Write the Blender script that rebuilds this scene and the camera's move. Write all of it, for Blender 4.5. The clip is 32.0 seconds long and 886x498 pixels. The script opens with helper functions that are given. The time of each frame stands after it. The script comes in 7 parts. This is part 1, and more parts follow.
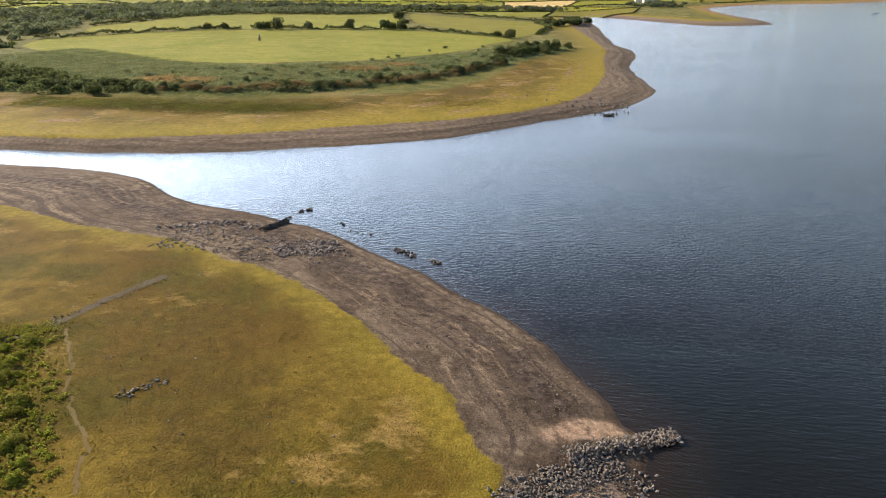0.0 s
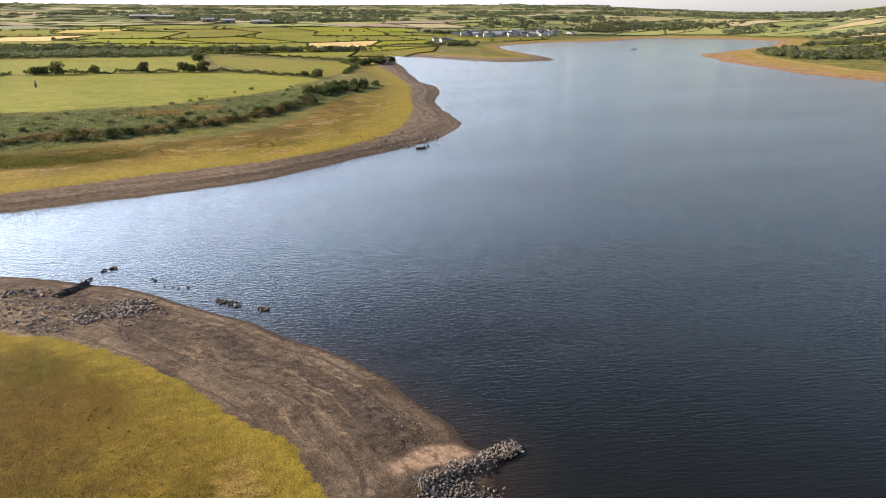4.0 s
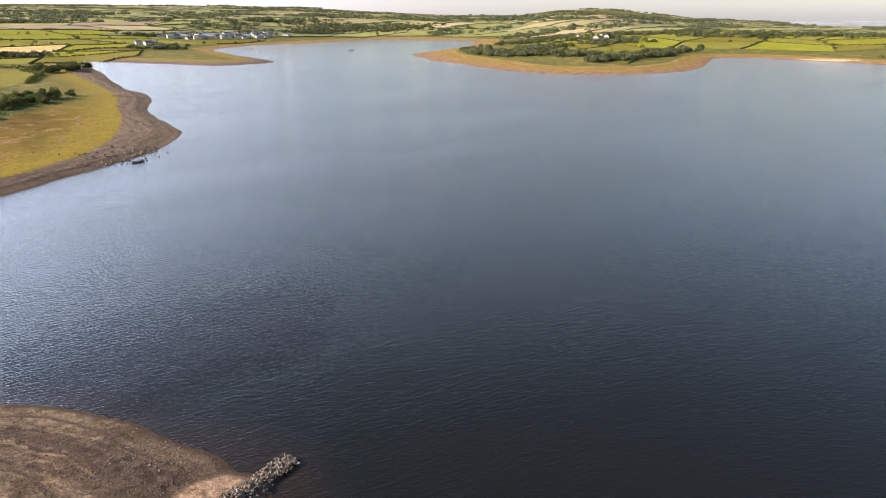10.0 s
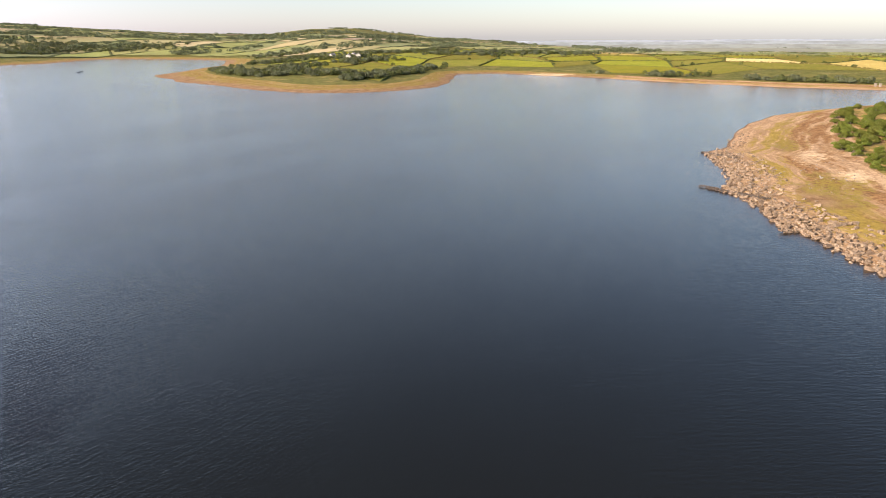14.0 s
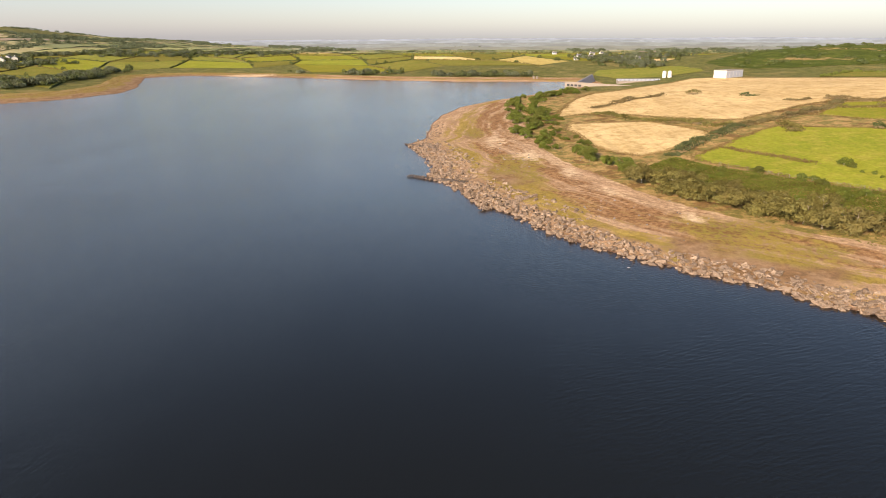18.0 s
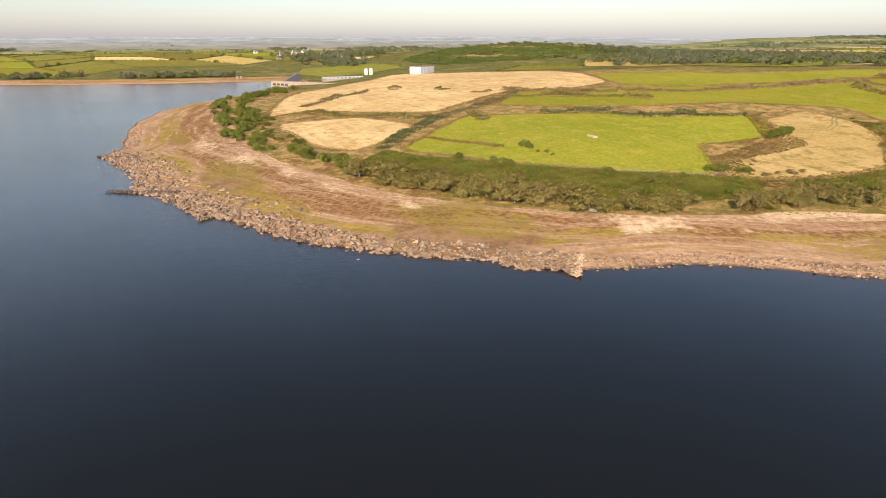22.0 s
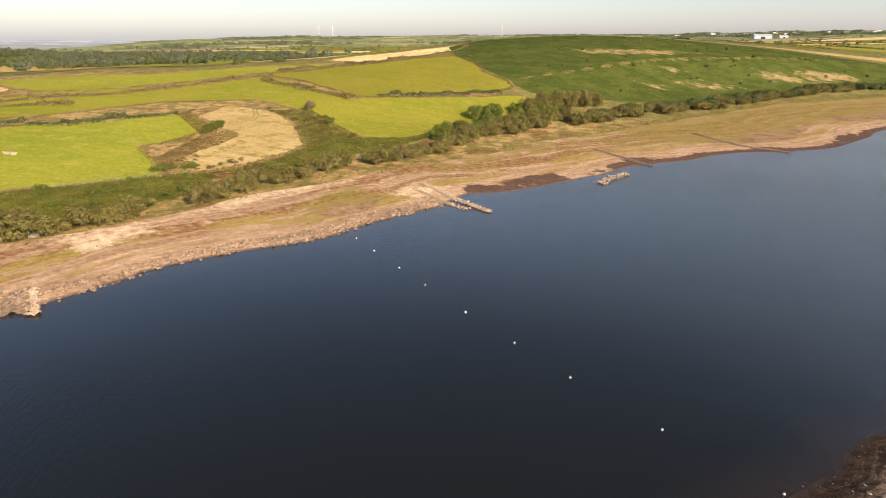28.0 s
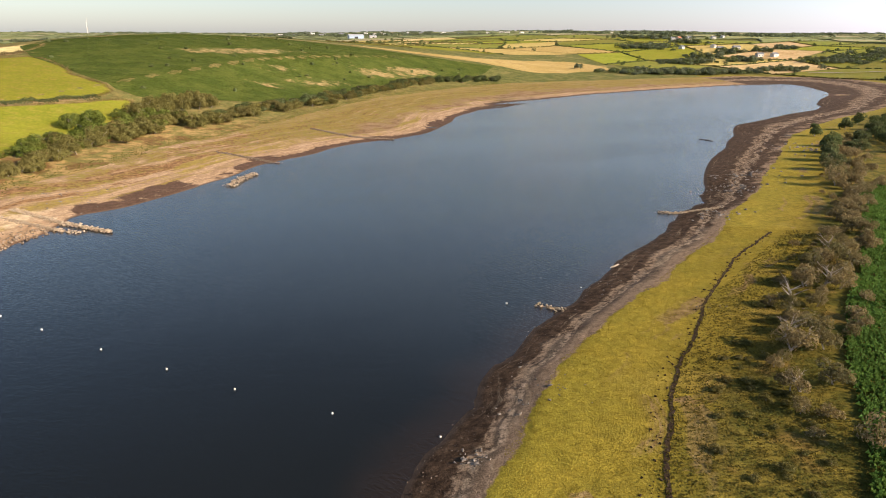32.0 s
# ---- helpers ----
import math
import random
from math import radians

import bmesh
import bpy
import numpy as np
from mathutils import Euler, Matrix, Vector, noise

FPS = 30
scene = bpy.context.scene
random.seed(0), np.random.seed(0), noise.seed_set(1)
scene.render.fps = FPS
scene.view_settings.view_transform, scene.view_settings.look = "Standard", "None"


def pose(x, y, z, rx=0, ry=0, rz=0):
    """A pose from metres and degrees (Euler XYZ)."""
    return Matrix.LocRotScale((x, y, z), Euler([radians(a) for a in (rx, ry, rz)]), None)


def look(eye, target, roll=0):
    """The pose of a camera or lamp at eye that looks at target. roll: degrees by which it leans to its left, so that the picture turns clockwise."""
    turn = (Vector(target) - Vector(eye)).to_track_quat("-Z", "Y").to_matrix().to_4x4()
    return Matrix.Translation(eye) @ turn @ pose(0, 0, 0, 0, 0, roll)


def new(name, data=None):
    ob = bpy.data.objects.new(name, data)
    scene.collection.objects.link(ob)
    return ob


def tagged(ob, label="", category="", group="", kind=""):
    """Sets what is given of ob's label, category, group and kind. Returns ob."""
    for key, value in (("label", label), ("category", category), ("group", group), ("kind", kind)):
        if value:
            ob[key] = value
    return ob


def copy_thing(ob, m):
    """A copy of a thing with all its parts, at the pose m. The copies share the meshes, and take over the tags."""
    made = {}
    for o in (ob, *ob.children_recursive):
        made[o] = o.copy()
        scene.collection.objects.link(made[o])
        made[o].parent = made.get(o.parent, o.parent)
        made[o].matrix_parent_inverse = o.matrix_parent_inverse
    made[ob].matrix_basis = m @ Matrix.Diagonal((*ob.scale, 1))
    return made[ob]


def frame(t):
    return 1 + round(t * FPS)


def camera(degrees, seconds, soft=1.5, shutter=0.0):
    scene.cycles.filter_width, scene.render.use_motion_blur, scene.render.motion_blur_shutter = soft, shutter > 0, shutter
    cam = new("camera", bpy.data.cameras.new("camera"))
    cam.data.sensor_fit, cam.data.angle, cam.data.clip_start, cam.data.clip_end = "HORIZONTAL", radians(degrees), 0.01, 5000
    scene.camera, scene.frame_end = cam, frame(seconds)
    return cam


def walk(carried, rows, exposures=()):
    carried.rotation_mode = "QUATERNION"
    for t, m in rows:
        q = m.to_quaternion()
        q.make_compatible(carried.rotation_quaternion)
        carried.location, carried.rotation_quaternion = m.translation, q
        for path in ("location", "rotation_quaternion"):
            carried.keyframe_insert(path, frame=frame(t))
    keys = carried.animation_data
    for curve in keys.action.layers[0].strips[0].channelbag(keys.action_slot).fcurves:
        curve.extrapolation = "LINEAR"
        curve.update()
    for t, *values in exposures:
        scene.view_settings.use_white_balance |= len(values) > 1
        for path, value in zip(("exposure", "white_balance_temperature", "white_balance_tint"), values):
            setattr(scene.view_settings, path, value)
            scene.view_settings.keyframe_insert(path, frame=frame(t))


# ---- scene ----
# ---- camera: a drone that hovers over the reservoir and turns ----
EXPOSURES = [(0.0, 1.25, 6200, 8), (7.0, 1.33, 6320, 13), (12.5, 1.43, 6380, 14), (18.0, 1.14, 6450, 15), (24.0, 1.11, 6450, 15), (29.0, 1.17, 6400, 14), (32.0, 1.16, 6300, 10)]
cam = camera(69.67, 32.0, soft=0.95)
PATH = [
    (0.0, -0.0, -0.0, 41.929, -0.0, -22.908, 0.43),
    (0.5, 0.009, 0.027, 41.903, -2.381, -22.821, 0.434),
    (1.0, 0.015, 0.061, 41.879, -4.717, -22.76, 0.444),
    (1.5, 0.017, 0.09, 41.854, -7.012, -22.688, 0.458),
    (2.0, 0.019, 0.119, 41.843, -9.194, -22.615, 0.46),
    (2.5, 0.02, 0.131, 41.831, -11.247, -22.197, 0.46),
    (3.0, 0.031, 0.143, 41.823, -13.148, -21.212, 0.468),
    (3.5, 0.041, 0.144, 41.813, -14.907, -20.099, 0.486),
    (5.5, 0.044, 0.204, 41.769, -21.177, -19.712, 0.448),
    (6.0, 0.07, 0.272, 41.739, -22.905, -19.692, 0.446),
    (6.5, 0.093, 0.324, 41.718, -24.516, -19.699, 0.439),
    (7.0, 0.103, 0.374, 41.695, -26.272, -19.699, 0.442),
    (7.5, 0.112, 0.423, 41.655, -28.376, -19.71, 0.41),
    (8.0, 0.108, 0.475, 41.606, -30.573, -19.702, 0.385),
    (8.5, 0.106, 0.532, 41.558, -32.881, -19.727, 0.373),
    (9.0, 0.124, 0.593, 41.518, -35.39, -19.753, 0.335),
    (9.5, 0.184, 0.656, 41.497, -37.892, -19.784, 0.305),
    (10.0, 0.253, 0.707, 41.481, -40.387, -19.81, 0.278),
    (10.5, 0.328, 0.742, 41.478, -43.02, -19.819, 0.25),
    (11.0, 0.397, 0.758, 41.494, -45.659, -19.829, 0.225),
    (11.5, 0.444, 0.751, 41.528, -48.303, -19.839, 0.194),
    (12.0, 0.48, 0.721, 41.582, -50.925, -19.864, 0.167),
    (12.5, 0.513, 0.673, 41.662, -53.523, -19.867, 0.151),
    (13.0, 0.539, 0.623, 41.773, -56.107, -19.381, 0.128),
    (13.5, 0.559, 0.577, 41.913, -58.67, -18.624, 0.101),
    (14.0, 0.572, 0.534, 42.071, -61.318, -18.359, 0.084),
    (14.5, 0.579, 0.494, 42.232, -64.411, -18.38, 0.055),
    (16.5, 0.397, 0.516, 42.263, -77.466, -18.376, 0.032),
    (17.0, 0.4, 0.516, 42.263, -80.667, -18.406, 0.043),
    (17.5, 0.396, 0.516, 42.265, -83.794, -18.416, 0.073),
    (18.0, 0.393, 0.517, 42.265, -86.875, -18.428, 0.132),
    (18.5, 0.393, 0.517, 42.266, -89.795, -18.442, 0.208),
    (19.0, 0.385, 0.518, 42.267, -92.58, -18.501, 0.266),
    (19.5, 0.384, 0.518, 42.268, -95.654, -18.507, 0.249),
    (20.0, 0.382, 0.519, 42.268, -98.887, -18.54, 0.186),
    (20.5, 0.381, 0.519, 42.268, -102.136, -18.537, 0.1),
    (21.0, 0.382, 0.519, 42.268, -105.393, -18.549, 0.043),
    (21.5, 0.384, 0.519, 42.268, -108.664, -18.567, 0.007),
    (22.0, 0.384, 0.519, 42.267, -112.071, -18.552, -0.034),
    (22.5, 0.384, 0.519, 42.267, -115.534, -18.566, -0.051),
    (23.0, 0.386, 0.518, 42.266, -119.207, -18.54, -0.047),
    (23.5, 0.394, 0.517, 42.264, -123.027, -18.515, -0.021),
    (24.0, 0.393, 0.516, 42.263, -126.839, -18.501, -0.015),
    (24.5, 0.393, 0.516, 42.263, -130.711, -18.511, -0.031),
    (25.0, 0.387, 0.517, 42.263, -134.638, -18.506, -0.066),
    (25.5, 0.375, 0.521, 42.263, -138.71, -18.491, -0.116),
    (27.5, -0.198, -0.025, 41.632, -155.121, -18.43, 0.145),
    (28.0, -0.208, -0.163, 41.614, -159.343, -18.431, 0.099),
    (28.5, -0.199, -0.282, 41.625, -163.314, -18.442, 0.054),
    (29.0, -0.202, -0.362, 41.654, -167.579, -18.464, -0.02),
    (29.5, -0.229, -0.384, 41.687, -171.843, -18.482, -0.097),
    (30.0, -0.273, -0.361, 41.72, -176.12, -18.491, -0.157),
    (30.5, -0.311, -0.321, 41.746, -180.354, -18.492, -0.202),
    (31.0, -0.328, -0.283, 41.763, -184.583, -18.478, -0.26),
    (31.5, -0.303, -0.258, 41.775, -188.618, -18.465, -0.321),
    (32.0, -0.249, -0.243, 41.785, -192.208, -18.448, -0.368),
]
walk(cam, [(t, pose(x, y, z, 90 + pitch, roll, yaw)) for t, x, y, z, yaw, pitch, roll in PATH], exposures=EXPOSURES)

# ---- world, sun, exposure ----
SUN_AZ, SUN_EL = radians(303), radians(26)      # azimuth clockwise from +y
world = bpy.data.worlds.new("sky")
scene.world = world
world.use_nodes = True
wn, wl = world.node_tree.nodes, world.node_tree.links
sky = wn.new("ShaderNodeTexSky")
sky.sky_type, sky.sun_disc = "NISHITA", False
sky.sun_elevation, sky.sun_rotation = SUN_EL, SUN_AZ
sky.air_density, sky.dust_density, sky.ozone_density = 1.0, 1.0, 1.5
wn["Background"].inputs[1].default_value = 0.06
# summer haze: the sky pales low down all round, and more so towards the sun
parts = wn.new("ShaderNodeSeparateXYZ")
ramp = wn.new("ShaderNodeValToRGB")
ramp.color_ramp.interpolation = "EASE"
ends = ramp.color_ramp.elements
ends[0].color, ends[1].color = (1.85, 1.68, 2.2, 1), (0, 0, 0, 1)
# includes a bright band added ten degrees up, above the view, to lighten the water
for at, c in ((0.07, (1.3, 1.32, 1.75)), (0.165, (3.95, 4.3, 5.0)), (0.26, (1.72, 2.08, 2.68)), (0.36, (0.34, 0.5, 0.68)), (0.6, (0.02, 0.02, 0.0))):
    ends.new(at).color = (*c, 1)
way = Vector((math.sin(SUN_AZ) * math.cos(SUN_EL), math.cos(SUN_AZ) * math.cos(SUN_EL), math.sin(SUN_EL)))
toward = wn.new("ShaderNodeVectorMath")
toward.operation, toward.inputs[1].default_value = "DOT_PRODUCT", way
half = wn.new("ShaderNodeMath")
half.operation, half.inputs[1].default_value, half.inputs[2].default_value = "MULTIPLY_ADD", 0.5, 0.5
square = wn.new("ShaderNodeMath")
square.operation, square.inputs[1].default_value = "POWER", 5.0
phase = wn.new("ShaderNodeMath")
phase.operation, phase.inputs[1].default_value, phase.inputs[2].default_value = "MULTIPLY_ADD", 22.0, 0.73
haze = wn.new("ShaderNodeVectorMath")
haze.operation = "SCALE"
add = wn.new("ShaderNodeVectorMath")
add.operation = "ADD"
at = wn.new("ShaderNodeTexCoord").outputs["Generated"]
wl.new(at, parts.inputs[0])
wl.new(at, toward.inputs[0])
wl.new(toward.outputs["Value"], half.inputs[0])
wl.new(half.outputs[0], square.inputs[0])
wl.new(square.outputs[0], phase.inputs[0])
wl.new(parts.outputs[2], ramp.inputs[0])
wl.new(ramp.outputs[0], haze.inputs[0])
wl.new(phase.outputs[0], haze.inputs["Scale"])
wl.new(sky.outputs[0], add.inputs[0])
wl.new(haze.outputs[0], add.inputs[1])
wl.new(add.outputs[0], wn["Background"].inputs[0])
sun = new("sun", bpy.data.lights.new("sun", "SUN"))
sun.data.energy, sun.data.angle, sun.data.color = 5.0, radians(0.6), (1.0, 0.76, 0.5)
sun.matrix_world = look(way * 300, (0, 0, 0))

# ---- plan: the low waterline and the full-pool line, in metres ----
WATER_WEST = [(18, 46), (21, 50), (18, 52), (17, 57), (12, 68), (6, 78), (-4, 89), (-14, 100), (-25, 110), (-40, 119), (-54, 125), (-67, 139), (-81, 148), (-97, 153), (-140, 162), (-230, 166), (-320, 150), (-322, 158), (-230, 176), (-150, 178)]
WATER_NORTH = [(-105, 169), (-81, 167), (-54, 168), (-29, 173), (2, 182), (25, 198), (48, 215), (65, 227), (86, 264), (88, 305), (96, 340), (114, 392), (121, 491), (144, 620), (156, 744), (171, 837), (220, 711), (253, 635), (321, 649), (343, 783), (390, 1008), (525, 1145), (681, 1163), (881, 1296), (934, 1172), (935, 999)]
WATER_EAST = [(766, 832), (524, 675), (459, 555), (417, 434), (406, 346), (444, 301), (510, 289), (583, 312), (640, 336), (703, 367), (746, 334), (726, 247), (697, 167), (671, 99), (653, 18), (649, -91), (590, -92), (551, -65), (485, -28), (433, 5), (365, 21), (324, 24), (281, 24), (262, 29), (239, 21), (212, 15), (198, 17), (188, 8), (164, -2), (155, -9), (142, -16), (130, -24), (121, -34), (114, -43), (108, -52), (101, -58), (96, -65)]
WATER_SOUTH = [(93, -77), (90, -89), (83, -101), (72, -113), (67, -128), (61, -142), (57, -150), (55, -164), (45, -171), (32, -190), (24, -204), (15, -224), (1, -236), (-17, -260), (-37, -272), (-57, -289), (-83, -343), (-105, -377), (-150, -412), (-121, -409), (-191, -453), (-288, -503), (-397, -542), (-464, -549), (-424, -456), (-358, -393), (-311, -345), (-217, -288), (-192, -257), (-166, -227), (-139, -197), (-118, -169), (-103, -147), (-92, -139), (-80, -125), (-67, -115), (-55, -104), (-44, -92), (-38, -87)]
WATER_BELOW = [(-33, -83), (-28, -77), (-21, -70), (-18, -64), (-13, -58), (-8, -52), (-5, -40), (-4, -20), (0, 0), (6, 20), (14, 36)]
FULL_WEST = [(4, 40), (5, 44), (3, 46), (2, 50), (0, 56), (-6, 63), (-14, 74), (-24, 84), (-34, 91), (-46, 98), (-58, 103), (-71, 109), (-86, 117), (-130, 128), (-230, 140), (-345, 130), (-350, 175), (-230, 192), (-150, 188)]
FULL_NORTH = [(-125, 178), (-98, 174), (-72, 176), (-46, 181), (-23, 189), (2, 195), (21, 205), (42, 225), (57, 249), (84, 339), (96, 395), (107, 496), (118, 640), (130, 760), (172, 860), (226, 745), (262, 668), (302, 672), (318, 790), (362, 1010), (505, 1165), (681, 1210), (900, 1350), (1000, 1180), (985, 980)]
FULL_EAST = [(800, 810), (590, 670), (520, 560), (475, 450), (455, 380), (500, 330), (583, 345), (640, 370), (715, 395), (775, 350), (756, 247), (727, 167), (701, 99), (683, 18), (680, -100), (590, -110), (540, -85), (500, -60), (446, -20), (352, -25), (280, -20), (221, -27), (197, -35), (161, -48), (140, -64), (122, -86), (111, -108)]
FULL_SOUTH = [(106, -127), (95, -152), (83, -178), (64, -212), (52, -250), (26, -293), (-2, -347), (-45, -430), (-120, -510), (-177, -560), (-308, -600), (-469, -640), (-560, -600), (-520, -470), (-350, -332), (-273, -287), (-205, -237), (-152, -182), (-119, -147), (-82, -112), (-60, -93), (-43, -80), (-31, -68), (-24, -59), (-20, -52), (-14, -45), (-11, -36), (-12, -15), (-9, 10), (-3, 28)]


def smooth_loop(points, steps=3, jitter=0.0):
    """A closed curve through the plan's corner points, with a little natural unevenness."""
    p = np.array(points, float)
    out = []
    for i in range(len(p)):
        a, b, c, e = p[i - 1], p[i], p[(i + 1) % len(p)], p[(i + 2) % len(p)]
        for k in range(steps):
            t = k / steps
            q = 0.5 * (2 * b + (c - a) * t + (2 * a - 5 * b + 4 * c - e) * t * t + (3 * b - a - 3 * c + e) * t ** 3)
            q = 0.5 * q + 0.5 * (b * (1 - t) + c * t)
            out.append(q)
    out = np.array(out)
    if jitter:
        rs = np.random.RandomState(4)
        size = np.minimum(np.linalg.norm(np.roll(out, -1, 0) - out, axis=1), np.linalg.norm(np.roll(out, 1, 0) - out, axis=1))
        out += rs.normal(0, 1, out.shape) * jitter * np.minimum(size, 25)[:, None]
    return out


WATERLINE = smooth_loop(WATER_WEST + WATER_NORTH + WATER_EAST + WATER_SOUTH + WATER_BELOW, 3, 0.07)
FULLLINE = smooth_loop(FULL_WEST + FULL_NORTH + FULL_EAST + FULL_SOUTH, 2, 0.04)


def signed(px, py, loop):
    """Distance to a closed curve, negative inside."""
    px, py = np.asarray(px, np.float32).ravel(), np.asarray(py, np.float32).ravel()
    best = np.full(px.shape, 1e12, np.float32)
    inside = np.zeros(px.shape, bool)
    a, b = loop.astype(np.float32), np.roll(loop, -1, 0).astype(np.float32)
    for (ax, ay), (bx, by) in zip(a, b):
        dx, dy = bx - ax, by - ay
        t = np.clip(((px - ax) * dx + (py - ay) * dy) / (dx * dx + dy * dy + 1e-9), 0, 1)
        best = np.minimum(best, (px - ax - t * dx) ** 2 + (py - ay - t * dy) ** 2)
        if ay != by:
            inside ^= ((ay > py) != (by > py)) & (px < dx * (py - ay) / dy + ax)
    return np.sqrt(best) * np.where(inside, -1, 1)


def shore_run(px, py, loop, near):
    """How far along the waterline the nearest point of it lies, for places near the shore."""
    out = np.zeros(len(px), np.float32)
    loop = np.roll(loop, -51, 0)
    a, b = loop, np.roll(loop, -1, 0)
    size = np.linalg.norm(b - a, axis=1)
    start = np.concatenate([[0], np.cumsum(size)[:-1]])
    x, y = px[near].astype(np.float32), py[near].astype(np.float32)
    best, run = np.full(len(x), 1e12, np.float32), np.zeros(len(x), np.float32)
    for (ax, ay), (bx, by), s, l in zip(a, b, start, size):
        t = np.clip(((x - ax) * (bx - ax) + (y - ay) * (by - ay)) / (l * l + 1e-9), 0, 1)
        d = (x - ax - t * (bx - ax)) ** 2 + (y - ay - t * (by - ay)) ** 2
        run = np.where(d < best, s + t * l, run)
        best = np.minimum(best, d)
    out[near] = run
    return out


FAR_AZ = [-180, -159, -133, -100, -60, -30, -12, 23, 30, 35, 40, 46, 50, 54, 57, 60, 64, 70, 80, 125, 132, 138, 145, 160, 180]
FAR_UP = [54, 78, 70, 65, 105, 148, 148, 132, 112, 86, 62, 54, 92, 96, 66, 38, 18, -16, -40, -40, -20, 16, 36, 42, 54]      # height of the skyline hills
RS = np.random.RandomState(7)
WAVES = [(RS.uniform(0, 6.3), RS.uniform(0, 6.3), 2 ** (k % 5)) for k in range(15)]


def rolling(x, y):
    """Soft rolling ground, about -1 to 1."""
    h = 0
    for a, ph, s in WAVES:
        h = h + np.sin((x * math.cos(a) + y * math.sin(a)) / (9.0 * s) + ph) * s / 16
    return h * 0.35


def height(x, y, ds, df):
    x, y = np.asarray(x, float), np.asarray(y, float)
    r = np.hypot(x, y)
    bank = np.clip(ds / (ds + np.abs(df) + 0.5), 0, 1)
    up = np.clip(df, 0, None)
    z = np.where(ds < 0, np.maximum(ds * 0.1, -5), np.where(df < 0, 2.5 * bank ** 0.85, 2.5 + 0.036 * np.minimum(up, 380)))
    z = z + rolling(x, y) * np.clip(up / 120, 0, 1) * 1.6 + rolling(x * 9, y * 9) * 0.10 * np.clip(ds / 6, 0, 1)
    soft = np.clip(up / 90, 0, 1)
    a, b = ((x - 110) * 0.66 + (y + 600) * 0.75) / 250, ((x - 110) * 0.75 - (y + 600) * 0.66) / 150
    z = z + soft * 31 * np.exp(-(a * a + b * b) / 2)
    z = z - soft * 19 * np.exp(-((x - 335) / 80) ** 2 / 2 - ((y + 565) / 105) ** 2 / 2)
    z = z + np.clip(up / 250, 0, 1) * 20 * np.exp(-((x + 650) ** 2 + (y + 1350) ** 2) / (2 * 430 ** 2))
    z = z + soft * 3.4 * np.exp(-((x - 590) ** 2 + (y + 165) ** 2) / (2 * 60 ** 2))
    z = z + soft * 17 * np.exp(-((x - 770) ** 2 + (y + 430) ** 2) / (2 * 115 ** 2))
    far = 42 + (np.interp(np.degrees(np.arctan2(x, y)), FAR_AZ, FAR_UP) - 42) * 0.75
    s = np.clip((r - 900) / 2700, 0, 1.1) * np.clip(up / 300, 0, 1)
    z = z + (far - 16) * s + rolling(x / 14, y / 14) * 9 * np.clip((r - 1000) / 1500, 0, 1) * np.clip(up / 300, 0, 1)
    return z


# ---- the ground sheet ----
GRID = 660
AXIS = 67.4 * np.sinh(np.linspace(-1, 1, GRID) * 4.99)
gx, gy = np.meshgrid(AXIS, AXIS)
gx, gy = gx.ravel(), gy.ravel()
g_ds, g_df = signed(gx, gy, WATERLINE), signed(gx, gy, FULLLINE)
gz = height(gx, gy, g_ds, g_df)
HEIGHTS = gz.reshape(GRID, GRID)


def on_ground(x, y):
    """The sheet's height at a place of the plan."""
    x, y = np.asarray(x, float), np.asarray(y, float)
    i = np.clip(np.searchsorted(AXIS, x) - 1, 0, GRID - 2)
    j = np.clip(np.searchsorted(AXIS, y) - 1, 0, GRID - 2)
    u = np.clip((x - AXIS[i]) / (AXIS[i + 1] - AXIS[i]), 0, 1)
    v = np.clip((y - AXIS[j]) / (AXIS[j + 1] - AXIS[j]), 0, 1)
    return (HEIGHTS[j, i] * (1 - u) + HEIGHTS[j, i + 1] * u) * (1 - v) + (HEIGHTS[j + 1, i] * (1 - u) + HEIGHTS[j + 1, i + 1] * u) * v


# ---- node helpers ----
def material(name, rough=0.9, spec=0.2):
    m = bpy.data.materials.new(name)
    m.use_nodes = True
    b = m.node_tree.nodes["Principled BSDF"]
    b.inputs["Roughness"].default_value = rough
    b.inputs["Specular IOR Level"].default_value = spec
    return m, m.node_tree.nodes, m.node_tree.links, b


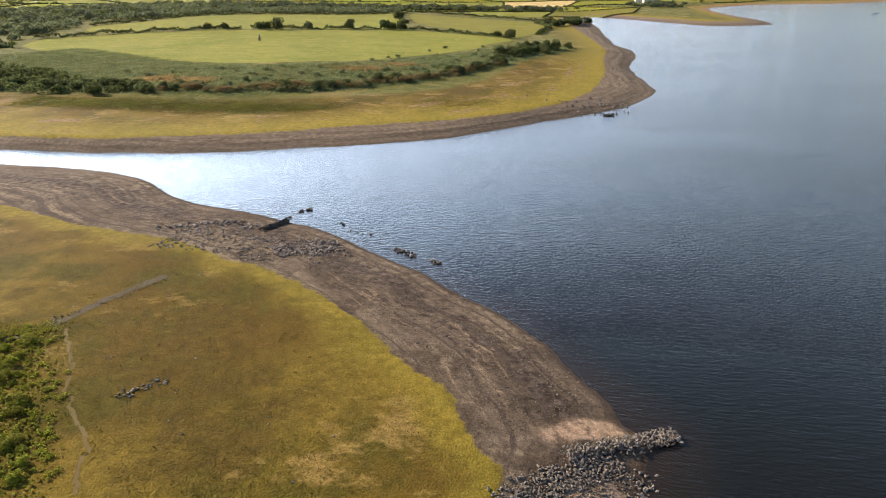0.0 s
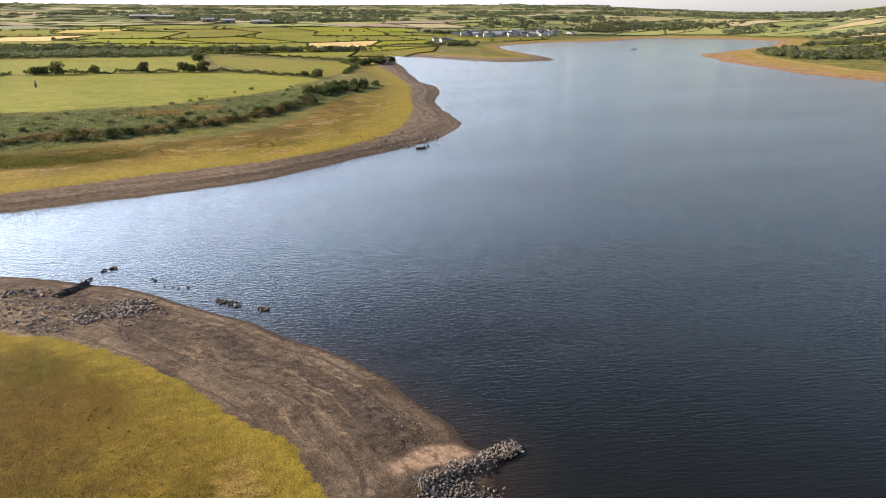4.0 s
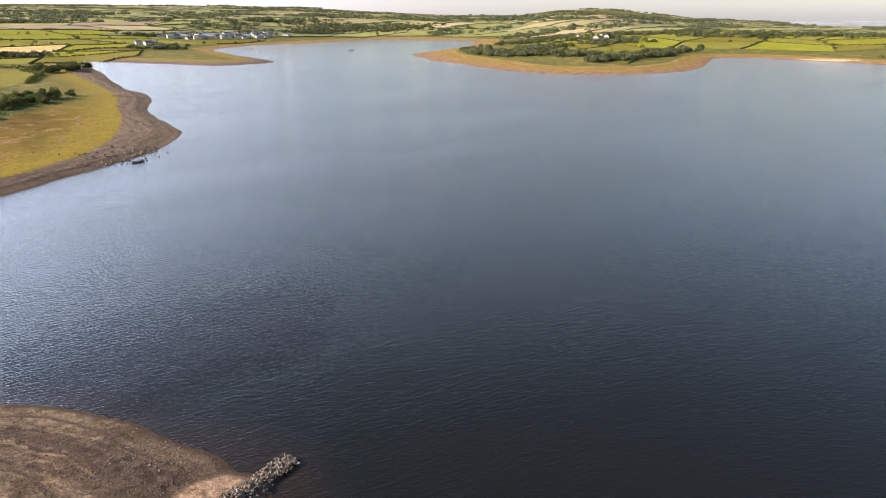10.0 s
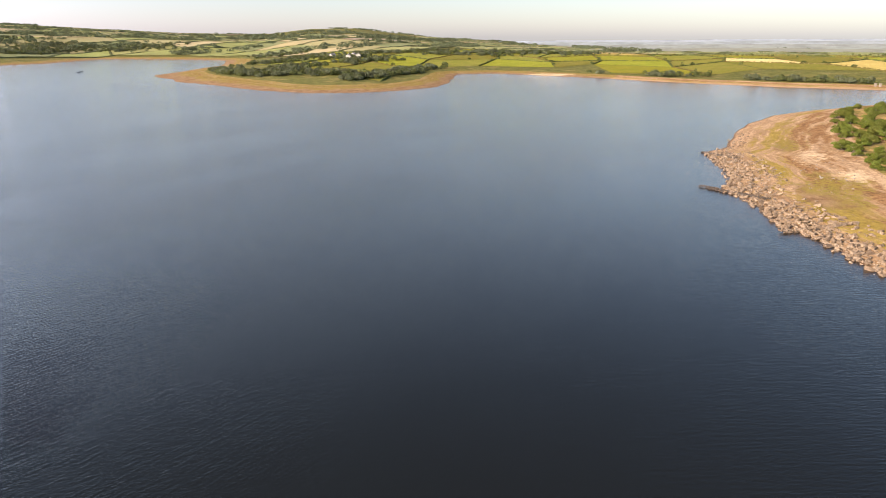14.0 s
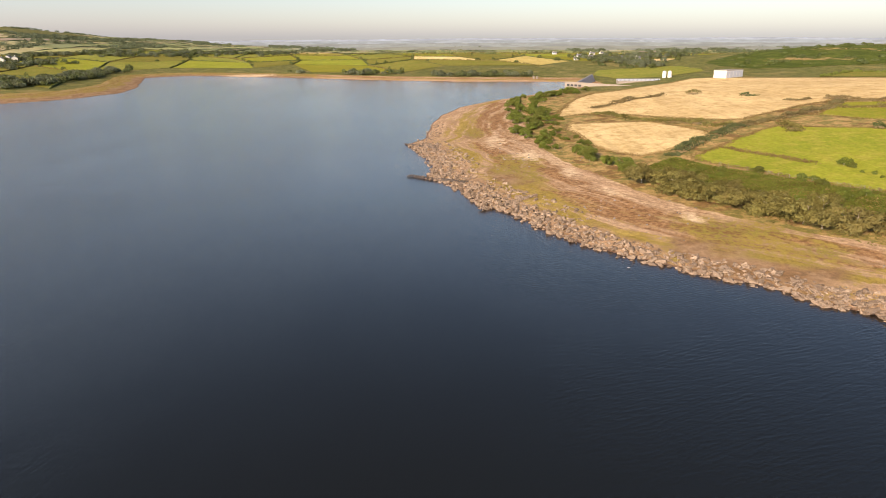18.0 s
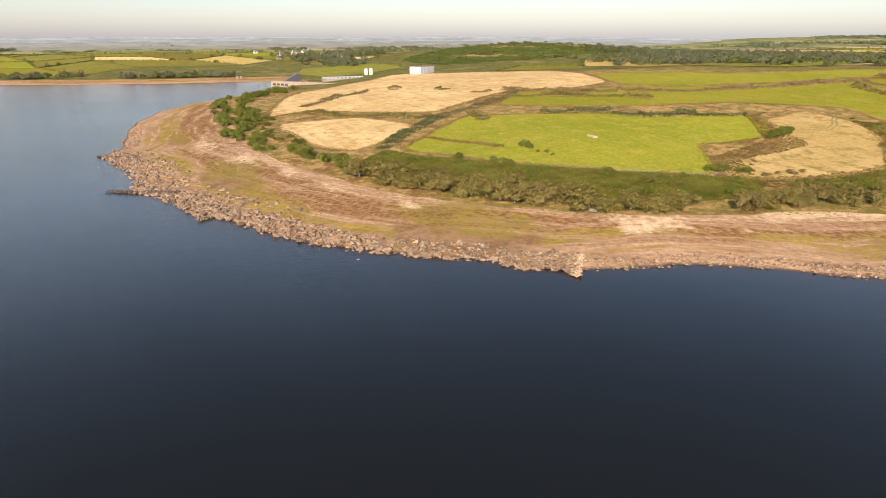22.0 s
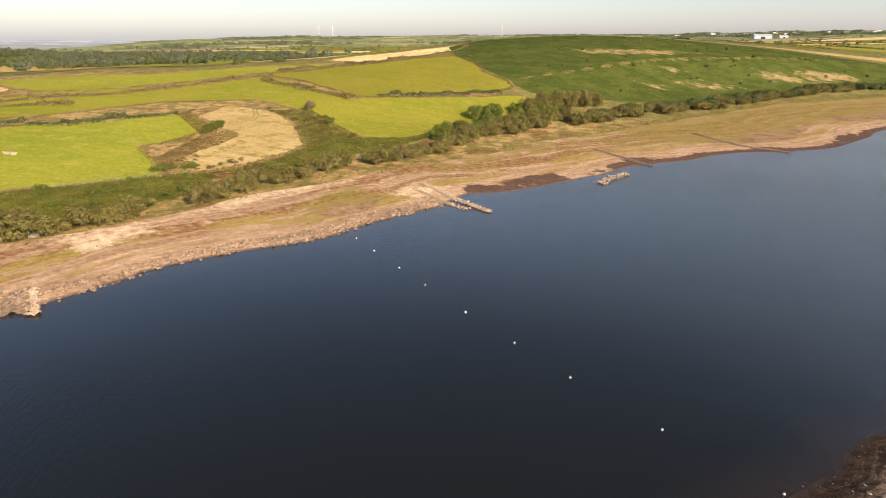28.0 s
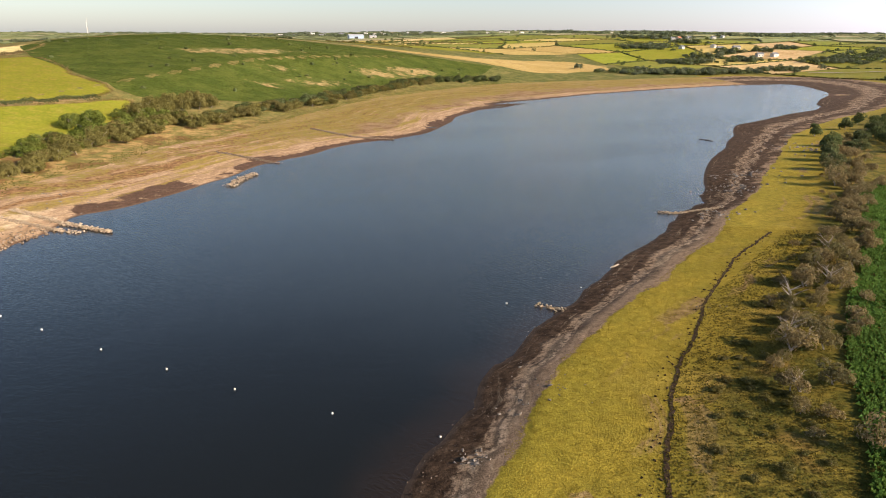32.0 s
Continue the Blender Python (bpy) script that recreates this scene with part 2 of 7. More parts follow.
class Nodes:
    """Short words for shader nodes."""

    def __init__(self, m):
        self.n, self.l = m.node_tree.nodes, m.node_tree.links
        self.place = self.n.new("ShaderNodeNewGeometry").outputs["Position"]

    def put(self, socket, value):
        if isinstance(value, (int, float)):
            socket.default_value = value
        elif isinstance(value, tuple):
            socket.default_value = (*value, 1) if len(value) == 3 and len(socket.default_value) == 4 else value
        else:
            self.l.new(value, socket)

    def noise(self, size, detail=4, rough=0.55, at=None, stretch=None):
        k = self.n.new("ShaderNodeTexNoise")
        k.inputs["Scale"].default_value, k.inputs["Detail"].default_value, k.inputs["Roughness"].default_value = 1.0 / size, detail, rough
        at = at or self.place
        if stretch:
            mp = self.n.new("ShaderNodeMapping")
            mp.inputs["Rotation"].default_value[2] = stretch[0]
            mp.inputs["Scale"].default_value = stretch[1]
            self.l.new(at, mp.inputs[0])
            at = mp.outputs[0]
        self.l.new(at, k.inputs["Vector"])
        return k.outputs["Fac"]

    def crests(self, turn, along, across, detail=3):
        """Short ripples whose crests run at a turn from the x axis."""
        mp = self.n.new("ShaderNodeMapping")
        mp.vector_type = "TEXTURE"
        mp.inputs["Rotation"].default_value[2] = turn
        mp.inputs["Scale"].default_value = (along, across, 1)
        self.l.new(self.place, mp.inputs[0])
        return self.noise(1.0, detail, 0.55, at=mp.outputs[0])

    def strand(self, long, across, detail=4, rough=0.58, warp=0.0):
        """Noise drawn out along the shore: its two sizes run with the waterline and up the bank."""
        up = self.attr("shore")
        if warp:
            up = self.math("ADD", up, self.math("MULTIPLY", self.noise(11, 4), warp))
        v = self.n.new("ShaderNodeCombineXYZ")
        self.put(v.inputs[0], self.math("MULTIPLY", self.attr("run"), 1.0 / long))
        self.put(v.inputs[1], self.math("MULTIPLY", up, 1.0 / across))
        return self.noise(1.0, detail, rough, at=v.outputs[0])

    def cells(self, size, out="Distance", feature="F1"):
        k = self.n.new("ShaderNodeTexVoronoi")
        k.feature = feature
        k.inputs["Scale"].default_value = 1.0 / size
        self.l.new(self.place, k.inputs["Vector"])
        return k.outputs[out]

    def attr(self, name):
        k = self.n.new("ShaderNodeAttribute")
        k.attribute_name = name
        return k.outputs["Fac"]

    def math(self, op, a, b=0.0, c=0.0):
        k = self.n.new("ShaderNodeMath")
        k.operation = op
        for s, v in zip(k.inputs, (a, b, c)):
            self.put(s, v)
        return k.outputs[0]

    def step(self, value, lo, hi):
        k = self.n.new("ShaderNodeMapRange")
        k.interpolation_type = "SMOOTHSTEP"
        for i, v in enumerate((value, lo, hi, 0.0, 1.0)):
            self.put(k.inputs[i], v)
        return k.outputs[0]

    def mix(self, f, a, b):
        k = self.n.new("ShaderNodeMix")
        k.data_type = "RGBA"
        self.put(k.inputs[0], f)
        self.put(k.inputs[6], a)
        self.put(k.inputs[7], b)
        return k.outputs[2]

    def times(self, a, b):
        k = self.n.new("ShaderNodeMix")
        k.data_type, k.blend_type = "RGBA", "MULTIPLY"
        k.inputs[0].default_value = 1.0
        self.put(k.inputs[6], a)
        self.put(k.inputs[7], b)
        return k.outputs[2]

    def grey(self, f, lo, hi):
        k = self.n.new("ShaderNodeMapRange")
        for i, v in enumerate((f, 0.3, 0.7, lo, hi)):
            self.put(k.inputs[i], v)
        return k.outputs[0]

    def chance(self):
        return self.n.new("ShaderNodeObjectInfo").outputs["Random"]

    def bump(self, h, strength, distance, bsdf):
        k = self.n.new("ShaderNodeBump")
        k.inputs["Strength"].default_value, k.inputs["Distance"].default_value = strength, distance
        self.l.new(h, k.inputs["Height"])
        self.l.new(k.outputs[0], bsdf.inputs["Normal"])


# ---- ground material: lake bed, gravel shore, dry grass, heath ----
ground_mat, _, _, bs = material("ground", 0.95, 0.05)
k = Nodes(ground_mat)
ds, df, east = k.attr("shore"), k.attr("bank"), k.attr("east")
n1, n2, n3, n4 = k.noise(26, 5), k.noise(7, 5), k.noise(1.3, 5, 0.6), k.noise(0.2, 3, 0.6)
mud = k.mix(k.step(n2, 0.36, 0.62), (0.085, 0.063, 0.046), (0.14, 0.108, 0.08))
mud = k.mix(k.step(k.math("ADD", n1, k.math("MULTIPLY", k.math("SUBTRACT", n3, 0.5), 0.5)), 0.5, 0.62), mud, (0.178, 0.14, 0.1))
band = k.n.new("ShaderNodeTexNoise")
band.noise_dimensions = "1D"
band.inputs["Scale"].default_value, band.inputs["Detail"].default_value = 0.55, 3
k.put(band.inputs["W"], k.math("ADD", ds, k.math("MULTIPLY", n1, 7.0)))
mud = k.mix(k.math("MULTIPLY", k.step(band.outputs["Fac"], 0.54, 0.66), k.step(k.noise(12, 4), 0.45, 0.65)), mud, (0.21, 0.162, 0.11))
mud = k.mix(k.math("MULTIPLY", k.step(band.outputs["Fac"], 0.46, 0.38), k.step(n3, 0.3, 0.6)), mud, (0.07, 0.053, 0.045))
mud = k.mix(k.math("MULTIPLY", k.step(k.cells(0.4), 0.3, 0.12), k.step(k.noise(6, 4), 0.4, 0.56)), mud, (0.045, 0.034, 0.029))
streak = k.math("SUBTRACT", 1.0, k.math("ABSOLUTE", k.math("MULTIPLY", k.math("ADD", k.math("SUBTRACT", k.attr("frac"), 0.5), k.math("MULTIPLY", k.math("SUBTRACT", n2, 0.5), 0.35)), 9.0)))
mud = k.mix(k.math("MULTIPLY", k.math("MULTIPLY", k.step(streak, 0.2, 0.8), k.attr("lush")), k.step(n3, 0.3, 0.55)), mud, (0.3, 0.215, 0.15))
mud = k.mix(k.math("MULTIPLY", k.step(k.math("ADD", k.attr("frac"), k.math("MULTIPLY", n2, 0.2)), 0.75, 0.95), k.attr("lush")), mud, (0.255, 0.18, 0.122))
core = k.math("SUBTRACT", 0.5, k.math("ABSOLUTE", k.math("SUBTRACT", k.attr("frac"), 0.36)))
mud = k.mix(k.step(k.math("ADD", core, k.math("ADD", k.math("MULTIPLY", k.math("SUBTRACT", k.noise(4, 6, 0.7), 0.5), 1.2), k.math("MULTIPLY", k.math("SUBTRACT", band.outputs["Fac"], 0.5), 0.8))), 0.32, 0.5), mud, k.mix(k.step(n3, 0.36, 0.62), (0.052, 0.04, 0.033), (0.1, 0.076, 0.062)))
sand = k.math("MULTIPLY", k.step(k.attr("sand"), 0.35, 0.65), k.step(n3, 0.2, 0.55))
mud = k.mix(sand, mud, (0.34, 0.24, 0.17))
mud = k.mix(k.math("MULTIPLY", k.attr("peat"), k.step(k.math("ADD", k.math("SUBTRACT", k.attr("frac"), k.math("MULTIPLY", k.math("MAXIMUM", k.math("SUBTRACT", k.attr("peat"), 1.0), 0.0), 0.7)), k.math("MULTIPLY", k.math("SUBTRACT", n2, 0.5), 0.9)), 0.62, 0.38)), mud, k.mix(k.step(n3, 0.35, 0.65), (0.052, 0.033, 0.021), (0.088, 0.056, 0.035)))
line2 = k.math("SUBTRACT", 1.0, k.math("ABSOLUTE", k.math("MULTIPLY", k.math("ADD", k.math("SUBTRACT", k.attr("frac"), 0.62), k.math("MULTIPLY", k.math("SUBTRACT", k.noise(11, 4), 0.5), 0.5)), 14.0)))
fleck = k.step(k.noise(1.0, 5, 0.7), 0.42, 0.58)
mud = k.mix(k.math("MULTIPLY", k.math("MULTIPLY", k.step(streak, 0.1, 0.65), k.attr("lush")), fleck), mud, (0.32, 0.23, 0.155))
mud = k.mix(k.math("MULTIPLY", k.math("MULTIPLY", k.step(line2, 0.1, 0.65), k.attr("lush")), fleck), mud, (0.34, 0.255, 0.18))
furrow = k.strand(16, 0.8, 4, 0.6, 3.0)
mud = k.times(mud, k.grey(furrow, 0.76, 1.2))
mud = k.mix(k.math("MULTIPLY", k.step(k.strand(30, 1.6, 5, 0.62, 5.0), 0.57, 0.66), k.step(k.noise(1.6, 4, 0.65), 0.36, 0.6)), mud, (0.23, 0.172, 0.118))
mud = k.times(mud, k.grey(k.noise(0.45, 4, 0.7), 0.7, 1.3))
mud = k.mix(k.step(ds, 1.0, 0.1), mud, (0.06, 0.045, 0.037))
spot = k.n.new("ShaderNodeSeparateXYZ")
k.put(spot.inputs[0], k.place)
silt = k.mix(k.step(k.strand(34, 2.2, 5, 0.6, 3.0), 0.36, 0.64), (0.112, 0.09, 0.07), (0.185, 0.148, 0.115))
mud = k.mix(k.math("MULTIPLY", k.step(spot.outputs[1], 130.0, 165.0), 0.7), mud, silt)
fr = k.math("ADD", k.attr("frac"), k.math("ADD", k.math("MULTIPLY", k.math("SUBTRACT", k.strand(60, 7, 5, 0.6), 0.5), 0.9), k.math("MULTIPLY", k.math("SUBTRACT", k.noise(12, 5, 0.6), 0.5), 0.35)))
fine, long = k.strand(13, 0.7, 4, 0.62, 2.0), k.strand(60, 5.0, 5, 0.62, 5.0)
strip = k.math("SUBTRACT", long, 0.5)
beach = k.mix(k.step(k.strand(22, 2.6, 5, 0.65, 5.0), 0.36, 0.64), (0.25, 0.162, 0.094), (0.36, 0.25, 0.158))
olive = k.math("MULTIPLY", k.step(fr, 0.16, 0.3), k.step(fr, 0.66, 0.48))
beach = k.mix(k.math("MULTIPLY", olive, k.step(k.math("ADD", long, k.math("MULTIPLY", k.math("SUBTRACT", n3, 0.5), 0.3)), 0.44, 0.54)), beach, k.mix(k.step(n2, 0.4, 0.6), (0.205, 0.15, 0.036), (0.25, 0.185, 0.05)))
rust = k.math("MULTIPLY", k.step(fr, 0.44, 0.56), k.step(fr, 0.95, 0.8))
beach = k.mix(k.math("MULTIPLY", rust, k.step(k.strand(55, 5.0, 5, 0.62, 6.0), 0.4, 0.54)), beach, k.mix(k.step(n3, 0.35, 0.65), (0.165, 0.088, 0.038), (0.235, 0.14, 0.068)))
beach = k.mix(k.math("MULTIPLY", k.math("MULTIPLY", k.step(fr, 0.74, 1.0), k.math("SUBTRACT", 1.0, k.attr("moss"))), k.step(k.math("ADD", k.strand(36, 3.6, 6, 0.7, 6.0), k.math("ADD", k.math("MULTIPLY", k.math("SUBTRACT", n3, 0.5), 0.7), k.math("MULTIPLY", k.math("SUBTRACT", n1, 0.5), 0.8))), 0.42, 0.78)), beach, (0.46, 0.345, 0.22))
beach = k.times(beach, k.grey(fine, 0.88, 1.13))
beach = k.mix(k.math("MULTIPLY", k.step(k.math("ADD", k.attr("moss"), k.math("ADD", k.math("MULTIPLY", k.math("SUBTRACT", k.noise(8, 6, 0.68), 0.5), 1.5), strip)), 0.45, 0.75), k.step(n3, 0.3, 0.6)), beach, k.mix(k.step(n2, 0.4, 0.6), (0.2, 0.15, 0.035), (0.165, 0.135, 0.03)))
rim = k.math("MULTIPLY", k.step(k.attr("moss"), 0.55, 0.7), k.step(k.math("ADD", k.attr("frac"), k.math("MULTIPLY", k.math("SUBTRACT", k.noise(25, 5, 0.65), 0.5), 0.9)), 0.5, 0.3))
beach = k.mix(rim, beach, k.mix(k.step(n2, 0.4, 0.6), (0.17, 0.105, 0.055), (0.235, 0.155, 0.09)))
beach = k.mix(k.step(k.math("ADD", k.attr("peat"), k.math("MULTIPLY", k.math("SUBTRACT", k.noise(6, 6, 0.68), 0.5), 1.5)), 0.42, 0.56), beach, (0.085, 0.052, 0.036))
beach = k.mix(k.step(k.math("ADD", k.attr("pale"), k.math("ADD", k.math("MULTIPLY", k.math("SUBTRACT", k.noise(3, 6, 0.75), 0.5), 2.0), k.math("MULTIPLY", strip, 1.5))), 0.5, 1.1), beach, (0.49, 0.375, 0.245))
beach = k.mix(k.step(ds, 1.2, 0.2), beach, (0.12, 0.075, 0.05))
shore = k.mix(east, k.times(mud, (0.86, 0.86, 0.86)), beach)
turf = k.mix(k.step(k.math("ADD", n1, k.math("MULTIPLY", k.math("SUBTRACT", n3, 0.5), 0.3)), 0.42, 0.58), (0.132, 0.094, 0.016), (0.088, 0.056, 0.011))
turf = k.mix(k.step(k.noise(13, 6, 0.62), 0.46, 0.62), turf, (0.07, 0.058, 0.009))
turf = k.mix(k.step(k.noise(19, 5, 0.6), 0.53, 0.63), turf, (0.08, 0.055, 0.011))
turf = k.mix(k.step(k.noise(14, 6, 0.66, stretch=(0.9, (1, 1.5, 1))), 0.55, 0.63), turf, (0.19, 0.132, 0.04))
fringe = k.math("ADD", df, k.math("MULTIPLY", k.math("SUBTRACT", n2, 0.5), 14.0))
turf = k.mix(k.step(fringe, k.math("MULTIPLY_ADD", k.attr("lush"), 26.0, 7.0), 1.0), turf, k.mix(k.step(n2, 0.4, 0.6), k.mix(k.attr("peat"), (0.165, 0.125, 0.02), (0.23, 0.18, 0.024)), k.mix(k.attr("peat"), (0.145, 0.115, 0.018), (0.2, 0.165, 0.022))))
bare = k.math("MULTIPLY", k.step(k.strand(24, 8, 5, 0.62, 6.0), 0.57, 0.63), k.math("MULTIPLY", k.attr("lush"), k.step(k.attr("heath"), 0.5, 0.1)))
turf = k.mix(k.math("MULTIPLY", bare, k.step(df, 3.0, 9.0)), turf, k.mix(k.step(n3, 0.35, 0.65), (0.15, 0.1, 0.04), (0.21, 0.145, 0.07)))
# grass behind the ditch: olive, with some tree shade darkened into the colour
rough = k.mix(k.step(k.noise(4, 5, 0.65), 0.42, 0.6), (0.068, 0.065, 0.012), (0.14, 0.112, 0.021))
rough = k.mix(k.step(k.noise(9, 5), 0.54, 0.62), rough, (0.15, 0.105, 0.028))
turf = k.mix(k.attr("rough"), turf, rough)
heath = k.mix(k.step(n2, 0.4, 0.6), (0.08, 0.088, 0.024), (0.125, 0.12, 0.036))
heath = k.mix(k.step(k.noise(24, 6, 0.62), 0.52, 0.64), heath, (0.17, 0.142, 0.055))
dry = k.mix(k.step(k.noise(5, 5, 0.62), 0.42, 0.58), (0.3, 0.205, 0.085), (0.15, 0.13, 0.04))
dry = k.mix(k.step(k.noise(9, 5, 0.62), 0.52, 0.62), dry, (0.15, 0.092, 0.036))
heath = k.mix(k.attr("dry"), heath, dry)
inland = k.mix(k.attr("heath"), turf, heath)
edge = k.math("ADD", df, k.math("ADD", k.math("MULTIPLY", k.math("SUBTRACT", n3, 0.5), 1.6), k.math("MULTIPLY", k.math("SUBTRACT", n2, 0.5), 4.0)))
col = k.mix(k.step(edge, -0.25, 0.25), shore, inland)
col = k.times(col, k.grey(n3, 0.72, 1.24))
col = k.times(col, k.grey(n4, 0.72, 1.26))
k.put(bs.inputs["Base Color"], col)
k.bump(k.math("ADD", k.math("MULTIPLY", k.math("MULTIPLY", furrow, k.step(df, 1.0, -1.0)), 0.35), k.math("ADD", k.math("MULTIPLY", n3, 0.5), k.math("MULTIPLY", k.noise(0.22, 3, 0.6), 0.8))), 0.6, 0.25, bs)


def sheet(name, verts, faces, mat, smooth=True):
    me = bpy.data.meshes.new(name)
    me.vertices.add(len(verts))
    me.vertices.foreach_set("co", np.asarray(verts, np.float32).ravel())
    faces = np.asarray(faces, np.int32)
    me.loops.add(faces.size)
    me.loops.foreach_set("vertex_index", faces.ravel())
    me.polygons.add(len(faces))
    me.polygons.foreach_set("loop_start", np.arange(0, faces.size, faces.shape[1], dtype=np.int32))
    me.polygons.foreach_set("use_smooth", np.full(len(faces), smooth))
    me.update(calc_edges=True)
    me.validate()
    if mat:
        me.materials.append(mat)
    return me


def grid_faces(nx, ny):
    i = (np.arange(ny - 1)[:, None] * nx + np.arange(nx - 1)[None, :]).ravel()
    return np.stack([i, i + 1, i + nx + 1, i + nx], 1)


me = sheet("ground", np.stack([gx, gy, gz], 1), grid_faces(GRID, GRID), ground_mat)
is_east = np.clip((gx * 0.94 - gy * 0.10 - 28 + np.clip(-gy - 150, 0, 400) * 0.42) / 14, 0, 1) * np.where(gx > 330, 1, np.clip((70 - gy) / 30, 0, 1))
is_east = np.maximum(is_east, np.clip((-gy - 400) / 60, 0, 1) * (gx > -420))
is_heath = np.clip((g_df - 44 - 10 * rolling(gx * 2, gy * 2)) / 5, 0, 1) * np.clip((gy - 130) / 30, 0, 1)
is_heath = np.maximum(is_heath, np.clip((g_df + 1) / 2, 0, 1) * is_east)
is_heath = np.maximum(is_heath, np.clip((np.hypot(gx, gy) - 330) / 60, 0, 1) * np.clip(g_df / 30, 0, 1))
is_heath = np.maximum(is_heath, np.clip((g_df - 36) / 6, 0, 1) * (gy < 30))
blot = lambda x, y, a, b: np.exp(-(((gx - x) / a) ** 2 + ((gy - y) / b) ** 2))
is_sand = blot(15, 51.6, 3.6, 1.7) + 0.55 * blot(10, 49.5, 4, 2.2) + 0.8 * blot(13, 42, 4, 3)
is_moss = np.clip(blot(125, -55, 30, 22) + blot(205, -12, 30, 14) + blot(285, 2, 22, 8) + blot(-5, -310, 34, 30) + blot(80, -140, 12, 18) + 0.62 * np.clip((g_ds - 8) / 20, 0, 1) * (gy < -170) + np.where(gy > 180, 0.8, 0.3) * np.clip((np.hypot(gx, gy) - 340) / 60, 0, 1), 0, 1)
spots = blot(40, -184, 12, 17) + 0.8 * blot(52, -168, 8, 7) + 0.8 * blot(12, -232, 14, 8) + 0.8 * blot(-28, -280, 12, 10) + 0.8 * blot(-66, -318, 14, 22) + 0.8 * blot(-110, -385, 26, 26)
is_peat = np.where(is_east > 0.4, np.maximum(np.clip(spots, 0, 1) * np.clip((15 - g_ds) / 8, 0, 1), 0.85 * np.clip((8 - g_ds) / 5, 0, 1) * np.clip((-gy - 190) / 30, 0, 1)), np.maximum(np.clip((-15 - gy) / 30, 0, 1) + 0.55 * np.clip((-110 - gy) / 30, 0, 1), 0.6 * (gy > 150)))
is_pale = np.clip(0.95 * blot(117, -92, 6, 6) + 0.8 * blot(111, -100, 5, 8) + 0.65 * blot(107, -89, 6, 5) + blot(228, -18, 16, 6) + blot(262, -6, 22, 7) + blot(200, -29, 12, 4) + blot(104, -132, 5, 12) + blot(97, -150, 4, 10) + 0.8 * blot(150, -50, 14, 4) + 0.7 * blot(172, -36, 16, 4) + 0.7 * blot(66, -160, 8, 8) + 1.2 * blot(738, 262, 14, 42) + 0.6 * blot(700, 120, 10, 60) + 0.32 * np.clip((-gy - 80) / 25, 0, 1) * np.clip((gy + 230) / 40, 0, 1), 0, 1)
is_dry = is_east * np.clip(1.1 - np.hypot(gx - 100, gy + 480) / 260, 0, 0.35) + is_east * np.clip((gy + 330) / 60, 0, 1) * np.clip((520 - np.hypot(gx, gy)) / 60, 0, 1)
is_dry = np.clip(is_dry, 0, 1)
is_lush = np.clip((-gy - 10) / 30, 0, 1) + np.clip((gy - 150) / 20, 0, 1)
for name, data in (("shore", g_ds), ("bank", g_df), ("east", is_east), ("heath", is_heath), ("sand", is_sand), ("moss", is_moss), ("peat", is_peat), ("dry", is_dry), ("rough", np.clip((g_df - 15 + 5 * rolling(gx * 4, gy * 4)) / 6, 0, 1) * (gy < 30)), ("frac", np.clip(g_ds / (np.abs(g_ds) + np.abs(g_df) + 0.3), 0, 1)), ("pale", is_pale), ("lush", is_lush), ("run", shore_run(gx, gy, WATERLINE, (g_ds > -6) & (g_df < 45)))):
    me.attributes.new(name, "FLOAT", "POINT").data.foreach_set("value", np.asarray(data, np.float32))
tagged(new("ground", me), "reservoir banks of cracked mud and dry grass rising to heath and hills", "ground", kind="structure")

# ---- water ----
water_mat, _, _, bs = material("water", 0.07, 0.5)
k = Nodes(water_mat)
bs.inputs["IOR"].default_value = 1.333
deep = k.mix(k.noise(60, 2), (0.0058, 0.006, 0.0048), (0.0068, 0.0078, 0.0072))
shoal = k.step(k.math("ADD", k.attr("shore"), k.math("MULTIPLY", k.math("SUBTRACT", k.noise(9, 4), 0.5), 6.0)), -8.0, 0.5)
k.put(bs.inputs["Base Color"], k.mix(shoal, deep, (0.0165, 0.012, 0.0088)))
spot = k.n.new("ShaderNodeSeparateXYZ")
k.put(spot.inputs[0], k.place)
swing = k.step(spot.outputs[1], 60.0, -30.0)
w1 = k.math("ADD", k.math("MULTIPLY", k.crests(-0.2, 2.0, 0.44), k.math("SUBTRACT", 1.0, swing)), k.math("MULTIPLY", k.crests(-1.05, 2.0, 0.44), swing))
w2 = k.crests(-0.6, 0.7, 0.24, 2)
# breeze: ripples fade to smooth patches and long calm streaks
calm = k.math("ADD", k.noise(55, 4, 0.6, stretch=(0.3, (0.45, 1.4, 1))), k.math("MULTIPLY", k.math("SUBTRACT", k.noise(9, 3, 0.6), 0.5), 0.35))
breeze = k.math("MULTIPLY_ADD", k.step(calm, 0.36, 0.6), 0.18, 0.82)
k.put(bs.inputs["Roughness"], k.math("MULTIPLY_ADD", breeze, 0.02, 0.05))
k.bump(k.math("MULTIPLY", k.math("ADD", k.math("MULTIPLY", w1, 0.75), k.math("MULTIPLY", w2, 0.55)), breeze), 0.25, 0.4, bs)
keep = np.flatnonzero((AXIS > -900) & (AXIS < 1600))[::2]
wx, wy = np.meshgrid(AXIS[keep], AXIS[keep])
wm = sheet("water", np.stack([wx.ravel(), wy.ravel(), np.zeros(wx.size)], 1), grid_faces(len(keep), len(keep)), water_mat, False)
wm.attributes.new("shore", "FLOAT", "POINT").data.foreach_set("value", g_ds.reshape(GRID, GRID)[np.ix_(keep, keep)].ravel().astype(np.float32))
tagged(new("water", wm), "dark rippled reservoir water drawn far down below its banks", "water", kind="structure")


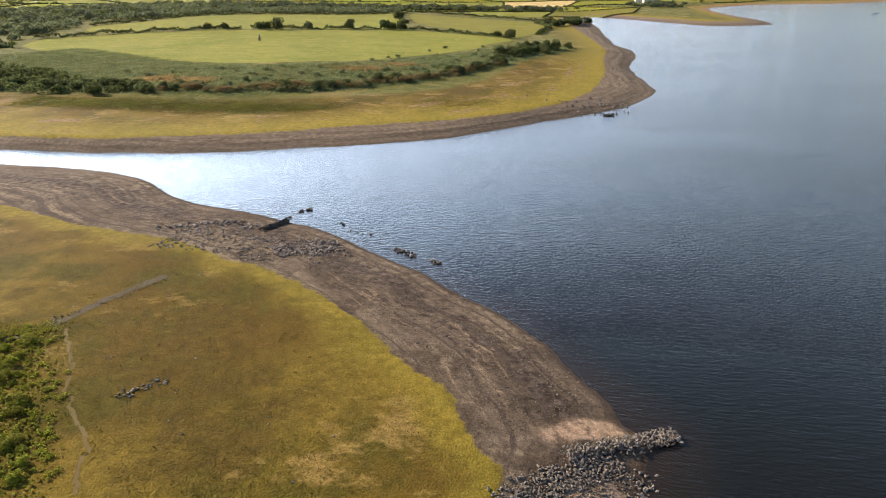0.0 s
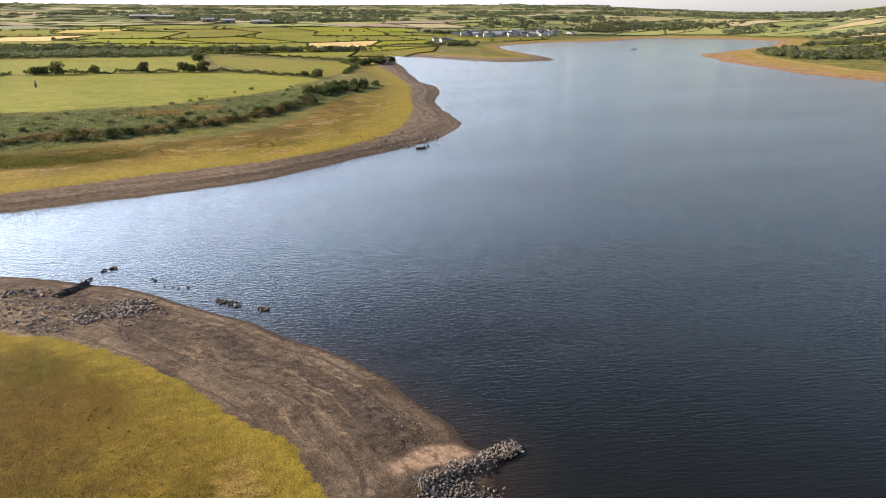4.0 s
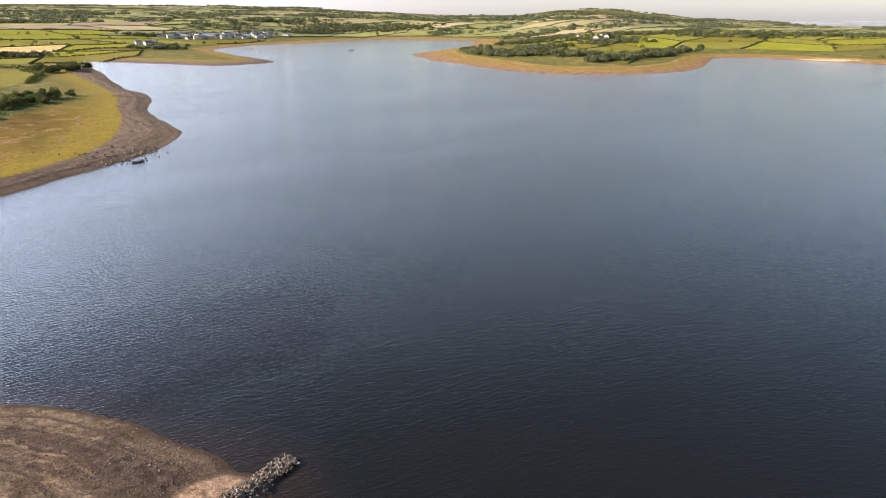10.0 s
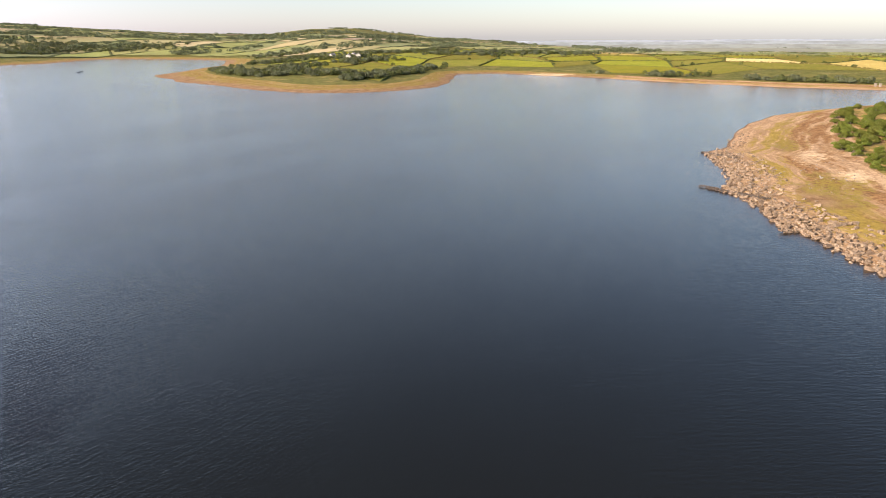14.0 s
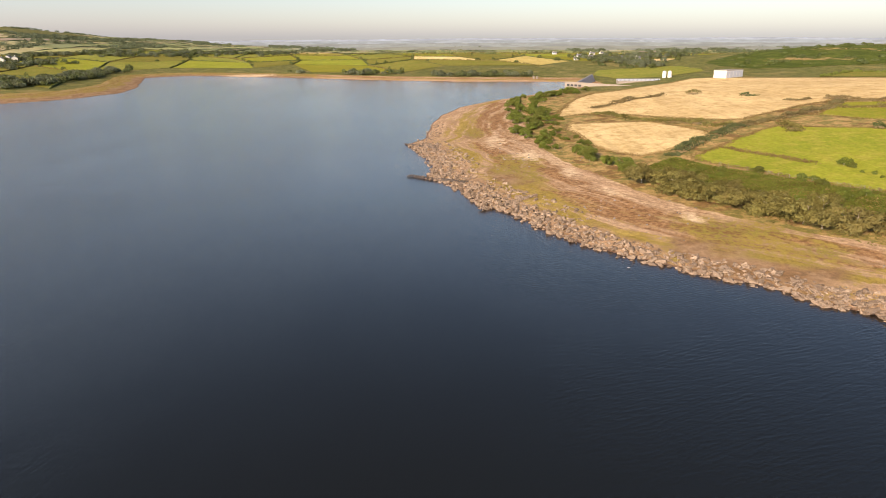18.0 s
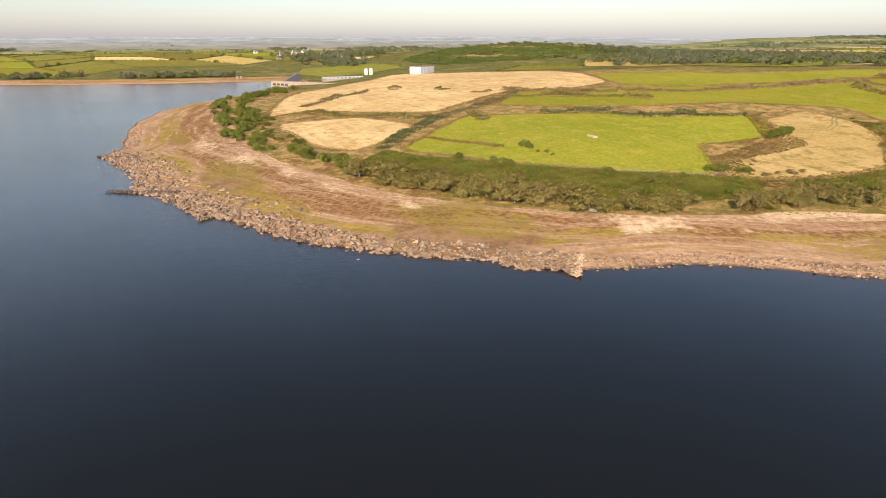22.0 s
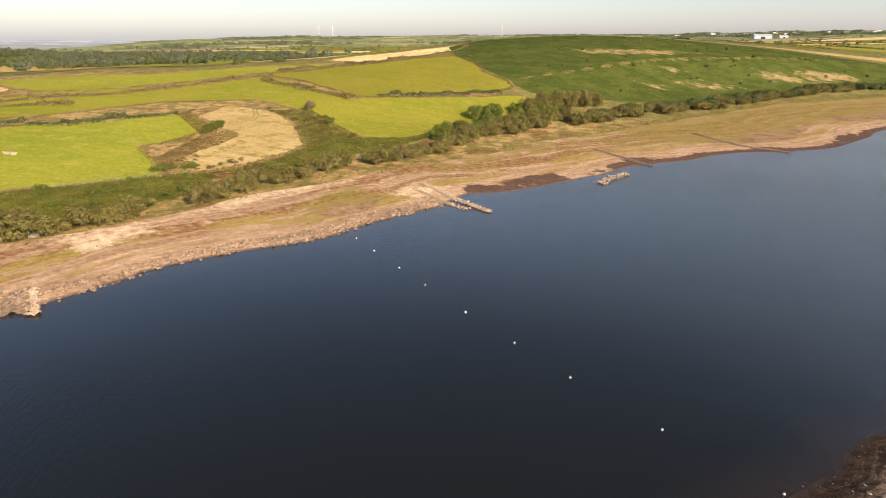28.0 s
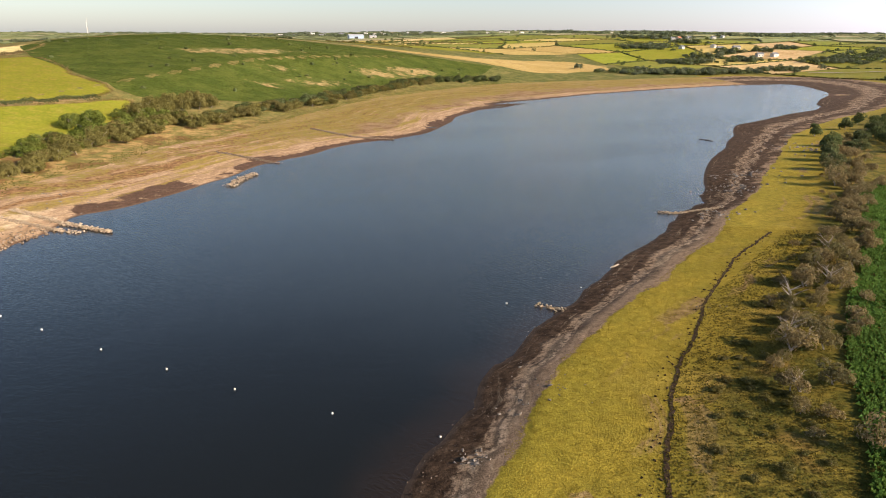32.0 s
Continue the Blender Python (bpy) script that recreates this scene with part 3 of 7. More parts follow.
# ---- fields ----
def field_material(name, a, b, c, line=0.0, turn=0.5):
    m, _, _, bs = material(name, 0.95, 0.03)
    k = Nodes(m)
    r = k.chance()
    col = k.mix(k.step(k.noise(30, 4), 0.36, 0.64), a, b)
    col = k.mix(k.step(k.noise(6, 5, 0.65), 0.46, 0.68), col, c)
    col = k.times(col, k.grey(k.noise(1.2, 4), 0.82, 1.16))
    if line:
        wv = k.noise(2.4, 2, 0.5, stretch=(turn, (0.03, 1, 1)))
        col = k.times(col, k.grey(wv, 1 - line, 1 + line))
    tone = k.n.new("ShaderNodeHueSaturation")
    k.put(tone.inputs["Hue"], k.math("MULTIPLY_ADD", r, 0.03, 0.485))
    k.put(tone.inputs["Value"], k.math("MULTIPLY_ADD", r, 0.3, 0.85))
    k.put(tone.inputs["Color"], col)
    k.put(bs.inputs["Base Color"], tone.outputs[0])
    k.bump(k.noise(0.7, 4), 0.6, 0.3, bs)
    return m


pasture_mat = field_material("pasture_grass", (0.165, 0.18, 0.018), (0.2, 0.205, 0.022), (0.225, 0.205, 0.034), 0.05)
straw_mat = field_material("dry_stubble", (0.45, 0.338, 0.158), (0.54, 0.415, 0.208), (0.34, 0.245, 0.105), 0.1, 1.2)
dry_mat = field_material("dry_grass", (0.32, 0.24, 0.095), (0.4, 0.305, 0.13), (0.2, 0.16, 0.05), 0.05, 1.2)
barley_mat = field_material("ripe_barley", (0.35, 0.27, 0.09), (0.4, 0.31, 0.115), (0.31, 0.23, 0.075), 0.08)
meadow_mat = field_material("faded_meadow", (0.142, 0.15, 0.024), (0.172, 0.172, 0.032), (0.195, 0.17, 0.042), 0.08)
moor_mat, _, _, bs = material("bracken_moor", 0.95, 0.03)
k = Nodes(moor_mat)
col = k.mix(k.step(k.noise(14, 5, 0.6), 0.4, 0.6), (0.048, 0.066, 0.012), (0.075, 0.09, 0.018))
dry = k.noise(70, 5, 0.62, stretch=(0.9, (1, 1.7, 1)))
col = k.mix(k.step(k.math("ADD", k.attr("dry"), k.math("MULTIPLY", k.math("SUBTRACT", k.math("ADD", k.noise(9, 5, 0.7), k.math("MULTIPLY", dry, 0.5)), 0.75), 3.0)), 0.4, 1.0), col, k.mix(k.step(k.noise(3, 4, 0.65), 0.36, 0.62), (0.2, 0.15, 0.058), (0.29, 0.21, 0.1)))
k.put(bs.inputs["Base Color"], k.times(col, k.grey(k.noise(1.5, 4, 0.6), 0.7, 1.25)))
k.bump(k.noise(1.6, 4, 0.6), 0.8, 0.8, bs)


def drape(name, corners, mat, lift=0.1, cell=5.0):
    """A field: its outline cut into cells and laid over the ground."""
    bm = bmesh.new()
    bm.faces.new([bm.verts.new((x, y, 0)) for x, y in smooth_loop(corners, 6, 0.1)])
    xs, ys = [v.co.x for v in bm.verts], [v.co.y for v in bm.verts]
    for axis, lo, hi in ((0, min(xs), max(xs)), (1, min(ys), max(ys))):
        step = max(cell, (hi - lo) / 40)
        p = lo + step
        while p < hi:
            co, no = [0, 0, 0], [0, 0, 0]
            co[axis], no[axis] = p, 1
            bmesh.ops.bisect_plane(bm, geom=bm.verts[:] + bm.edges[:] + bm.faces[:], plane_co=co, plane_no=no)
            p += step
    bmesh.ops.triangulate(bm, faces=bm.faces[:])
    xy = np.array([v.co[:2] for v in bm.verts])
    for v, z in zip(bm.verts, on_ground(xy[:, 0], xy[:, 1])):
        v.co.z = z + lift
    bmesh.ops.recalc_face_normals(bm, faces=bm.faces[:])
    if sum(f.normal.z for f in bm.faces) < 0:
        bmesh.ops.reverse_faces(bm, faces=bm.faces[:])
    for f in bm.faces:
        f.smooth = True
    me = bpy.data.meshes.new(name)
    bm.to_mesh(me)
    bm.free()
    me.materials.append(mat)
    return new(name, me)


FIELDS = [
    ("pasture", pasture_mat, "bright green grazed pasture sloping down to the shore scrub", [(213, -71), (255, -115), (221, -163), (192, -209), (163, -188), (164, -159), (136, -139), (152, -114), (173, -91), (201, -72)]),
    ("pasture", pasture_mat, "long bright green pasture between low hedgebanks", [(276, -140), (311, -170), (282, -215), (221, -307), (150, -273), (78, -334), (79, -261), (100, -217), (113, -213), (131, -224), (155, -237), (184, -247), (216, -222), (240, -167)]),
    ("pasture", pasture_mat, "green pasture rising towards the bracken hill", [(226, -319), (152, -425), (114, -375), (89, -341), (132, -286), (150, -278), (192, -302)]),
    ("pasture", pasture_mat, "narrow green pasture beyond a hedgebank", [(362, -254), (289, -291), (257, -342), (211, -375), (219, -347), (234, -313), (253, -268), (293, -223)]),
    ("stubble_field", straw_mat, "large pale straw-coloured stubble field", [(332, -38), (389, -53), (449, -77), (550, -176), (489, -282), (321, -233), (304, -202), (324, -171), (278, -110), (296, -90), (328, -68), (338, -59)]),
    ("stubble_field", straw_mat, "small pale stubble field above the shore bushes", [(300, -41), (290, -76), (251, -88), (228, -70), (218, -53), (243, -42)]),
    ("rough_paddock", dry_mat, "dry straw-coloured paddock with a worn track", [(137, -140), (148, -160), (152, -181), (182, -207), (187, -232), (165, -230), (144, -218), (123, -189), (122, -168), (127, -149)]),
    ("stubble_field", straw_mat, "pale stubble field on the shoulder of the hill", [(228, -387), (220, -421), (168, -499), (162, -448), (180, -409), (199, -379)]),
    ("meadow", meadow_mat, "large yellowish green meadow behind the scrub", [(-238, 376), (-241, 400), (-224, 420), (-182, 440), (-140, 462), (-114, 474), (-70, 495), (-22, 507), (20, 484), (46, 451), (7, 365), (-44, 311), (-98, 306), (-146, 325), (-175, 333), (-208, 351), (-233, 370)]),
    ("meadow", meadow_mat, "yellowish green meadow between dark hedges", [(-237, 446), (-244, 474), (-227, 508), (-214, 590), (-191, 637), (-105, 690), (-46, 733), (-36, 590), (-30, 520), (-70, 507), (-114, 486), (-140, 474), (-182, 452), (-220, 434)]),
    ("meadow", meadow_mat, "yellowish green meadow near the headland", [(-35, 734), (90, 647), (86, 553), (48, 465), (19, 521), (-20, 580)]),
]
for name, mat, label, corners in FIELDS:
    tagged(drape(name, corners, mat), label, "field", kind="structure")


# ---- helpers for things and parts ----
def part(name, me, mat, parent, label=""):
    """Links a mesh (or a bmesh) as one object under a thing or a part."""
    if isinstance(me, bmesh.types.BMesh):
        bm, me = me, bpy.data.meshes.new(name)
        bm.to_mesh(me)
        bm.free()
    if mat and not me.materials:
        me.materials.append(mat)
    ob = new(name, me)
    ob.parent = parent
    return tagged(ob, label)


def thing(name, label, category, at=(0, 0, 0), turn=0.0, group="", kind=""):
    ob = new(name)
    ob.empty_display_size = 0.2
    ob.matrix_world = Matrix.Translation(at) @ Matrix.Rotation(turn, 4, "Z")
    return tagged(ob, label, category, group, kind)


def join_copies(name, protos, places, mat):
    """One mesh of many small pieces: protos are (verts, triangles), places are (proto, 4x4 matrix)."""
    vs, fs, n = [], [], 0
    for i, m in places:
        v, f = protos[i]
        m = np.array(m)
        vs.append(v @ m[:3, :3].T + m[:3, 3])
        fs.append(f + n)
        n += len(v)
    return sheet(name, np.concatenate(vs), np.concatenate(fs), mat, False)


def arrays(bm):
    bmesh.ops.triangulate(bm, faces=bm.faces[:])
    bm.verts.index_update()
    v = np.array([q.co[:] for q in bm.verts])
    f = np.array([[q.index for q in t.verts] for t in bm.faces], np.int32)
    bm.free()
    return v, f


def placed(x, y, z, size, rnd, flat=1.0, tilt=0.5):
    return (Matrix.Translation((x, y, z)) @ Euler((rnd.uniform(-tilt, tilt), rnd.uniform(-tilt, tilt), rnd.uniform(0, 6.28))).to_matrix().to_4x4()
            @ Matrix.Diagonal((size * rnd.uniform(0.8, 1.25), size * rnd.uniform(0.6, 1.0), size * flat * rnd.uniform(0.7, 1.1), 1)))


# ---- stones ----
def stone_material(name, a, b, c):
    m, _, _, bs = material(name, 0.9, 0.2)
    k = Nodes(m)
    rnd = k.n.new("ShaderNodeNewGeometry").outputs["Random Per Island"]
    r = k.math("FRACT", k.math("ADD", k.chance(), rnd))
    col = k.mix(r, a, b)
    col = k.mix(k.step(k.noise(0.5, 5, 0.6), 0.5, 0.68), col, c)
    col = k.times(col, k.grey(k.noise(0.12, 3), 0.75, 1.2))
    k.put(bs.inputs["Base Color"], col)
    k.bump(k.noise(0.25, 4), 0.5, 0.08, bs)
    return m


granite = stone_material("pale_granite", (0.12, 0.087, 0.06), (0.225, 0.168, 0.117), (0.08, 0.055, 0.037))
greystone = stone_material("grey_stone", (0.12, 0.103, 0.09), (0.225, 0.195, 0.17), (0.075, 0.063, 0.054))
darkstone = stone_material("dark_wet_stone", (0.05, 0.04, 0.033), (0.1, 0.08, 0.065), (0.035, 0.03, 0.025))

palestone = stone_material("bleached_granite", (0.24, 0.18, 0.12), (0.36, 0.28, 0.19), (0.16, 0.115, 0.075))
pinkstone = stone_material("pink_grey_stone", (0.15, 0.125, 0.11), (0.26, 0.22, 0.195), (0.1, 0.08, 0.068))
mudstone = stone_material("brown_shingle", (0.07, 0.053, 0.043), (0.17, 0.132, 0.106), (0.05, 0.038, 0.03))


def rock(seed, flat=0.7):
    rnd = random.Random(seed)
    bm = bmesh.new()
    for _ in range(15):
        p = Vector((rnd.gauss(0, 1), rnd.gauss(0, 1), rnd.gauss(0, 1))).normalized()
        p = Vector([max(-0.72, min(0.72, c)) for c in p])
        bm.verts.new((p.x * 0.72, p.y * 0.6, p.z * 0.6 * flat))
    bmesh.ops.convex_hull(bm, input=bm.verts[:])
    bmesh.ops.delete(bm, geom=[v for v in bm.verts if not v.link_faces], context="VERTS")
    bmesh.ops.recalc_face_normals(bm, faces=bm.faces[:])
    return arrays(bm)


ROCKS = [rock(s) for s in range(9)]


def stones(owner, places, mat, near, piece="boulder"):
    """Stones of one bank: the nearest as pieces, the rest as one mesh."""
    meshes = [sheet(piece, v, f, mat, False) for v, f in ROCKS]
    rest = []
    for i, m in places:
        if len(near) < 300 and near_to(m, near):
            ob = new(piece, meshes[i])
            ob.parent, ob.matrix_local = owner, m
            near.append(ob)
        else:
            rest.append((i, m))
    if rest:
        ob = new("rubble", join_copies("rubble", ROCKS, rest, mat))
        ob.parent = owner
        tagged(ob, kind="stuff")


def near_to(m, near):
    return m.to_scale().length > NEAR_SIZE


def along(line, step):
    """Points and headings at even steps along a line of the plan."""
    out = []
    for (ax, ay), (bx, by) in zip(line, line[1:]):
        n = max(1, int(math.hypot(bx - ax, by - ay) / step))
        out += [(ax + (bx - ax) * k / n, ay + (by - ay) * k / n, math.atan2(by - ay, bx - ax)) for k in range(n)]
    return out


def scatter(line, spread, per_metre, size, rnd, lift=0.0, low=-0.35, skew=1.6, flat=1.0):
    """Stones strewn beside a line: spread = (from, to) metres to its left."""
    got = []
    for x, y, a in along(line, 1.0):
        n = per_metre * rnd.uniform(0.5, 1.5)
        for _ in range(int(n) + (rnd.random() < n % 1)):
            o = rnd.uniform(*spread)
            px, py = x - math.sin(a) * o + rnd.uniform(-0.7, 0.7), y + math.cos(a) * o + rnd.uniform(-0.7, 0.7)
            s = size[0] + (size[1] - size[0]) * rnd.random() ** skew
            got.append((px, py, s))
    z = on_ground([g[0] for g in got], [g[1] for g in got])
    return [(rnd.randrange(len(ROCKS)), placed(px, py, max(zz, low) + s * 0.12 + lift, s, rnd, flat)) for (px, py, s), zz in zip(got, z)]


rnd = random.Random(11)
EAST_EDGE = [(96, -66), (101, -58), (108, -52), (114, -43), (121, -34), (130, -24), (142, -16), (155, -9), (164, -2), (188, 8), (198, 17), (212, 15), (239, 21), (262, 29), (281, 24), (324, 24)]
SOUTH_EDGE = [(55, -152), (61, -142), (67, -128), (72, -113), (83, -101), (90, -89), (93, -77), (96, -66)]
NEAR_SIZE = 2.05
bank = thing("boulder_bank", "broad bank of pale pinkish granite boulders along the waterline", "boulders")
stones(bank, scatter(EAST_EDGE[:14], (-7.5, 1.2), 8.0, (0.45, 1.75), rnd) + scatter(EAST_EDGE[:10], (-4, 2), 3.0, (0.7, 2.0), rnd)
       + scatter(EAST_EDGE[6:14], (-15, -5), 3.5, (0.5, 1.5), rnd) + scatter(EAST_EDGE[12:], (-6, 1), 1.5, (0.5, 1.3), rnd), granite, [])
NEAR_SIZE = 1.5
bank = thing("boulder_bank", "low strip of pale broken granite along the waterline", "boulders")
stones(bank, scatter(SOUTH_EDGE, (-5, 0.6), 8.0, (0.3, 1.1), rnd) + scatter(SOUTH_EDGE[:4], (-9, 0), 2.0, (0.3, 1.0), rnd), granite, [])
NEAR_SIZE = 0.7
jetty = thing("stone_jetty", "tumbled rubble jetty of grey stones running into the water", "jetty")
pile = scatter([(12, 46.8), (16, 48.8), (20, 50.1), (23.4, 51.1)], (-0.7, 0.7), 84, (0.1, 0.32), rnd, 0.22, 0.05)
pile += scatter([(11, 46.8), (16, 49), (20, 50.2), (23.0, 51.1)], (-0.35, 0.3), 36, (0.13, 0.34), rnd, 0.42, 0.05)
pile += scatter([(4, 41), (8, 43.5), (12, 46.5), (16, 48.5)], (-2.6, 0.3), 56, (0.12, 0.38), rnd, 0.05)
pile += scatter([(8, 40), (13, 42.5), (17.5, 45)], (-2.5, 2.5), 70, (0.09, 0.3), rnd, 0.03)
pile += scatter([(18.3, 41), (18.3, 46.5)], (-0.8, 1.2), 26, (0.15, 0.45), rnd, 0.03)
stones(jetty, pile, greystone, [], "stone")
NEAR_SIZE = 0.85
pile = scatter([(-46, 101), (-34, 98), (-24, 94), (-18, 100)], (-6, 6.0), 34, (0.14, 0.55), rnd, skew=2.0) + scatter([(-27, 94), (-19, 97), (-21, 103)], (-2.0, 2.5), 26, (0.22, 0.7), rnd, 0.1) + scatter([(-50, 104), (-39, 110), (-34, 108)], (-2, 2), 7, (0.2, 0.9), rnd, 0.05)
stones(thing("rubble_patch", "scattered pinkish grey rubble on the mud shore", "stones"), pile, pinkstone, [], "stone")
heap = scatter([(-32.5, 53.6), (-31, 55), (-29, 57)], (-0.7, 0.7), 22, (0.1, 0.42), rnd, 0.02) + scatter([(-38, 61), (-37, 62)], (-0.5, 0.5), 14, (0.1, 0.32), rnd, 0.02) + scatter([(-48.6, 68.5), (-45.6, 75.3), (-41, 83)], (-1.0, 1.0), 5, (0.06, 0.26), rnd, 0.0)
grit = scatter([(-62, 112), (-46, 103), (-34, 100), (-22, 95), (-12, 85), (-2, 73), (6, 61), (11, 52)], (-5.5, 6.0), 80, (0.06, 0.22), rnd, skew=2.4)
NEAR_SIZE = 0.36
stones(thing("shingle", "coarse dark brown shingle strewn along the mud shore", "shingle"), grit, mudstone, [], "stone")
NEAR_SIZE = 0.85
stones(thing("stone_heap", "small heap of pale field stones in dry grass", "stones"), heap, greystone, [], "stone")
WALLS = [
    ("eroded_wall", palestone, [(101, -70), (92.2, -63)], 0.8, 0.9, "short stub of an old stone wall reaching into the water"),
    ("eroded_wall", darkstone, [(251, 17), (263.5, 31.6)], 0.9, 0.4, "dark line of old wall stones running into the water"),
    ("eroded_wall", darkstone, [(190, 4), (200, 23)], 1.0, 0.5, "dark line of old wall stones running into the water"),
    ("eroded_wall", granite, [(171, -15), (158.3, 0)], 0.8, 0.6, "old field wall between the boulders"),
    ("eroded_wall", palestone, [(70, -168.5), (56, -158), (42.6, -147.7)], 0.8, 0.35, "long tapering stone wall running into the water"),
    ("eroded_wall", palestone, [(70, -161.5), (60, -155), (48.7, -148.4)], 0.65, 0.3, "low stone wall beside a longer one"),
    ("rock_islet", palestone, [(21.7, -191), (19, -200.6), (15.5, -208.3)], 1.9, 0.5, "pale rocky islet just off the shore"),
    ("eroded_wall", granite, [(31, -243), (18, -232), (8, -224)], 0.9, 0.3, "thin line of old wall stones on the mud"),
    ("eroded_wall", granite, [(-4, -298), (-21, -277), (-38, -270)], 1.0, 0.35, "long line of old wall stones crossing the shore"),
    ("eroded_wall", palestone, [(-101, -135.6), (-85, -141)], 0.8, 0.3, "low spit of stones pointing into the water"),
    ("eroded_wall", palestone, [(-39.5, -88.3), (-35.4, -91.5)], 0.35, 0.25, "short stub of pale stones at the waterline"),
    ("eroded_wall", darkstone, [(-32.6, 106.4), (-31, 110), (-29.4, 114.4)], 0.5, 0.8, "dark stump of an old wall at the waterline"),
    ("drowned_wall", darkstone, [(-27.9, 118.9), (-26.3, 121.2)], 0.35, 0.2, "dark top of a drowned wall in the shallows"),
    ("drowned_wall", darkstone, [(-7.8, 98.8), (-5.9, 97.4), (-3.9, 95.6)], 0.4, 0.25, "dark top of a drowned wall in the shallows"),
    ("drowned_wall", darkstone, [(-1.6, 93.8), (-0.4, 93)], 0.35, 0.2, "dark top of a drowned wall in the shallows"),
    ("drowned_wall", darkstone, [(-21.7, 113.6), (-17.8, 110.5), (-12.8, 105.3)], 0.4, 0.0, "few dark stones breaking the water"),
    ("eroded_wall", darkstone, [(53.7, 211.9), (57.4, 213.0)], 0.6, 0.35, "dark stones breaking the water off the headland"),
    ("drowned_wall", darkstone, [(-169.1, -248.4), (-171.6, -243.1)], 0.5, 0.2, "dark sunken stones breaking the water"),
]
def ridge(line, wide, tall, rnd):
    """A worn bank of earth and stone along a line: low rounded section, sunk into the ground, tapering at both ends."""
    pts = along(line, 0.45)
    n = len(pts)
    xs, ys = np.array([p[0] for p in pts]), np.array([p[1] for p in pts])
    base = np.maximum(on_ground(xs, ys), -0.3)
    bm = bmesh.new()
    rows = []
    for i, (x, y, a) in enumerate(pts):
        end = min(1.0, 0.25 + min(i, n - 1 - i) / (n * 0.25))
        w, h = wide * end * rnd.uniform(0.8, 1.2), tall * end * rnd.uniform(0.7, 1.25)
        rows.append([bm.verts.new((x - math.sin(a) * u * w, y + math.cos(a) * u * w, base[i] - 0.25 + v * (h + 0.25))) for u, v in ((-1.0, 0.0), (-0.62, 0.72), (-0.15, 1.0), (0.3, 0.95), (0.68, 0.66), (1.0, 0.0))])
    for p, q in zip(rows, rows[1:]):
        for i in range(5):
            bm.faces.new((p[i], q[i], q[i + 1], p[i + 1]))
    bmesh.ops.recalc_face_normals(bm, faces=bm.faces[:])
    return bm


for name, mat, line, wide, up, label in WALLS:
    sparse = up == 0.0
    d = 1.2 if sparse else 11.0 / max(0.6, wide) * 0.9
    places = scatter(line, (-wide, wide), d * wide, (0.3 if name == "drowned_wall" else 0.22, 0.75 if name == "drowned_wall" else 0.62), rnd, up * 0.25 if name != "drowned_wall" else 0.0, 0.05 if not sparse else -0.02, flat=0.8 if name == "drowned_wall" else 1.0)
    if up > 0.3:
        places += scatter(line, (-wide * 0.5, wide * 0.5), 7, (0.3, 0.65), rnd, up * 0.55, 0.1)
    NEAR_SIZE = 0.88
    wall = thing(name, label, "stone wall")
    if name == "eroded_wall" or (name == "drowned_wall" and not sparse):
        core = bpy.data.meshes.new("core")
        bm = ridge(line, wide * 0.95, 0.25 + up * 0.55, rnd)
        bm.to_mesh(core)
        bm.free()
        core.materials.append(mat)
        new("core", core).parent = wall
    stones(wall, places, mat, [], "stone")
NEAR_SIZE = 0.9
grit = scatter([(-9, -46), (-14, -54), (-20, -63), (-28, -72), (-38, -83), (-54, -99), (-68, -112), (-84, -126), (-104, -146)], (-0.5, 6.0), 12, (0.05, 0.24), rnd, skew=3.0)
NEAR_SIZE = 0.34
stones(thing("shingle", "small brown stones strewn along the west mud bank", "shingle"), grit, mudstone, [], "stone")
NEAR_SIZE = 0.9
loose = []
for _ in range(170):
    x, y = rnd.uniform(-52, -2), rnd.uniform(36, 92)
    if signed([x], [y], FULLLINE)[0] > 0.5:
        s = 0.08 + 0.22 * rnd.random() ** 3
        loose.append((rnd.randrange(9), placed(x, y, float(on_ground(x, y)) + s * 0.1, s, rnd)))
for a, b in ((-57, -80), (-65, -77), (-74, -74)):
    for _ in range(16):
        x, y = a + rnd.uniform(-8, 0), b + rnd.uniform(-0.6, 0.6) - 0.0
        y += (a - x) * 0.36
        s = 0.1 + 0.25 * rnd.random() ** 2
        loose.append((rnd.randrange(9), placed(x, y, float(on_ground(x, y)) + s * 0.1, s, rnd)))
for cx, cy, r, n, big in ((-15, -52, 1.8, 45, 0.5), (-96, -130, 6, 60, 0.9), (-117, -156, 10, 110, 1.1), (-133, -170, 10, 110, 1.2), (-178, -205, 14, 100, 1.3), (50, 221, 14, 150, 1.1), (62, 230, 10, 80, 1.2), (100, 392, 10, 60, 1.4), (-26, -62, 6, 30, 0.5), (-50, -95, 8, 30, 0.5), (12, 60, 6, 60, 0.25), (0, 76, 9, 120, 0.28), (-12, 90, 9, 120, 0.28), (150, -30, 25, 120, 0.7), (225, -5, 30, 150, 0.9), (110, -80, 14, 60, 0.5), (60, -180, 12, 60, 0.6), (20, -250, 18, 60, 0.7)):
    for _ in range(n):
        x, y = cx + rnd.gauss(0, r * 0.5), cy + rnd.gauss(0, r * 0.5)
        s = 0.15 + (big - 0.15) * rnd.random() ** 2
        loose.append((rnd.randrange(9), placed(x, y, max(float(on_ground(x, y)), -0.15) + s * 0.1, s, rnd)))
stones(thing("loose_stones", "loose stones strewn over mud and turf", "stones"), loose, greystone, [], "stone")


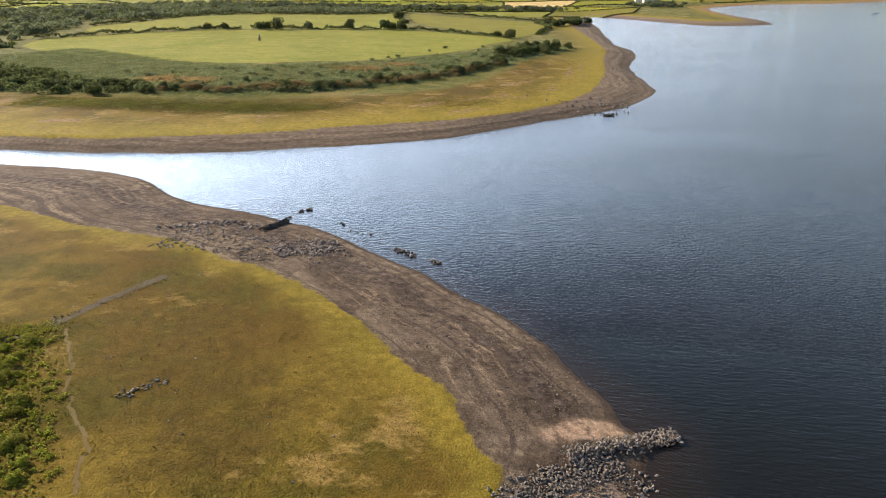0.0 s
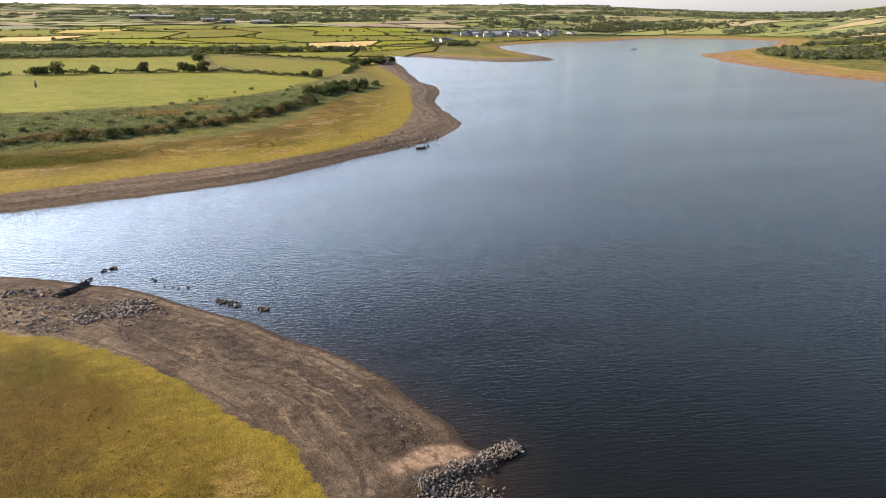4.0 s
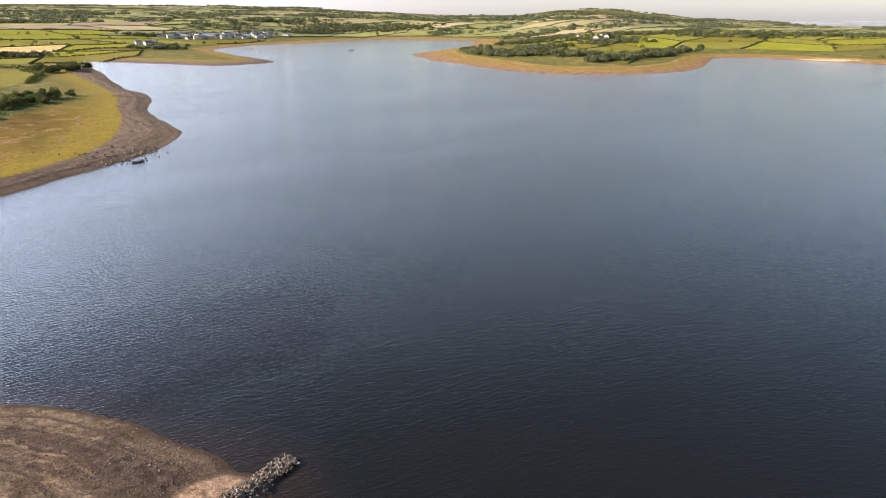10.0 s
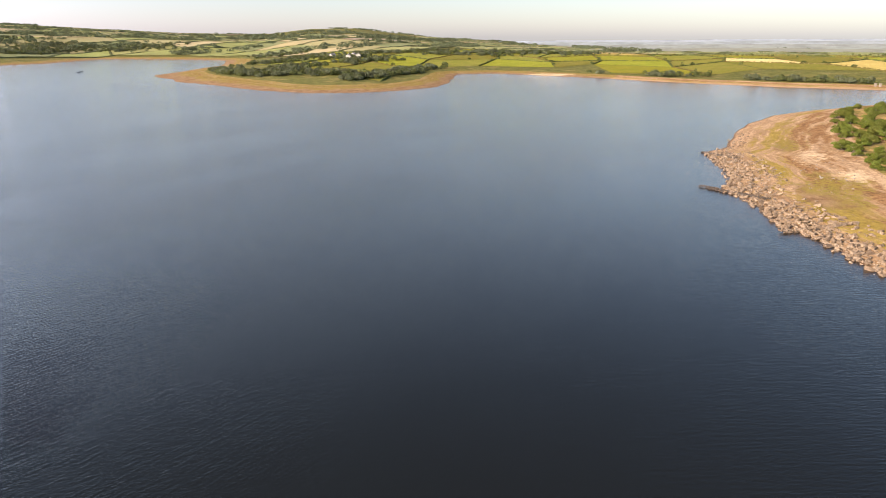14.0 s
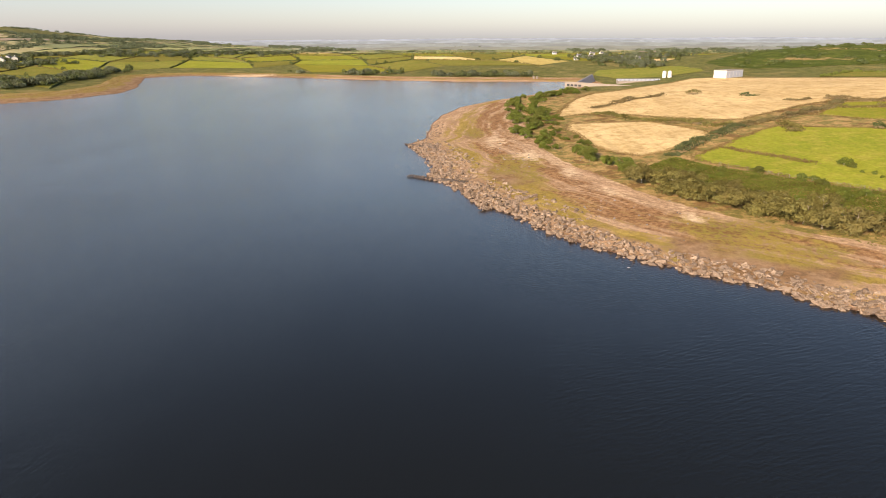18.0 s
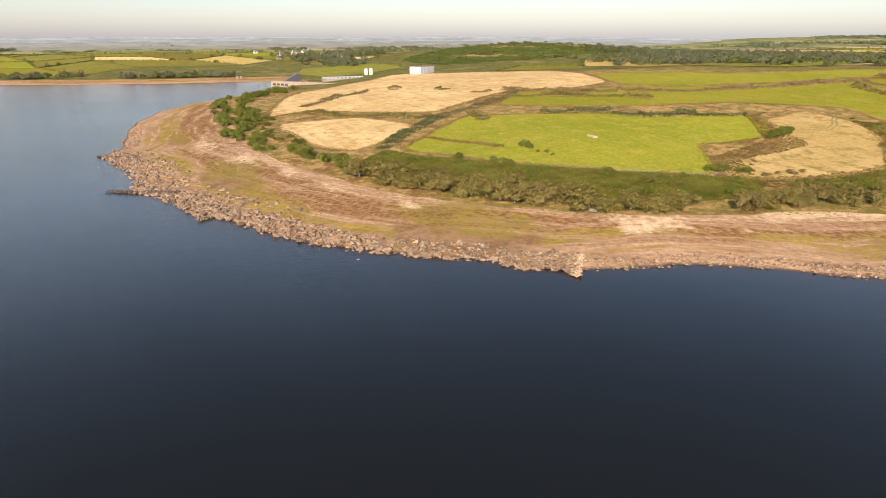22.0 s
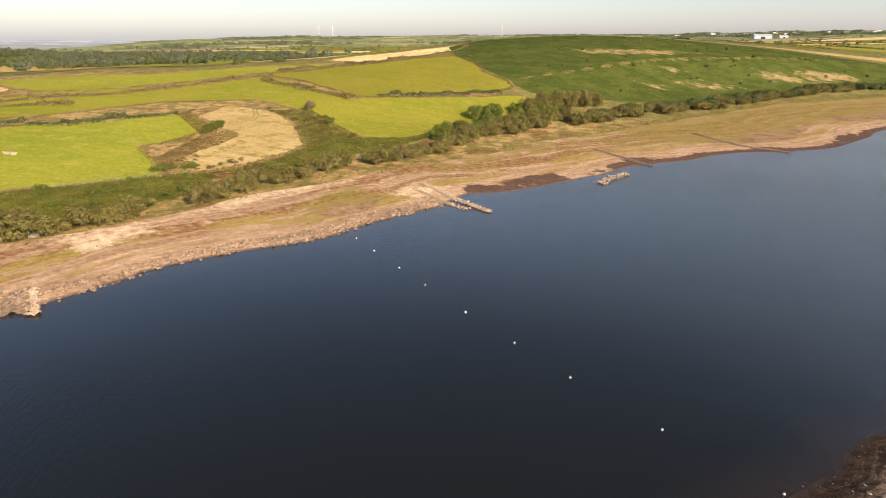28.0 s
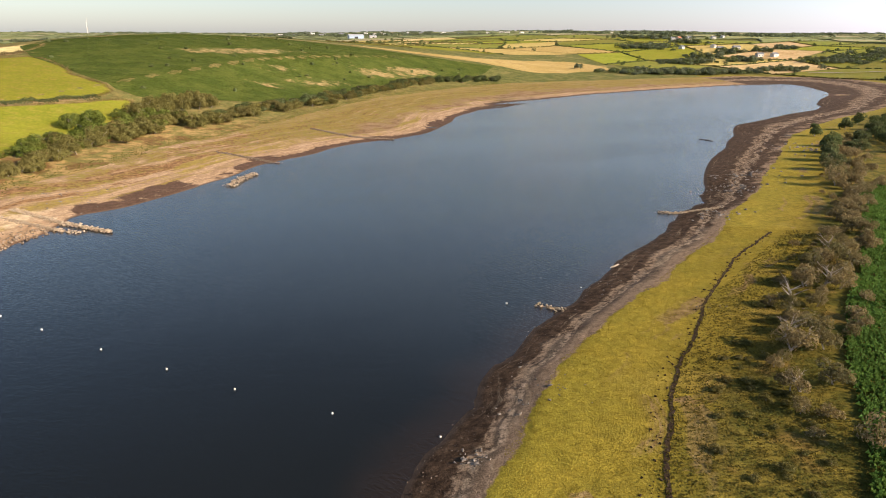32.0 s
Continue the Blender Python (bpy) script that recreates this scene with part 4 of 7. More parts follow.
# ---- plants ----
def leaf_material(name, a, b, c, trans=0.42):
    m, n, l, bs = material(name, 0.8, 0.06)
    k = Nodes(m)
    isl = k.n.new("ShaderNodeNewGeometry").outputs["Random Per Island"]
    col = k.mix(isl, a, b)
    col = k.mix(k.step(k.chance(), 0.35, 1.1), col, c)
    col = k.times(col, k.grey(k.noise(6, 4, 0.6), 0.72, 1.25))
    k.put(bs.inputs["Base Color"], col)
    tr = n.new("ShaderNodeBsdfTranslucent")
    k.put(tr.inputs["Color"], col)
    mx = n.new("ShaderNodeMixShader")
    mx.inputs[0].default_value = trans
    l.new(bs.outputs[0], mx.inputs[1])
    l.new(tr.outputs[0], mx.inputs[2])
    l.new(mx.outputs[0], n["Material Output"].inputs["Surface"])
    return m


sallow_leaf = leaf_material("sallow_leaf", (0.09, 0.081, 0.024), (0.165, 0.146, 0.045), (0.135, 0.113, 0.04), 0.26)
green_leaf = leaf_material("green_leaf", (0.082, 0.108, 0.02), (0.155, 0.18, 0.036), (0.125, 0.135, 0.032))
dark_leaf = leaf_material("dark_leaf", (0.062, 0.08, 0.028), (0.12, 0.14, 0.052), (0.095, 0.105, 0.045))
brown_leaf = leaf_material("brown_leaf", (0.145, 0.11, 0.05), (0.245, 0.19, 0.095), (0.12, 0.108, 0.045))
bracken_leaf = leaf_material("bracken_leaf", (0.05, 0.105, 0.02), (0.1, 0.18, 0.034), (0.08, 0.14, 0.028))
bramble_leaf = leaf_material("bramble_leaf", (0.13, 0.155, 0.018), (0.24, 0.26, 0.036), (0.2, 0.19, 0.034))
heath_leaf = leaf_material("heath_leaf", (0.135, 0.165, 0.075), (0.215, 0.25, 0.12), (0.18, 0.185, 0.095))
slope_leaf = leaf_material("slope_leaf", (0.098, 0.116, 0.02), (0.17, 0.186, 0.036), (0.172, 0.142, 0.046))
bark_mat, _, _, bs = material("bark", 0.9, 0.1)
k = Nodes(bark_mat)
k.put(bs.inputs["Base Color"], k.mix(k.noise(0.3, 4), (0.16, 0.13, 0.1), (0.36, 0.31, 0.26)))
k.bump(k.noise(0.08, 3), 0.6, 0.03, bs)


def tube(bm, a, b, ra, rb, sides=6):
    a, b = Vector(a), Vector(b)
    q = (b - a).to_track_quat("Z", "Y")
    rings = []
    for p, r in ((a, ra), (b, rb)):
        rings.append([bm.verts.new(p + q @ Vector((r * math.cos(6.2832 * i / sides), r * math.sin(6.2832 * i / sides), 0))) for i in range(sides)])
    for i in range(sides):
        bm.faces.new((rings[0][i], rings[0][(i + 1) % sides], rings[1][(i + 1) % sides], rings[1][i]))
    bm.faces.new(rings[1])


def trunk_mesh(seed, tall=1.0, limbs=5):
    """Tapered trunk that leans, with forking limbs; unit height."""
    r = random.Random(seed)
    bm = bmesh.new()
    p = Vector((0, 0, -0.08))
    lean = Vector((r.uniform(-0.15, 0.15), r.uniform(-0.15, 0.15), 0))
    rad = 0.055
    for s in range(3):
        q = p + Vector((lean.x + r.uniform(-0.05, 0.05), lean.y + r.uniform(-0.05, 0.05), tall * 0.22))
        tube(bm, p, q, rad, rad * 0.8)
        for _ in range(limbs // 2 if s else 1):
            a = r.uniform(0, 6.28)
            e = q + Vector((math.cos(a) * r.uniform(0.2, 0.42), math.sin(a) * r.uniform(0.2, 0.42), r.uniform(0.14, 0.34)))
            tube(bm, q, e, rad * 0.55, rad * 0.2, 5)
            f = e + Vector((math.cos(a + 0.7) * 0.16, math.sin(a + 0.7) * 0.16, r.uniform(0.05, 0.2)))
            tube(bm, e, f, rad * 0.2, rad * 0.07, 4)
            f = e + Vector((math.cos(a - 0.8) * 0.14, math.sin(a - 0.8) * 0.14, r.uniform(0.02, 0.16)))
            tube(bm, e, f, rad * 0.2, rad * 0.07, 4)
        p, rad = q, rad * 0.78
    return arrays(bm)


def crown_mesh(seed, lobes=7, leaves=420, size=0.13, wide=0.62, base=0.2, gap=0.15):
    """Uneven crown of many small leaf sprays on several lobes; unit height."""
    r = np.random.RandomState(seed)
    cs = []
    for i in range(lobes):
        a = 6.283 * i / lobes + r.uniform(-0.4, 0.4)
        d = wide * r.uniform(0.3, 0.72) if i else 0
        z = r.uniform(base + 0.12, 0.7) if i else 0.68
        cs.append((d * math.cos(a), d * math.sin(a), z, r.uniform(0.2, 0.33)))
    vs, fs = [], []
    for k in range(leaves):
        cx, cy, cz, cr = cs[r.randint(lobes)]
        n = r.normal(0, 1, 3)
        n[2] = abs(n[2]) * 0.95 - 0.35
        n /= np.linalg.norm(n)
        if math.sin(n[0] * 5 + cx * 9) * math.sin(n[1] * 5 + cy * 9) > 1 - gap * 2:
            continue
        p = np.array((cx, cy, cz)) + n * cr * r.uniform(0.7, 1.1)
        t = np.cross(n, r.normal(0, 1, 3))
        t /= np.linalg.norm(t)
        n2 = n + r.normal(0, 0.35, 3)
        u = np.cross(n2, t)
        u /= np.linalg.norm(u)
        s = size * r.uniform(0.6, 1.3)
        b = len(vs)
        vs += [p - t * s, p - u * s * 0.55 + n * s * 0.25, p + t * s, p + u * s * 0.55 + n * s * 0.25]
        fs += [(b, b + 1, b + 2), (b, b + 2, b + 3)]
    return np.array(vs), np.array(fs, np.int32)


def shrub_set(kinds, leaf, **kw):
    out = []
    for i in range(kinds):
        c, (tv, tf) = crown_mesh(40 + i, **kw), trunk_mesh(70 + i)
        t = (np.array(tv) * np.array([0.62, 0.62, 0.8]), tf)
        out.append((sheet("crown", *c, leaf, False), sheet("trunk", *t, bark_mat, False)))
    return out


SALLOW = shrub_set(5, sallow_leaf, lobes=10, leaves=2600, size=0.047, wide=0.76, base=0.02)
WILLOW = shrub_set(2, sallow_leaf, lobes=16, leaves=3400, size=0.042, wide=0.74, base=0.02)
GREEN = shrub_set(4, green_leaf, lobes=8, leaves=1800, size=0.055, wide=0.72, base=0.0)
DARK = shrub_set(4, dark_leaf, lobes=9, leaves=1400, size=0.065, wide=0.64, base=0.05)
BROWN = shrub_set(4, brown_leaf, lobes=8, leaves=1000, size=0.055, wide=0.66, base=0.1, gap=0.25)
HEATH = shrub_set(3, heath_leaf, lobes=7, leaves=650, size=0.085, wide=0.8, base=0.0)
MADE = {}


def plant(kinds, name, label, x, y, tall, wide, rnd, group=""):
    """One shrub or tree with its trunk and crown."""
    i = rnd.randrange(len(kinds))
    z = float(on_ground(x, y))
    m = Matrix.Translation((x, y, z - 0.05)) @ Matrix.Rotation(rnd.uniform(0, 6.28), 4, "Z") @ Matrix.Diagonal((wide, wide * rnd.uniform(0.85, 1.15), tall, 1))
    key = (id(kinds), i, name, label)
    if key not in MADE:
        ob = new(name)
        tagged(ob, label, "bush" if tall < 4.5 else "tree", group)
        part("crown", kinds[i][0], None, ob)
        part("trunk", kinds[i][1], None, ob)
        MADE[key] = ob
        ob.matrix_world = m
        return ob
    src = MADE[key]
    keep = src.matrix_basis.copy()
    ob = copy_thing(src, Matrix())
    ob.matrix_basis = m
    return ob


def belt(kinds, name, label, line, spread, step, tall, rnd, group="", fat=1.1):
    for x, y, a in along(line, step):
        o = rnd.uniform(*spread)
        h = rnd.uniform(*tall)
        plant(kinds, name, label, x - math.sin(a) * o + rnd.uniform(-0.4, 0.4) * step, y + math.cos(a) * o + rnd.uniform(-0.4, 0.4) * step, h, h * fat * rnd.uniform(0.85, 1.25), rnd, group)


rnd = random.Random(5)
SALLOW_LABEL = "rounded olive-grey sallow bush at the top of the shore"
G = "sallows along the east shore"
belt(SALLOW, "sallow_bush", SALLOW_LABEL, [(181, -50), (173, -54), (150, -69), (133, -86), (126, -95)], (-5.5, -1.0), 4.4, (4.2, 6.6), rnd, G, 1.2)
belt(SALLOW, "sallow_bush", SALLOW_LABEL, [(178, -56), (152, -74), (136, -90)], (-3, 1), 7.5, (3.0, 5.0), rnd, G, 1.2)
belt(SALLOW, "sallow_bush", SALLOW_LABEL, [(123, -99), (119, -107), (117, -114)], (-5, -0.5), 3.4, (3.4, 4.8), rnd, G, 1.3)
belt(SALLOW, "sallow_bush", SALLOW_LABEL, [(112, -122), (110, -138), (106, -152), (103, -166), (101, -180)], (-4.5, 0.5), 3.8, (3.2, 5.4), rnd, G, 1.15)
belt(SALLOW, "sallow_bush", SALLOW_LABEL, [(92, -182), (86, -196), (80, -212), (76, -230)], (-3.5, 2), 3.4, (3.6, 5.4), rnd, G, 1.25)
belt(SALLOW, "sallow_bush", SALLOW_LABEL, [(76, -230), (70, -250), (58, -272), (44, -300)], (-2, 12), 2.4, (4.0, 6.4), rnd, G, 1.25)
belt(GREEN, "hawthorn", "broad green hawthorn above the shore wood", [(80, -222), (72, -250), (60, -275), (46, -300)], (2, 14), 3.6, (4.0, 5.8), rnd, "shore wood")
belt(GREEN, "hawthorn", "broad green hawthorn above the shore wood", [(72, -262), (64, -288), (52, -312)], (6, 22), 3.6, (4.0, 6.2), rnd, "shore wood")
for x, y, h in ((66, -312, 9), (61, -319, 10), (55, -326, 9.5), (49, -334, 10), (70, -300, 8), (44, -340, 8)):
    plant(WILLOW, "willow_tree", "tall pale willow standing over the shore wood", x, y, h, h * 0.8, rnd, "shore wood")
belt(DARK, "hawthorn", "dark hawthorn beside the shore below the hill", [(44, -300), (25, -338), (0, -374), (-44, -448), (-105, -530), (-180, -575)], (-3, 7), 3.0, (3.0, 5.4), rnd, "shore wood")
belt(SALLOW, "sallow_bush", SALLOW_LABEL, [(44, -300), (25, -336), (0, -370), (-44, -444), (-105, -526)], (-4, 5), 4.5, (3.4, 5.4), rnd, G, 1.25)
belt(GREEN, "gorse_bush", "dense green gorse above the pale beach", [(500, -74), (461, -56), (424, -32), (389, -28), (349, -27), (318, -29), (300, -27)], (-12, 9), 3.0, (2.4, 4.6), rnd, "gorse on the point")
belt(GREEN, "gorse_bush", "dense green gorse above the pale beach", [(300, -27), (282, -23), (262, -25), (245, -28), (236, -32)], (-8, 3), 3.0, (2.0, 4.0), rnd, "gorse on the point")
for x, y, h in ((224, -35, 4.2), (219, -37, 4.6), (214, -37, 4.2), (206, -41, 3.8), (200, -45, 4.2), (195, -45, 4.0), (188, -47, 4.0)):
    plant(GREEN, "gorse_bush", "round green gorse bush on the pale beach edge", x, y, h, h, rnd, "gorse on the point")
for x, y, h in ((150, -238, 5.2), (151, -239.5, 4.5)):
    plant(BROWN, "lone_tree", "small grey lone tree beside the paddock", x, y, h, h * 0.8, rnd)
plant(GREEN, "gorse_bush", "round yellow-green gorse bush in the field corner", 133, -225, 3.0, 3.2, rnd)
for line, h, step in (([(165, -197), (162, -190), (160, -184)], (2.0, 3.2), 1.6), ([(141, -139), (137, -146), (134, -150)], (1.6, 2.6), 1.8), ([(188, -105), (183, -107)], (1.8, 2.8), 1.8), ([(180, -106), (172, -110)], (0.7, 1.2), 2.4)):
    belt(GREEN, "bramble_bush", "low dark green bramble in the field", line, (-0.8, 0.8), step, h, rnd, "field brambles")
HEDGES = [
    [(358, -62), (388, -90), (397, -110)], [(336, -60), (303, -71), (281, -88), (262, -100)], [(262, -104), (253, -95), (232, -76), (214, -63)],
    [(262, -104), (276, -126), (294, -153), (320, -172)], [(294, -158), (289, -171), (267, -186), (245, -205)], [(240, -142), (230, -162), (211, -172), (203, -189), (192, -207)],
    [(330, -170), (279, -197), (254, -231), (236, -272), (226, -306)], [(214, -296), (181, -282), (151, -274), (146, -268)], [(140, -284), (120, -300), (92, -330)],
    [(228, -330), (196, -370), (160, -440)], [(262, -120), (250, -118), (240, -115)], [(370, -145), (362, -150)], [(337, -154), (326, -160)], [(398, -124), (392, -130)],
    [(-247, 404), (-222, 425), (-198, 436), (-154, 457), (-140, 467)], [(-250, 478), (-227, 512), (-216, 600), (-189, 643), (-156, 662), (-105, 689), (-47, 740), (-25, 765), (53, 720), (100, 660)], [(-33, 590), (-42, 660), (-46, 735)],
    [(88, 640), (92, 580), (70, 500)], [(-134, 470), (-114, 480), (-70, 501), (-36, 513), (-17, 510), (0, 499), (49, 458)],
]


def hedge_row(name, label, line, tall, wide, leaf, size=0.4, per_metre=26, seed=0, kind=""):
    """One hedge: leaf sprays massed along a field bank, with an uneven top and a few gaps."""
    r = np.random.RandomState(seed)
    pts = along(line, 1.0)
    p = np.array(pts)
    n = len(p)
    t = np.arange(n)
    top = tall * (0.65 + 0.35 * np.sin(t / 3.1 + seed) * np.sin(t / 7.7 + 2 * seed) + r.uniform(-0.15, 0.2, n))
    top = np.where(np.sin(t / 6.0 + seed * 1.7) + 0.6 * np.sin(t / 2.3 + seed) > (1.35 if tall > 3 else 0.35), top * 0.35, top)
    i = r.randint(0, n, n * per_metre)
    o = r.normal(0, 0.42, len(i))
    h = np.clip(1 - o * o, 0.1, 1) * top[i] * r.uniform(0.35, 1.0, len(i)) ** 0.6
    x = p[i, 0] - np.sin(p[i, 2]) * o * wide + r.uniform(-0.6, 0.6, len(i))
    y = p[i, 1] + np.cos(p[i, 2]) * o * wide + r.uniform(-0.6, 0.6, len(i))
    c = np.stack([x, y, on_ground(x, y) + h], 1)
    u, v = r.normal(0, 1, (len(i), 3)), r.normal(0, 1, (len(i), 3))
    u /= np.linalg.norm(u, axis=1)[:, None]
    v = np.cross(u, v)
    v /= np.linalg.norm(v, axis=1)[:, None]
    s = (size * r.uniform(0.6, 1.3, len(i)))[:, None]
    vs = np.stack([c - u * s, c - v * s * 0.6, c + u * s, c + v * s * 0.6], 1).reshape(-1, 3)
    k4 = np.arange(len(i))[:, None] * 4
    fs = np.concatenate([k4 + np.array([[0, 1, 2]]), k4 + np.array([[0, 2, 3]])])
    return tagged(new(name, sheet(name, vs, fs, leaf, False)), label, "hedge", "hedges", kind)


for seed, line in enumerate(HEDGES):
    north = line[0][1] > 0
    hedge_row("hedge", "dark thick hedge between two meadows" if north else "low patchy hedge on a stony field bank", line, 3.4 if north else 2.5, 2.2 if north else 3.6, dark_leaf if north else (brown_leaf, sallow_leaf, dark_leaf)[seed % 3], 0.5 if north else 0.4, 30 if north else 36, seed)
for x, y, h in ((46, 462, 7), (38, 468, 5), (-42, 640, 9), (-118.7, 479, 9), (-129, 473, 6), (-125, 476, 6), (-98.8, 491, 6), (-70, 502, 8.5), (-44.6, 511, 8), (-31, 512, 8.5), (-39, 512, 6), (-160, 455, 5), (-150, 460, 5)):
    plant(DARK, "hedgerow_tree", "dark rounded tree standing in a hedge", x, y, h, h * 0.9, rnd, "hedgerow trees")
NB = [(-150, 250), (-120, 244), (-95, 238), (-74, 235), (-56, 238), (-35, 248), (-13, 258), (12, 292), (37, 338), (60, 378), (78, 408)]
belt(HEATH, "heath_bush", "grey-green gorse and heather clump behind the meadow shore", NB, (-2, 26), 3.6, (1.0, 2.4), rnd, "north scrub", 1.2)
belt(HEATH, "heath_bush", "grey-green gorse and heather clump behind the meadow shore", NB, (2, 55), 4.2, (0.8, 1.8), rnd, "north scrub", 1.3)
belt(DARK, "heath_bush", "dark thorn bush in the north scrub", NB[4:], (-2, 10), 6, (2.2, 4.2), rnd, "north scrub", 1.1)
belt(DARK, "heath_bush", "dark thorn bush in the north scrub", [(-190, 280), (-141, 250), (-117, 240), (-100, 250)], (-8, 10), 3.4, (2.2, 4.2), rnd, "north scrub", 1.1)
belt(BROWN, "thorn_bush", "brown-leaved thorn bush at the foot of the north scrub", [(-104, 240), (-88, 239), (-76, 238), (-60, 242), (-44, 247), (-32, 252), (-19, 259), (0, 270), (14, 290), (28, 320)], (-2, 6), 2.6, (1.6, 3.2), rnd, "north scrub", 1.5)
belt(DARK, "alder", "dark alder near the headland", [(98, 600), (112, 625), (128, 655), (140, 690)], (-10, 14), 4, (5, 8), rnd, "headland trees")
belt(DARK, "alder", "dark alder near the headland", [(30, 352), (48, 375), (62, 400)], (-8, 6), 4, (4, 6.5), rnd, "headland trees")
WT = [(-49, -44), (-51, -50), (-55, -57), (-61, -64), (-72, -75), (-87, -88), (-104, -104), (-124, -124), (-146, -145), (-172, -174), (-214, -222)]
belt(BROWN, "withered_sallow", "half-dead brown sallow on the west bank", WT, (-4.0, 1.6), 3.3, (1.8, 4.0), rnd, "withered sallows", 0.9)
belt(BROWN, "withered_sallow", "half-dead brown sallow on the west bank", WT, (-3, 5), 6, (1.2, 2.4), rnd, "withered sallows", 1.1)
belt(BROWN, "withered_sallow", "half-dead brown sallow on the west bank", WT[3:], (-7, -2), 5.0, (2.0, 3.8), rnd, "withered sallows", 0.95)
for x, y, h in ((-143, -146, 6), (-150, -154, 6.5), (-160, -166, 6), (-172, -180, 7), (-184, -194, 7), (-196, -206, 6), (-212, -232, 6), (-240, -246, 6), (-262, -262, 6), (-180, -186, 5), (-166, -172, 5)):
    plant(DARK if h > 5.5 and x < -155 else BROWN, "shore_tree", "shore tree with thin brownish crown", x, y, h, h * 0.8, rnd, "west shore trees")
DEAD = [sheet("trunk", *trunk_mesh(300 + i, 1.0, 9), bark_mat, False) for i in range(3)]
for i, (x, y, h) in enumerate(((-70.5, -75.4, 4.5), (-61.6, -66.3, 3.6), (-60, -63.2, 3.2), (-82, -82, 4.2), (-95, -96, 4.5), (-54, -54, 3.0), (74, -232, 4), (112, -128, 3.2), (140, -78, 3.4), (104, -152, 3.2))):
    ob = thing("dead_tree", "bleached dead tree with bare forking limbs", "tree", (x, y, float(on_ground(x, y))), i * 1.3, "dead trees")
    ob.scale = (h * 1.1, h * 1.1, h)
    part("trunk", DEAD[i % 3], None, ob)
belt(DARK, "shore_tree", "dark thicket tree beside the far shore", [(-190, -200), (-260, -262), (-340, -322), (-430, -400)], (-26, -8), 5, (3.5, 6), rnd, "west shore trees")
BRAMBLE = shrub_set(3, bramble_leaf, lobes=9, leaves=900, size=0.075, wide=0.8, base=0.0)
belt(BRAMBLE, "bramble_bush", "fresh green bramble at the meadow's edge", [(-50, 66), (-46, 58), (-42, 51), (-38, 45), (-34, 39)], (-9, 0.8), 0.5, (0.35, 1.2), rnd, "west brambles", 1.3)
belt(BRAMBLE, "bramble_bush", "fresh green bramble at the meadow's edge", [(-50, 68), (-45, 61), (-40, 52), (-37, 45), (-33, 39)], (-3, 3), 3.4, (0.25, 0.6), rnd, "west brambles", 1.6)


r = np.random.RandomState(77)
for kinds, name, label, outline, n, tall in (
        (GREEN, "bramble_bush", "low green bramble on the bracken slope", [(196, -50), (150, -78), (120, -114), (118, -134), (130, -146), (152, -112), (198, -70)], 46, (0.9, 2.2)),
        (SALLOW, "heather_clump", "low brown heather clump at the paddock's edge", [(123, -189), (144, -218), (172, -234), (150, -242), (128, -224), (110, -208)], 34, (0.8, 1.8)),
        (SALLOW, "heather_clump", "low dark heather clump in the rough grass", [(-34, -40), (-44, -56), (-60, -74), (-98, -106), (-106, -104), (-72, -74), (-56, -54), (-46, -38)], 70, (0.3, 0.9)),
        (BROWN, "heather_clump", "low brown heather clump at the paddock's edge", [(118, -150), (128, -146), (140, -142), (150, -164), (140, -160), (124, -168)], 20, (0.6, 1.4)),
        (GREEN, "gorse_bush", "dense green gorse above the pale beach", [(232, -46), (250, -30), (300, -30), (345, -32), (335, -44), (300, -38), (250, -40)], 30, (0.9, 2.2))):
    p = np.array(outline, float)
    q = r.uniform(p.min(0), p.max(0), (n * 6, 2))
    for x, y in q[signed(q[:, 0], q[:, 1], p) < 0][:n]:
        h = rnd.uniform(*tall)
        plant(kinds, name, label, float(x), float(y), h, h * 1.5, rnd, "slope scrub")


# ---- bracken and rough grass, as one mass each ----
def fronds(name, label, places, leaf, size, up=0.6, category="bracken"):
    r = np.random.RandomState(len(places))
    p = np.array(places)
    z = on_ground(p[:, 0], p[:, 1])
    n = len(p)
    a, s, h = r.uniform(0, 6.283, n), size * r.uniform(0.6, 1.3, n), up * r.uniform(0.5, 1.1, n)
    c, w = np.cos(a), np.sin(a)
    base = np.stack([p[:, 0], p[:, 1], z + h * 0.35], 1)
    mid = base + np.stack([c * s * 0.5, w * s * 0.5, h * 0.6], 1)
    tip = base + np.stack([c * s, w * s, h * 0.15], 1)
    side = np.stack([-w, c, 0 * c], 1) * (s * 0.3)[:, None]
    vs = np.stack([base, mid - side, tip, mid + side], 1).reshape(-1, 3)
    i = np.arange(n)[:, None] * 4
    fs = np.concatenate([i + np.array([[0, 1, 2]]), i + np.array([[0, 2, 3]])])
    tagged(new(name, sheet(name, vs, fs, leaf, False)), label, category, kind="stuff")


def within(poly, n, r):
    """Random places inside a plan outline."""
    p = np.array(poly, float)
    q = r.uniform(p.min(0), p.max(0), (n * 3, 2))
    return q[signed(q[:, 0], q[:, 1], p) < 0][:n]


